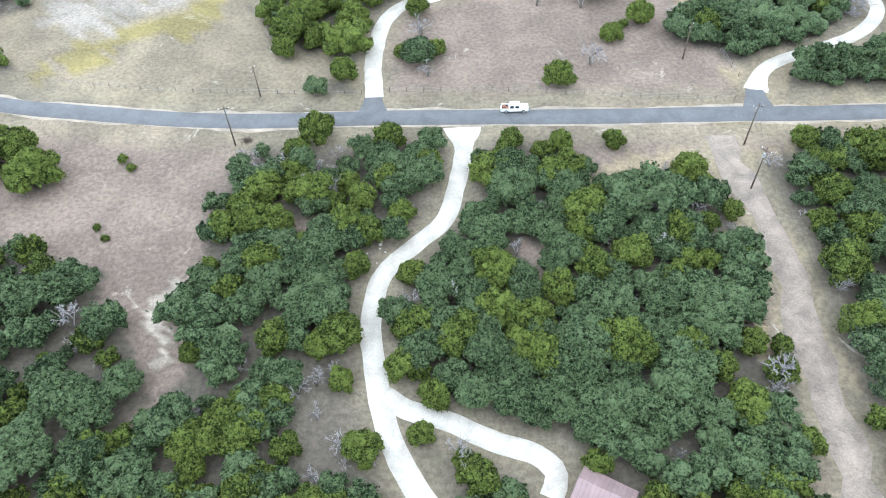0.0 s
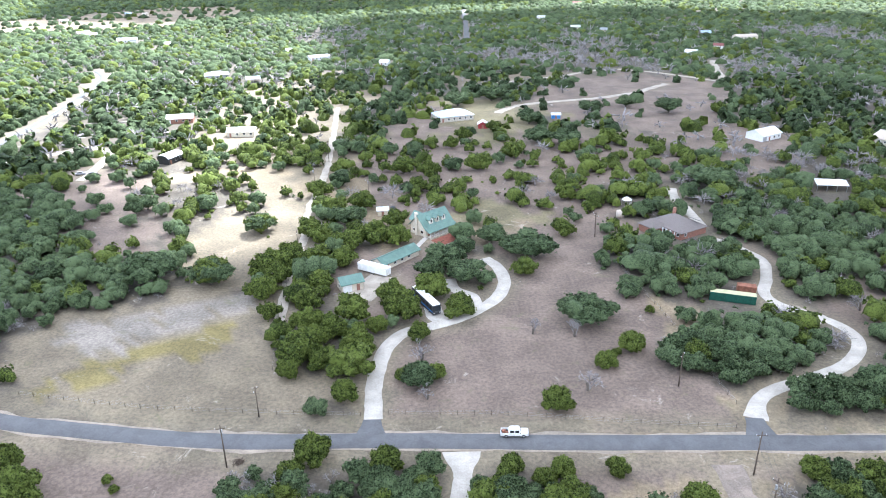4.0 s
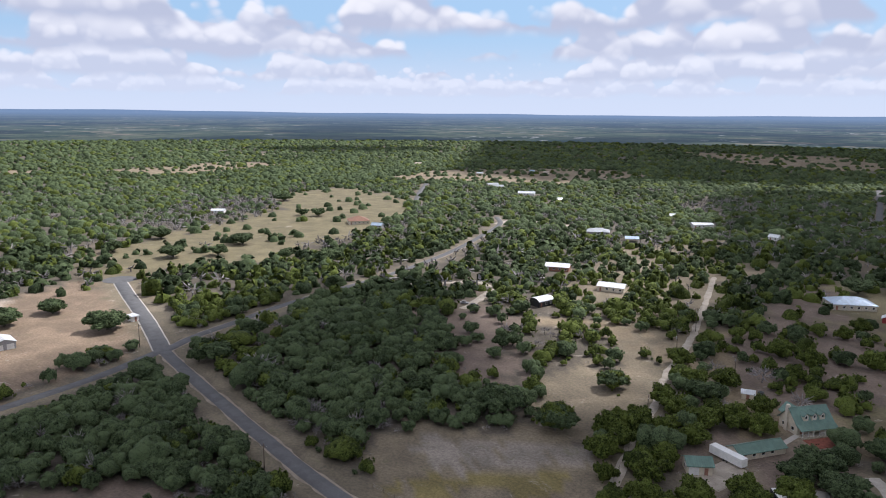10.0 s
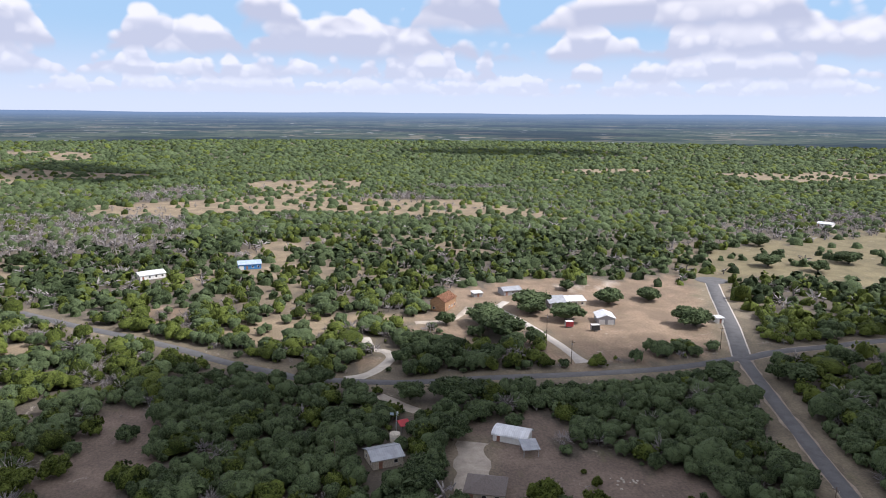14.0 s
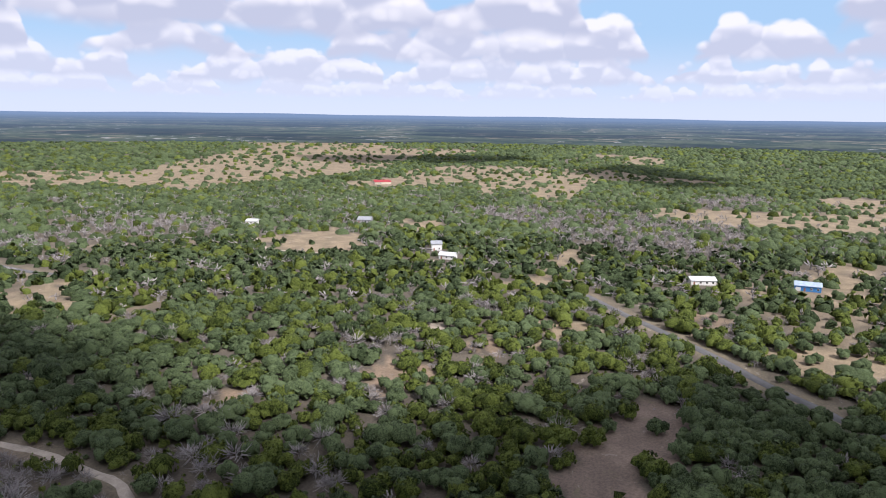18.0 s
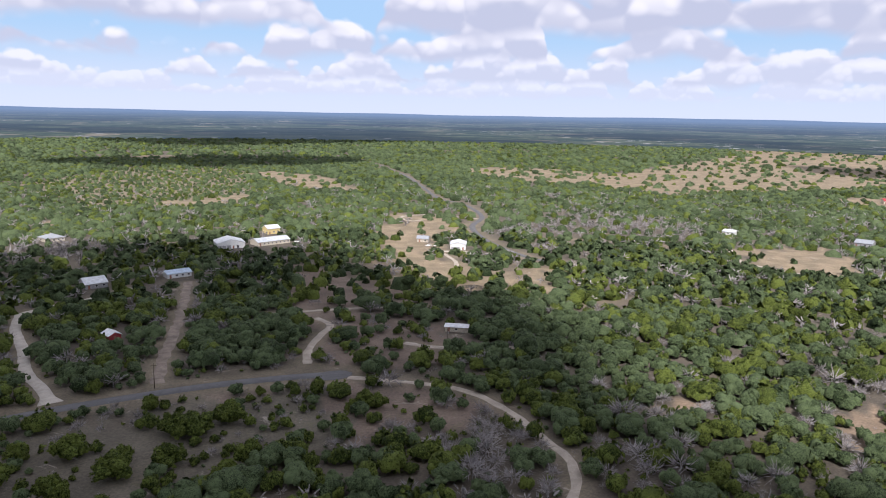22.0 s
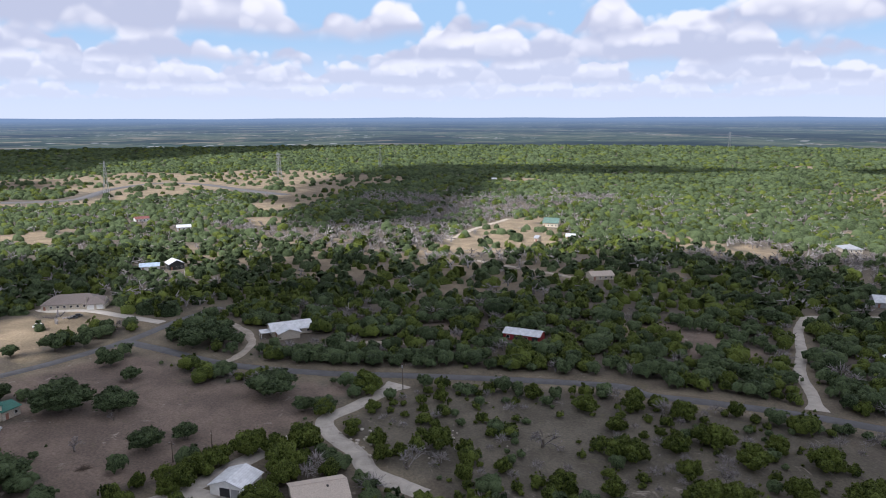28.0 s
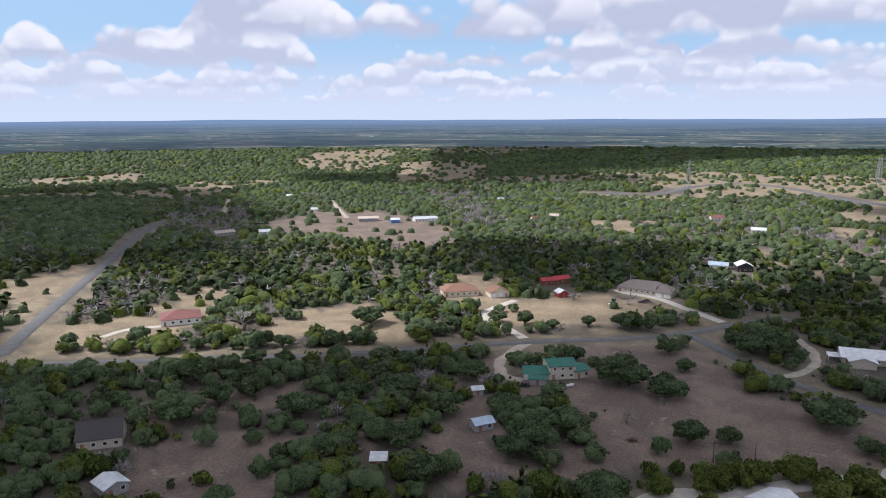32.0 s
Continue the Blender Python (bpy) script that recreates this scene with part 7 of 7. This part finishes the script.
gm = building("green_main", "gable", "stone", "green_roof", 5.4, 1.5, "two-storey pale stone house with dark green metal roof", windows=6, name="country_house")
for k in range(3):
    opening("window", gm, -3 + 3 * k, 3.6, 1.1, 1.1, "f", *PLACE["green_main"][3:5], M["white"])
building("green_wing", "gable", "stone", "green_roof", 3.2, 1.2, "low stone wing with dark green roof", windows=2)
building("green_garage", "gable", "grey", "green_roof", 2.8, 1.6, "grey garage with dark green metal roof", "garage", windows=1, garage=1)
building("green_lean", "shed", "grey", "green_roof", 2.2, 0.5, "lean-to with dark green roof", "shed", windows=0)
building("hut_a", "gable", "grey", "tin", 2.3, 0.8, "grey tin-roofed hut among oaks", "shed", windows=0)
building("hut_b", "gable", "grey", "blue_roof", 2.5, 1.0, "grey shed with bluish metal roof beneath oaks", "shed", windows=1)
building("hut_c", "shed", "rust", "tin", 2.3, 0.5, "small rusty shed with tin roof in the pen", "shed", windows=0)
building("red_roof_a", "gable", "rust", "red_roof", 3.0, 1.2, "shed with bright red metal roof", "shed", windows=1)
building("red_roof_b", "gable", "rust", "red_roof", 3.0, 1.4, "long shed with bright red metal roof", "shed", windows=1)
building("white_stall", "cross", "red", "white_roof", 2.8, 1.4, "small red barn with white roof", "barn", windows=1)
building("tile_house", "hip", "cream", "tile_roof", 3.2, 3.0, "cream house with orange clay tile roof", windows=6)
building("tile_garage", "cross", "cream", "tile_roof", 3.0, 2.4, "cream garage with clay tile roof", "garage", garage=2, windows=0)
building("red_tile_house", "hip", "white", "maroon_roof", 3.2, 2.6, "white house with dark red tile roof and lawn", windows=6)
building("dark_barn_house", "gable", "stone", "charcoal_roof", 3.4, 3.6, "pale house beneath a large dark shingle roof", windows=3, doors=1)
building("metal_hut", "cross", "grey", "tin", 2.8, 1.2, "tin-roofed workshop with a lean-to", "shed", windows=1)
building("field_house_a", "gable", "white", "tin", 3.0, 1.6, "white-roofed house above the brown field", windows=5)
building("field_house_b", "gable", "grey", "tan_roof", 3.0, 1.6, "grey house above the brown field", windows=4)
building("field_house_c", "gable", "blue", "white_roof", 3.2, 1.2, "small blue and white farm building", windows=1)
building("field_house_d", "gable", "white", "white_roof", 2.8, 1.4, "white cottage by the gravel lane", windows=2)
building("field_house_e", "gable", "grey", "tan_roof", 2.8, 1.6, "low grey house at the field's corner", windows=3)
looks = [("white", "white_roof"), ("cream", "tin"), ("stone", "grey_roof"), ("white", "tin"), ("cream", "tan_roof"), ("grey", "blue_roof"), ("white", "maroon_roof")]
for i, (hx_, hy_, hw) in enumerate(HAMLET):
    hw *= 0.78
    a, b = looks[i % 7]
    building("", "gable", a, b, 3.0, 1.7, {"white_roof": "far house with a white metal roof", "tin": "far house with a tin roof in the woods", "grey_roof": "far stone house with grey roof",
             "tan_roof": "far house with tan roof among trees", "blue_roof": "far grey house with bluish roof", "maroon_roof": "far white house with dark red roof"}[b],
             windows=3, size=(hx_, hy_, math.degrees(math.atan2(hy_, hx_)) - 90 + (i * 37) % 50 - 25, hw, min(12.0, max(5.0, hw * 0.6))))

# ---- vehicles ----


def coach():
    x, y, turn, w, d = PLACE["bus"]
    base = tagged(new("motor_coach"), "long dark blue motor coach with white roof", "coach")
    base.matrix_world = pose(x, y, 0, 0, 0, turn)
    L_ = w / 2
    part("body", merge(block(0, 0, 0.45, w, 2.5, 2.75, 0.985, 0.12)), M["dark"], base)
    part("roof", block(0, 0, 3.2, w - 0.2, 2.4, 0.18, 0.96, 0.2), M["white"], base, "white roof with air units")
    for k in (-0.3, 0.0, 0.28):
        part("air_unit", block(k * w, 0.0, 3.38, 1.1, 0.8, 0.25, 0.85), M["white"], base)
    part("hatch", block(0.12 * w, 0.4, 3.38, 0.5, 0.5, 0.08), M["grey"], base)
    part("windscreen", block(L_ - 0.02, 0, 1.5, 0.08, 2.2, 1.4), GLASS, base)
    for s in (-1, 1):
        part("stripe", block(0, s * 1.255, 1.0, w - 0.6, 0.02, 0.35), M["blue"], base)
        for k in range(6):
            part("window", block(-L_ + 1.6 + k * (w - 3.2) / 5, s * 1.255, 1.75, 1.5, 0.03, 0.9), GLASS, base)
        part("headlight", block(L_, s * 0.9, 0.8, 0.06, 0.35, 0.25), M["white"], base)
    for k in (-0.32, -0.24, 0.3):
        for s in (-1.1, 1.1):
            wheel(k * w, s, 0.5, 0.3, base)


def box_trailer(key, mat, label):
    x, y, turn, w, d = PLACE[key]
    base = tagged(new("trailer"), label, "trailer")
    base.matrix_world = pose(x, y, 0, 0, 0, turn)
    part("body", block(0, 0, 0.6, w, d, 2.3, 0.99, 0.08), M[mat], base)
    part("roof", block(0, 0, 2.9, w - 0.05, d - 0.05, 0.06, 0.97), M["white"], base)
    part("rear_door", block(-w / 2, 0, 0.65, 0.04, d - 0.3, 2.1), M["grey"], base)
    part("tongue", block(w / 2 + 0.6, 0, 0.5, 1.2, 0.12, 0.12), M["steel"], base)
    for k in (-0.5, 0.5):
        for s in (-1, 1):
            wheel(k, s * d / 2 * 0.95, 0.36, 0.22, base)


def ship_box(key, mat, top, label):
    x, y, turn, w, d = PLACE[key]
    base = tagged(new("shipping_container"), label, "container")
    base.matrix_world = pose(x, y, 0, 0, 0, turn)
    part("body", block(0, 0, 0.1, w, d, 2.5), M[mat], base)
    part("roof", block(0, 0, 2.6, w, d, 0.05), M[top], base)
    for i in range(int(w / 0.6)):
        for s in (-1, 1):
            part("rib", block(-w / 2 + 0.4 + i * 0.6, s * (d / 2 + 0.02), 0.25, 0.28, 0.05, 2.2), M[mat], base)
    for a in (-1, 1):
        for b in (-1, 1):
            part("corner_post", block(a * (w / 2 - 0.05), b * (d / 2 - 0.03), 0.0, 0.14, 0.12, 2.62), M[mat], base)
    part("door_bar", merge(*[block(w / 2 + 0.03, k * 0.5, 0.3, 0.05, 0.05, 2.2) for k in (-1.5, -0.5, 0.5, 1.5)]), M["steel"], base)


def pickup(x, y, turn, mat="white", label="white crew-cab pickup truck parked on the road edge"):
    base = tagged(new("pickup_truck"), label, "truck")
    base.matrix_world = pose(x, y, 0.1, 0, 0, turn)
    part("body", merge(block(1.9, 0, 0.55, 1.9, 1.9, 0.62, 0.97, 0.15), block(0.2, 0, 0.55, 2.0, 1.95, 0.62, 1.0, 0.05), block(0, 0, 0.42, 5.6, 1.8, 0.16)), M[mat], base)
    cab = part("cab", block(0.0, 0, 1.15, 2.5, 1.8, 0.72, 0.80, 0.12), M[mat], base)
    part("windscreen", slab([(1.30, -0.72, 1.25), (1.30, 0.72, 1.25), (1.06, 0.62, 1.83), (1.06, -0.62, 1.83)], 0.04), GLASS, cab)
    for s in (-1, 1):
        for k in (-0.55, 0.5):
            part("side_window", slab([(k - 0.43, s * 0.895, 1.24), (k + 0.43, s * 0.895, 1.24), (k + 0.36, s * 0.775, 1.74), (k - 0.36, s * 0.775, 1.74)], 0.03), GLASS, cab)
        part("bed_side", block(-1.85, s * 0.92, 0.55, 1.9, 0.1, 0.62), M[mat], base)
        part("headlight", block(2.86, s * 0.7, 0.85, 0.05, 0.35, 0.2), M["steel"], base)
        part("tail_light", block(-2.82, s * 0.85, 0.85, 0.05, 0.15, 0.3), M["red"], base)
        part("mirror", block(1.1, s * 1.05, 1.2, 0.12, 0.2, 0.2), M["dark"], base)
        wheel(1.85, s * 0.85, 0.4, 0.26, base)
        wheel(-1.75, s * 0.85, 0.4, 0.26, base)
    part("tailgate", block(-2.78, 0, 0.55, 0.08, 1.8, 0.6), M[mat], base)
    part("bed_floor", block(-1.85, 0, 0.6, 1.9, 1.75, 0.05), M["dark"], base)
    part("load", merge(block(-2.2, 0.3, 0.65, 0.8, 0.7, 0.4, 0.9), block(-1.5, -0.3, 0.65, 0.7, 0.6, 0.5, 0.9)), M["rust"], base, "dark red load in the bed")
    part("bumper", merge(block(2.9, 0, 0.45, 0.12, 1.8, 0.2), block(-2.9, 0, 0.45, 0.12, 1.8, 0.2)), M["steel"], base)


def car(x, y, turn, mat, label, van=False):
    base = tagged(new("van" if van else "car"), label, "van" if van else "car")
    base.matrix_world = pose(x, y, float(rise(math.hypot(x, y))) + 0.05, 0, 0, turn)
    hgt = 1.1 if van else 0.6
    part("body", block(0, 0, 0.35, 4.6, 1.8, 0.55, 0.97, 0.2), M[mat], base)
    cab = part("cabin", block(-0.3, 0, 0.9, 3.4 if van else 2.5, 1.65, hgt, 0.82, 0.15), M[mat], base)
    for s in (-1, 1):
        part("side_window", block(-0.3, s * 0.78, 1.0, 1.9, 0.04, 0.38), GLASS, cab)
        for k in (-1.4, 1.45):
            wheel(k, s * 0.82, 0.33, 0.2, base)
    part("windscreen", block(1.15 if van else 0.85, 0, 0.98, 0.1, 1.3, 0.4), GLASS, cab)


coach()
box_trailer("trailer", "white", "white box trailer parked beside the farm garage")
box_trailer("red_cart", "red", "small red trailer in the bare lot")
box_trailer("dark_cart", "dark", "small dark trailer in the bare lot")
ship_box("green_box", "greenp", "straw", "dark green shipping container beside the drive")
ship_box("rust_box", "rust", "rust", "rust-red shipping container under an oak")
pickup(12.4, 120.0, -1.0)
car(341.0, -136.0, 40, "white", "white van parked beside the brown house", True)
car(345.0, -156.0, 60, "dark", "dark car before the garage doors")
car(343.5, -153.0, 60, "dark", "dark car before the garage doors")
car(-131.0, 304.0, 30, "dark", "dark car beside the tin-roofed barn")
car(-168.0, 306.0, 20, "grey", "grey flatbed parked in the clearing")
car(-162.0, 304.5, 35, "dark", "dark car parked in the clearing")
car(-182.0, -478.0, 10, "white", "white car parked near the workshop")
car(-187.5, -476.0, 10, "white", "white car parked near the workshop")
car(237.0, -62.0, 70, "dark", "dark car beside the green-roofed garage")
car(-94.0, -520.0, 10, "white", "white car in the ranch yard")

# ---- poles, wires, fences and small things ----


def utility_pole(x, y, h):
    base = tagged(new("utility_pole"), "brown wooden utility pole with a crossarm", "pole", "utility poles")
    base.matrix_world = pose(x, y, 0, 0, 0, (x * 7 + y * 3) % 180)
    part("shaft", tube((0, 0, -0.5), (0.05, 0, h), 0.17, 0.10), M["pole"], base, smooth=True)
    part("crossarm", block(0, 0, h - 0.9, 2.2, 0.1, 0.12), M["pole"], base)
    for k in (-0.95, 0.0, 0.95):
        part("insulator", tube((k, 0, h - 0.78), (k, 0, h - 0.55), 0.06, 0.04, 6), M["white"], base)
    if h > 9.5:
        part("transformer", tube((0.05, 0.32, h - 2.2), (0.05, 0.32, h - 1.3), 0.22, 0.22, 10), M["steel"], base, "grey transformer can")


for px_, py_, ph in POLES:
    utility_pole(px_, py_, max(6.0, ph))


def cable(name, a, b, sag, r=0.022):
    pts = [Vector(a).lerp(Vector(b), i / 14) - Vector((0, 0, 4 * sag * (i / 14) * (1 - i / 14))) for i in range(15)]
    shape = merge(*[tube(p, q, r, r, 4) for p, q in zip(pts, pts[1:])])
    return new(name, solid(*shape, M["dark"]))


line = [(57.2, 107.7, 10.0), (55.1, 95.3, 10.0), (57.0, 20.0, 9.8)]
for k in (-0.9, 0.0, 0.9):
    for p, q in zip(line, line[1:]):
        tagged(cable("power_line", (p[0] + k, p[1], p[2] - 0.6), (q[0] + k, q[1], q[2] - 0.6), 0.5), "sagging black overhead power line", "cable", "overhead power lines")
utility_pole(57.0, 20.0, 10.2)


def fence(pts, gap=3.6, h=1.25):
    base = tagged(new("wire_fence"), "wire fence on rough cedar posts along the pasture", "fence", "pasture fences")
    ln = spline(pts, gap)
    post = solid(*tube((0, 0, -0.3), (0, 0, h), 0.06, 0.05, 6), M["pole"])
    for p in ln:
        o = new("post", post)
        o.parent = base
        o.matrix_world = pose(p[0], p[1], 0)
    for z in (0.4, 0.8, 1.15):
        n = len(ln)
        v = [(p[0], p[1], z + k) for p in ln for k in (0, 0.025)]
        part("wire", (v, [(2 * i, 2 * i + 2, 2 * i + 3, 2 * i + 1) for i in range(n - 1)]), M["steel"], base)


fence(FENCE_A)
fence(FENCE_B)
fence(FENCE_C)
fence(FENCE_D)


def mast(x, y, h):
    """A guyed radio mast with red and white sections."""
    base = tagged(new("radio_mast"), "tall thin guyed radio mast painted red and white", "mast")
    base.matrix_world = pose(x, y, float(rise(math.hypot(x, y))))
    n = 7
    for i in range(n):
        part("section", merge(*[tube((0.8 * math.cos(a), 0.8 * math.sin(a), i * h / n), (0.8 * math.cos(a), 0.8 * math.sin(a), (i + 1) * h / n), 0.22, 0.22, 4) for a in (0, 2.09, 4.19)],
             *[block(0, 0, i * h / n + j * h / n / 6, 1.3, 1.3, 0.3) for j in range(6)]), M["red" if i % 2 else "white"], base)
    for a in (0.5, 2.6, 4.7):
        part("guy", tube((0, 0, h * 0.8), (60 * math.cos(a), 60 * math.sin(a), 0), 0.05, 0.05, 3), M["steel"], base)
    part("platform", block(0, 0, h * 0.72, 4.0, 4.0, 2.0), M["dark"], base)


def pylon(x, y, h):
    base = tagged(new("lattice_tower"), "grey steel lattice tower standing over the woods", "tower", "lattice towers")
    base.matrix_world = pose(x, y, float(rise(math.hypot(x, y))), 0, 0, (x + y) % 90)
    for a in (-1, 1):
        for b in (-1, 1):
            part("leg", tube((a * h * 0.07, b * h * 0.07, 0), (a * 0.5, b * 0.5, h), 0.28, 0.16, 4), M["steel"], base)
    sh = []
    for i in range(9):
        z0, z1 = i * h / 9, (i + 1) * h / 9
        r0, r1 = h * 0.07 * (1 - i / 9) + 0.5 * i / 9, h * 0.07 * (1 - (i + 1) / 9) + 0.5 * (i + 1) / 9
        for s in (-1, 1):
            sh += [tube((-r0, s * r0, z0), (r1, s * r1, z1), 0.12, 0.12, 3), tube((s * r0, -r0, z0), (s * r1, r1, z1), 0.12, 0.12, 3)]
    part("bracing", merge(*sh), M["steel"], base)
    for q in (0.7, 0.82, 0.94):
        part("arm", merge(tube((-h * 0.16, 0, h * q), (h * 0.16, 0, h * q), 0.16, 0.16, 4)), M["steel"], base)


mast(*TOWERS[0])
for tx, ty, thh in TOWERS[1:]:
    pylon(tx, ty, thh)


def tank(x, y, r, h, mat, label):
    base = tagged(new("water_tank"), label, "tank")
    base.matrix_world = pose(x, y, 0)
    part("shell", tube((0, 0, -0.1), (0, 0, h), r, r, 20), M[mat], base, smooth=True)
    part("lid", tube((0, 0, h), (0, 0, h + r * 0.35), r * 1.04, 0.15, 20), M[mat], base)
    part("hoop", merge(*[tube((0, 0, h * q), (0, 0, h * q + 0.06), r * 1.02, r * 1.02, 20) for q in (0.25, 0.5, 0.75)]), M["steel"], base)


tank(-22.6, 252.5, 1.0, 2.6, "dark", "black water tank beside the pump shed")
tank(62.0, 246.0, 1.4, 2.2, "tan_roof", "round tan water tank with a domed lid")
tank(-189.5, 30.0, 1.5, 4.0, "stone", "stone cistern below the windmill")


def windmill(x, y):
    base = tagged(new("wind_pump"), "small wind pump on a steel mast by the cistern", "windmill")
    base.matrix_world = pose(x, y, 0, 0, 0, 60)
    part("mast", tube((0, 0, -0.2), (0, 0, 8.6), 0.14, 0.08), M["steel"], base)
    part("tail", block(-1.4, 0, 8.3, 1.2, 0.04, 0.8), M["blue_roof"], base)
    for i in range(12):
        a = i * math.pi / 6
        part("blade", slab([(0.25, 0.2 * math.cos(a), 8.6 + 0.2 * math.sin(a)), (0.35, 1.1 * math.cos(a - 0.1), 8.6 + 1.1 * math.sin(a - 0.1)), (0.2, 1.1 * math.cos(a + 0.1), 8.6 + 1.1 * math.sin(a + 0.1))], 0.02), M["tin"], base)


windmill(-191.8, 30.8)


def propane(x, y, turn):
    base = tagged(new("propane_tank"), "white propane tank lying on short legs", "tank")
    base.matrix_world = pose(x, y, 0, 0, 0, turn)
    part("shell", merge(tube((-1.3, 0, 0.8), (1.3, 0, 0.8), 0.5, 0.5, 14), tube((1.3, 0, 0.8), (1.6, 0, 0.8), 0.5, 0.2, 14), tube((-1.3, 0, 0.8), (-1.6, 0, 0.8), 0.5, 0.2, 14)), M["white"], base, smooth=True)
    for k in (-0.8, 0.8):
        part("leg", block(k, 0, -0.1, 0.2, 0.7, 0.5), M["grey"], base)
    part("dome", tube((0, 0, 1.25), (0, 0, 1.45), 0.2, 0.15, 8), M["white"], base)


propane(234.0, -78.5, -70)


def rock(x, y, s):
    v, f = ICO1
    v = v * (1 + RNG.uniform(-0.2, 0.2, (len(v), 1))) * (s, s * 0.8, s * 0.5)
    o = new("rock", mesh_from("rock", v + (0, 0, s * 0.25), f, M["rock"]))
    o.matrix_world = pose(x, y, 0, 0, 0, RNG.uniform(0, 360))
    return tagged(o, "weathered pale limestone rock on bare soil", "rock", "limestone rocks")


def heap(x, y, n, spread, lo, hi):
    for _ in range(n):
        rock(x + RNG.normal(0, spread), y + RNG.normal(0, spread), RNG.uniform(lo, hi))


heap(139.0, -142.0, 22, 5.0, 0.25, 0.8)
heap(160.0, -92.0, 12, 1.2, 0.25, 0.6)
heap(118.0, -160.0, 14, 7.0, 0.25, 0.6)
heap(-157.0, 87.0, 14, 2.2, 0.2, 0.5)
heap(24.0, 55.0, 8, 0.8, 0.4, 0.8)
heap(-14.0, 83.0, 16, 2.4, 0.15, 0.4)
heap(17.0, 95.0, 12, 2.5, 0.15, 0.35)
def brush(x, y, r):
    v, f = join([stick(RNG.normal(0, r * 0.4, 3) * (1, 1, 0.1), RNG.normal(0, r * 0.5, 3) * (1, 1, 0.3) + (0, 0, 0.5), 0.05, 0.02, 3) for _ in range(70)])
    o = new("brush_pile", mesh_from("brush_pile", np.abs(v) * (0, 0, 1) + v * (1, 1, 0), f, M["pole"]))
    o.matrix_world = pose(x, y, 0)
    tagged(o, "heap of cut grey branches on bare soil", "brush pile")


brush(189.0, -83.0, 2.4)
brush(153.5, -86.5, 1.8)
brush(168.0, 53.0, 2.2)
brush(47.0, 66.0, 2.6)
brush(50.0, 58.0, 2.2)
brush(-43.0, 120.0 - 8, 1.4)


def corral(x, y, r):
    base = tagged(new("corral"), "round black steel-panel corral in the clearing", "corral")
    base.matrix_world = pose(x, y, 0)
    n = 16
    for i in range(n):
        a, b = i * 6.2832 / n, (i + 1) * 6.2832 / n
        p, q = (r * math.cos(a), r * math.sin(a)), (r * math.cos(b), r * math.sin(b))
        part("post", block(p[0], p[1], -0.2, 0.2, 0.2, 2.2), M["dark"], base)
        part("panel", merge(*[tube((*p, z), (*q, z), 0.14, 0.14, 4) for z in (0.5, 1.0, 1.5, 1.9)]), M["dark"], base)


corral(*CORRAL)

# the mouth of each drive and the turning circle are paved wider
for key, (ax, ay), (sx, sy), kind, say in APRONS:
    n, up_ = 28, 0.07 if kind == "caliche" else 0.135
    v = [(ax, ay, up_ + 0.005)] + [(ax + sx * math.cos(i * 6.2832 / n) * (1 + 0.05 * math.sin(i * 2.3)), ay + sy * math.sin(i * 6.2832 / n), up_) for i in range(n)]
    v += [(ax + (sx + 0.2) * math.cos(i * 6.2832 / n), ay + (sy + 0.2) * math.sin(i * 6.2832 / n), -0.1) for i in range(n)]
    f = [(0, 1 + i, 1 + (i + 1) % n) for i in range(n)] + [(1 + i, 1 + n + i, 1 + n + (i + 1) % n, 1 + (i + 1) % n) for i in range(n)]
    o = new(key, solid(v, f, ROAD_MAT[kind]))
    tagged(o, say, "pavement", kind="structure")
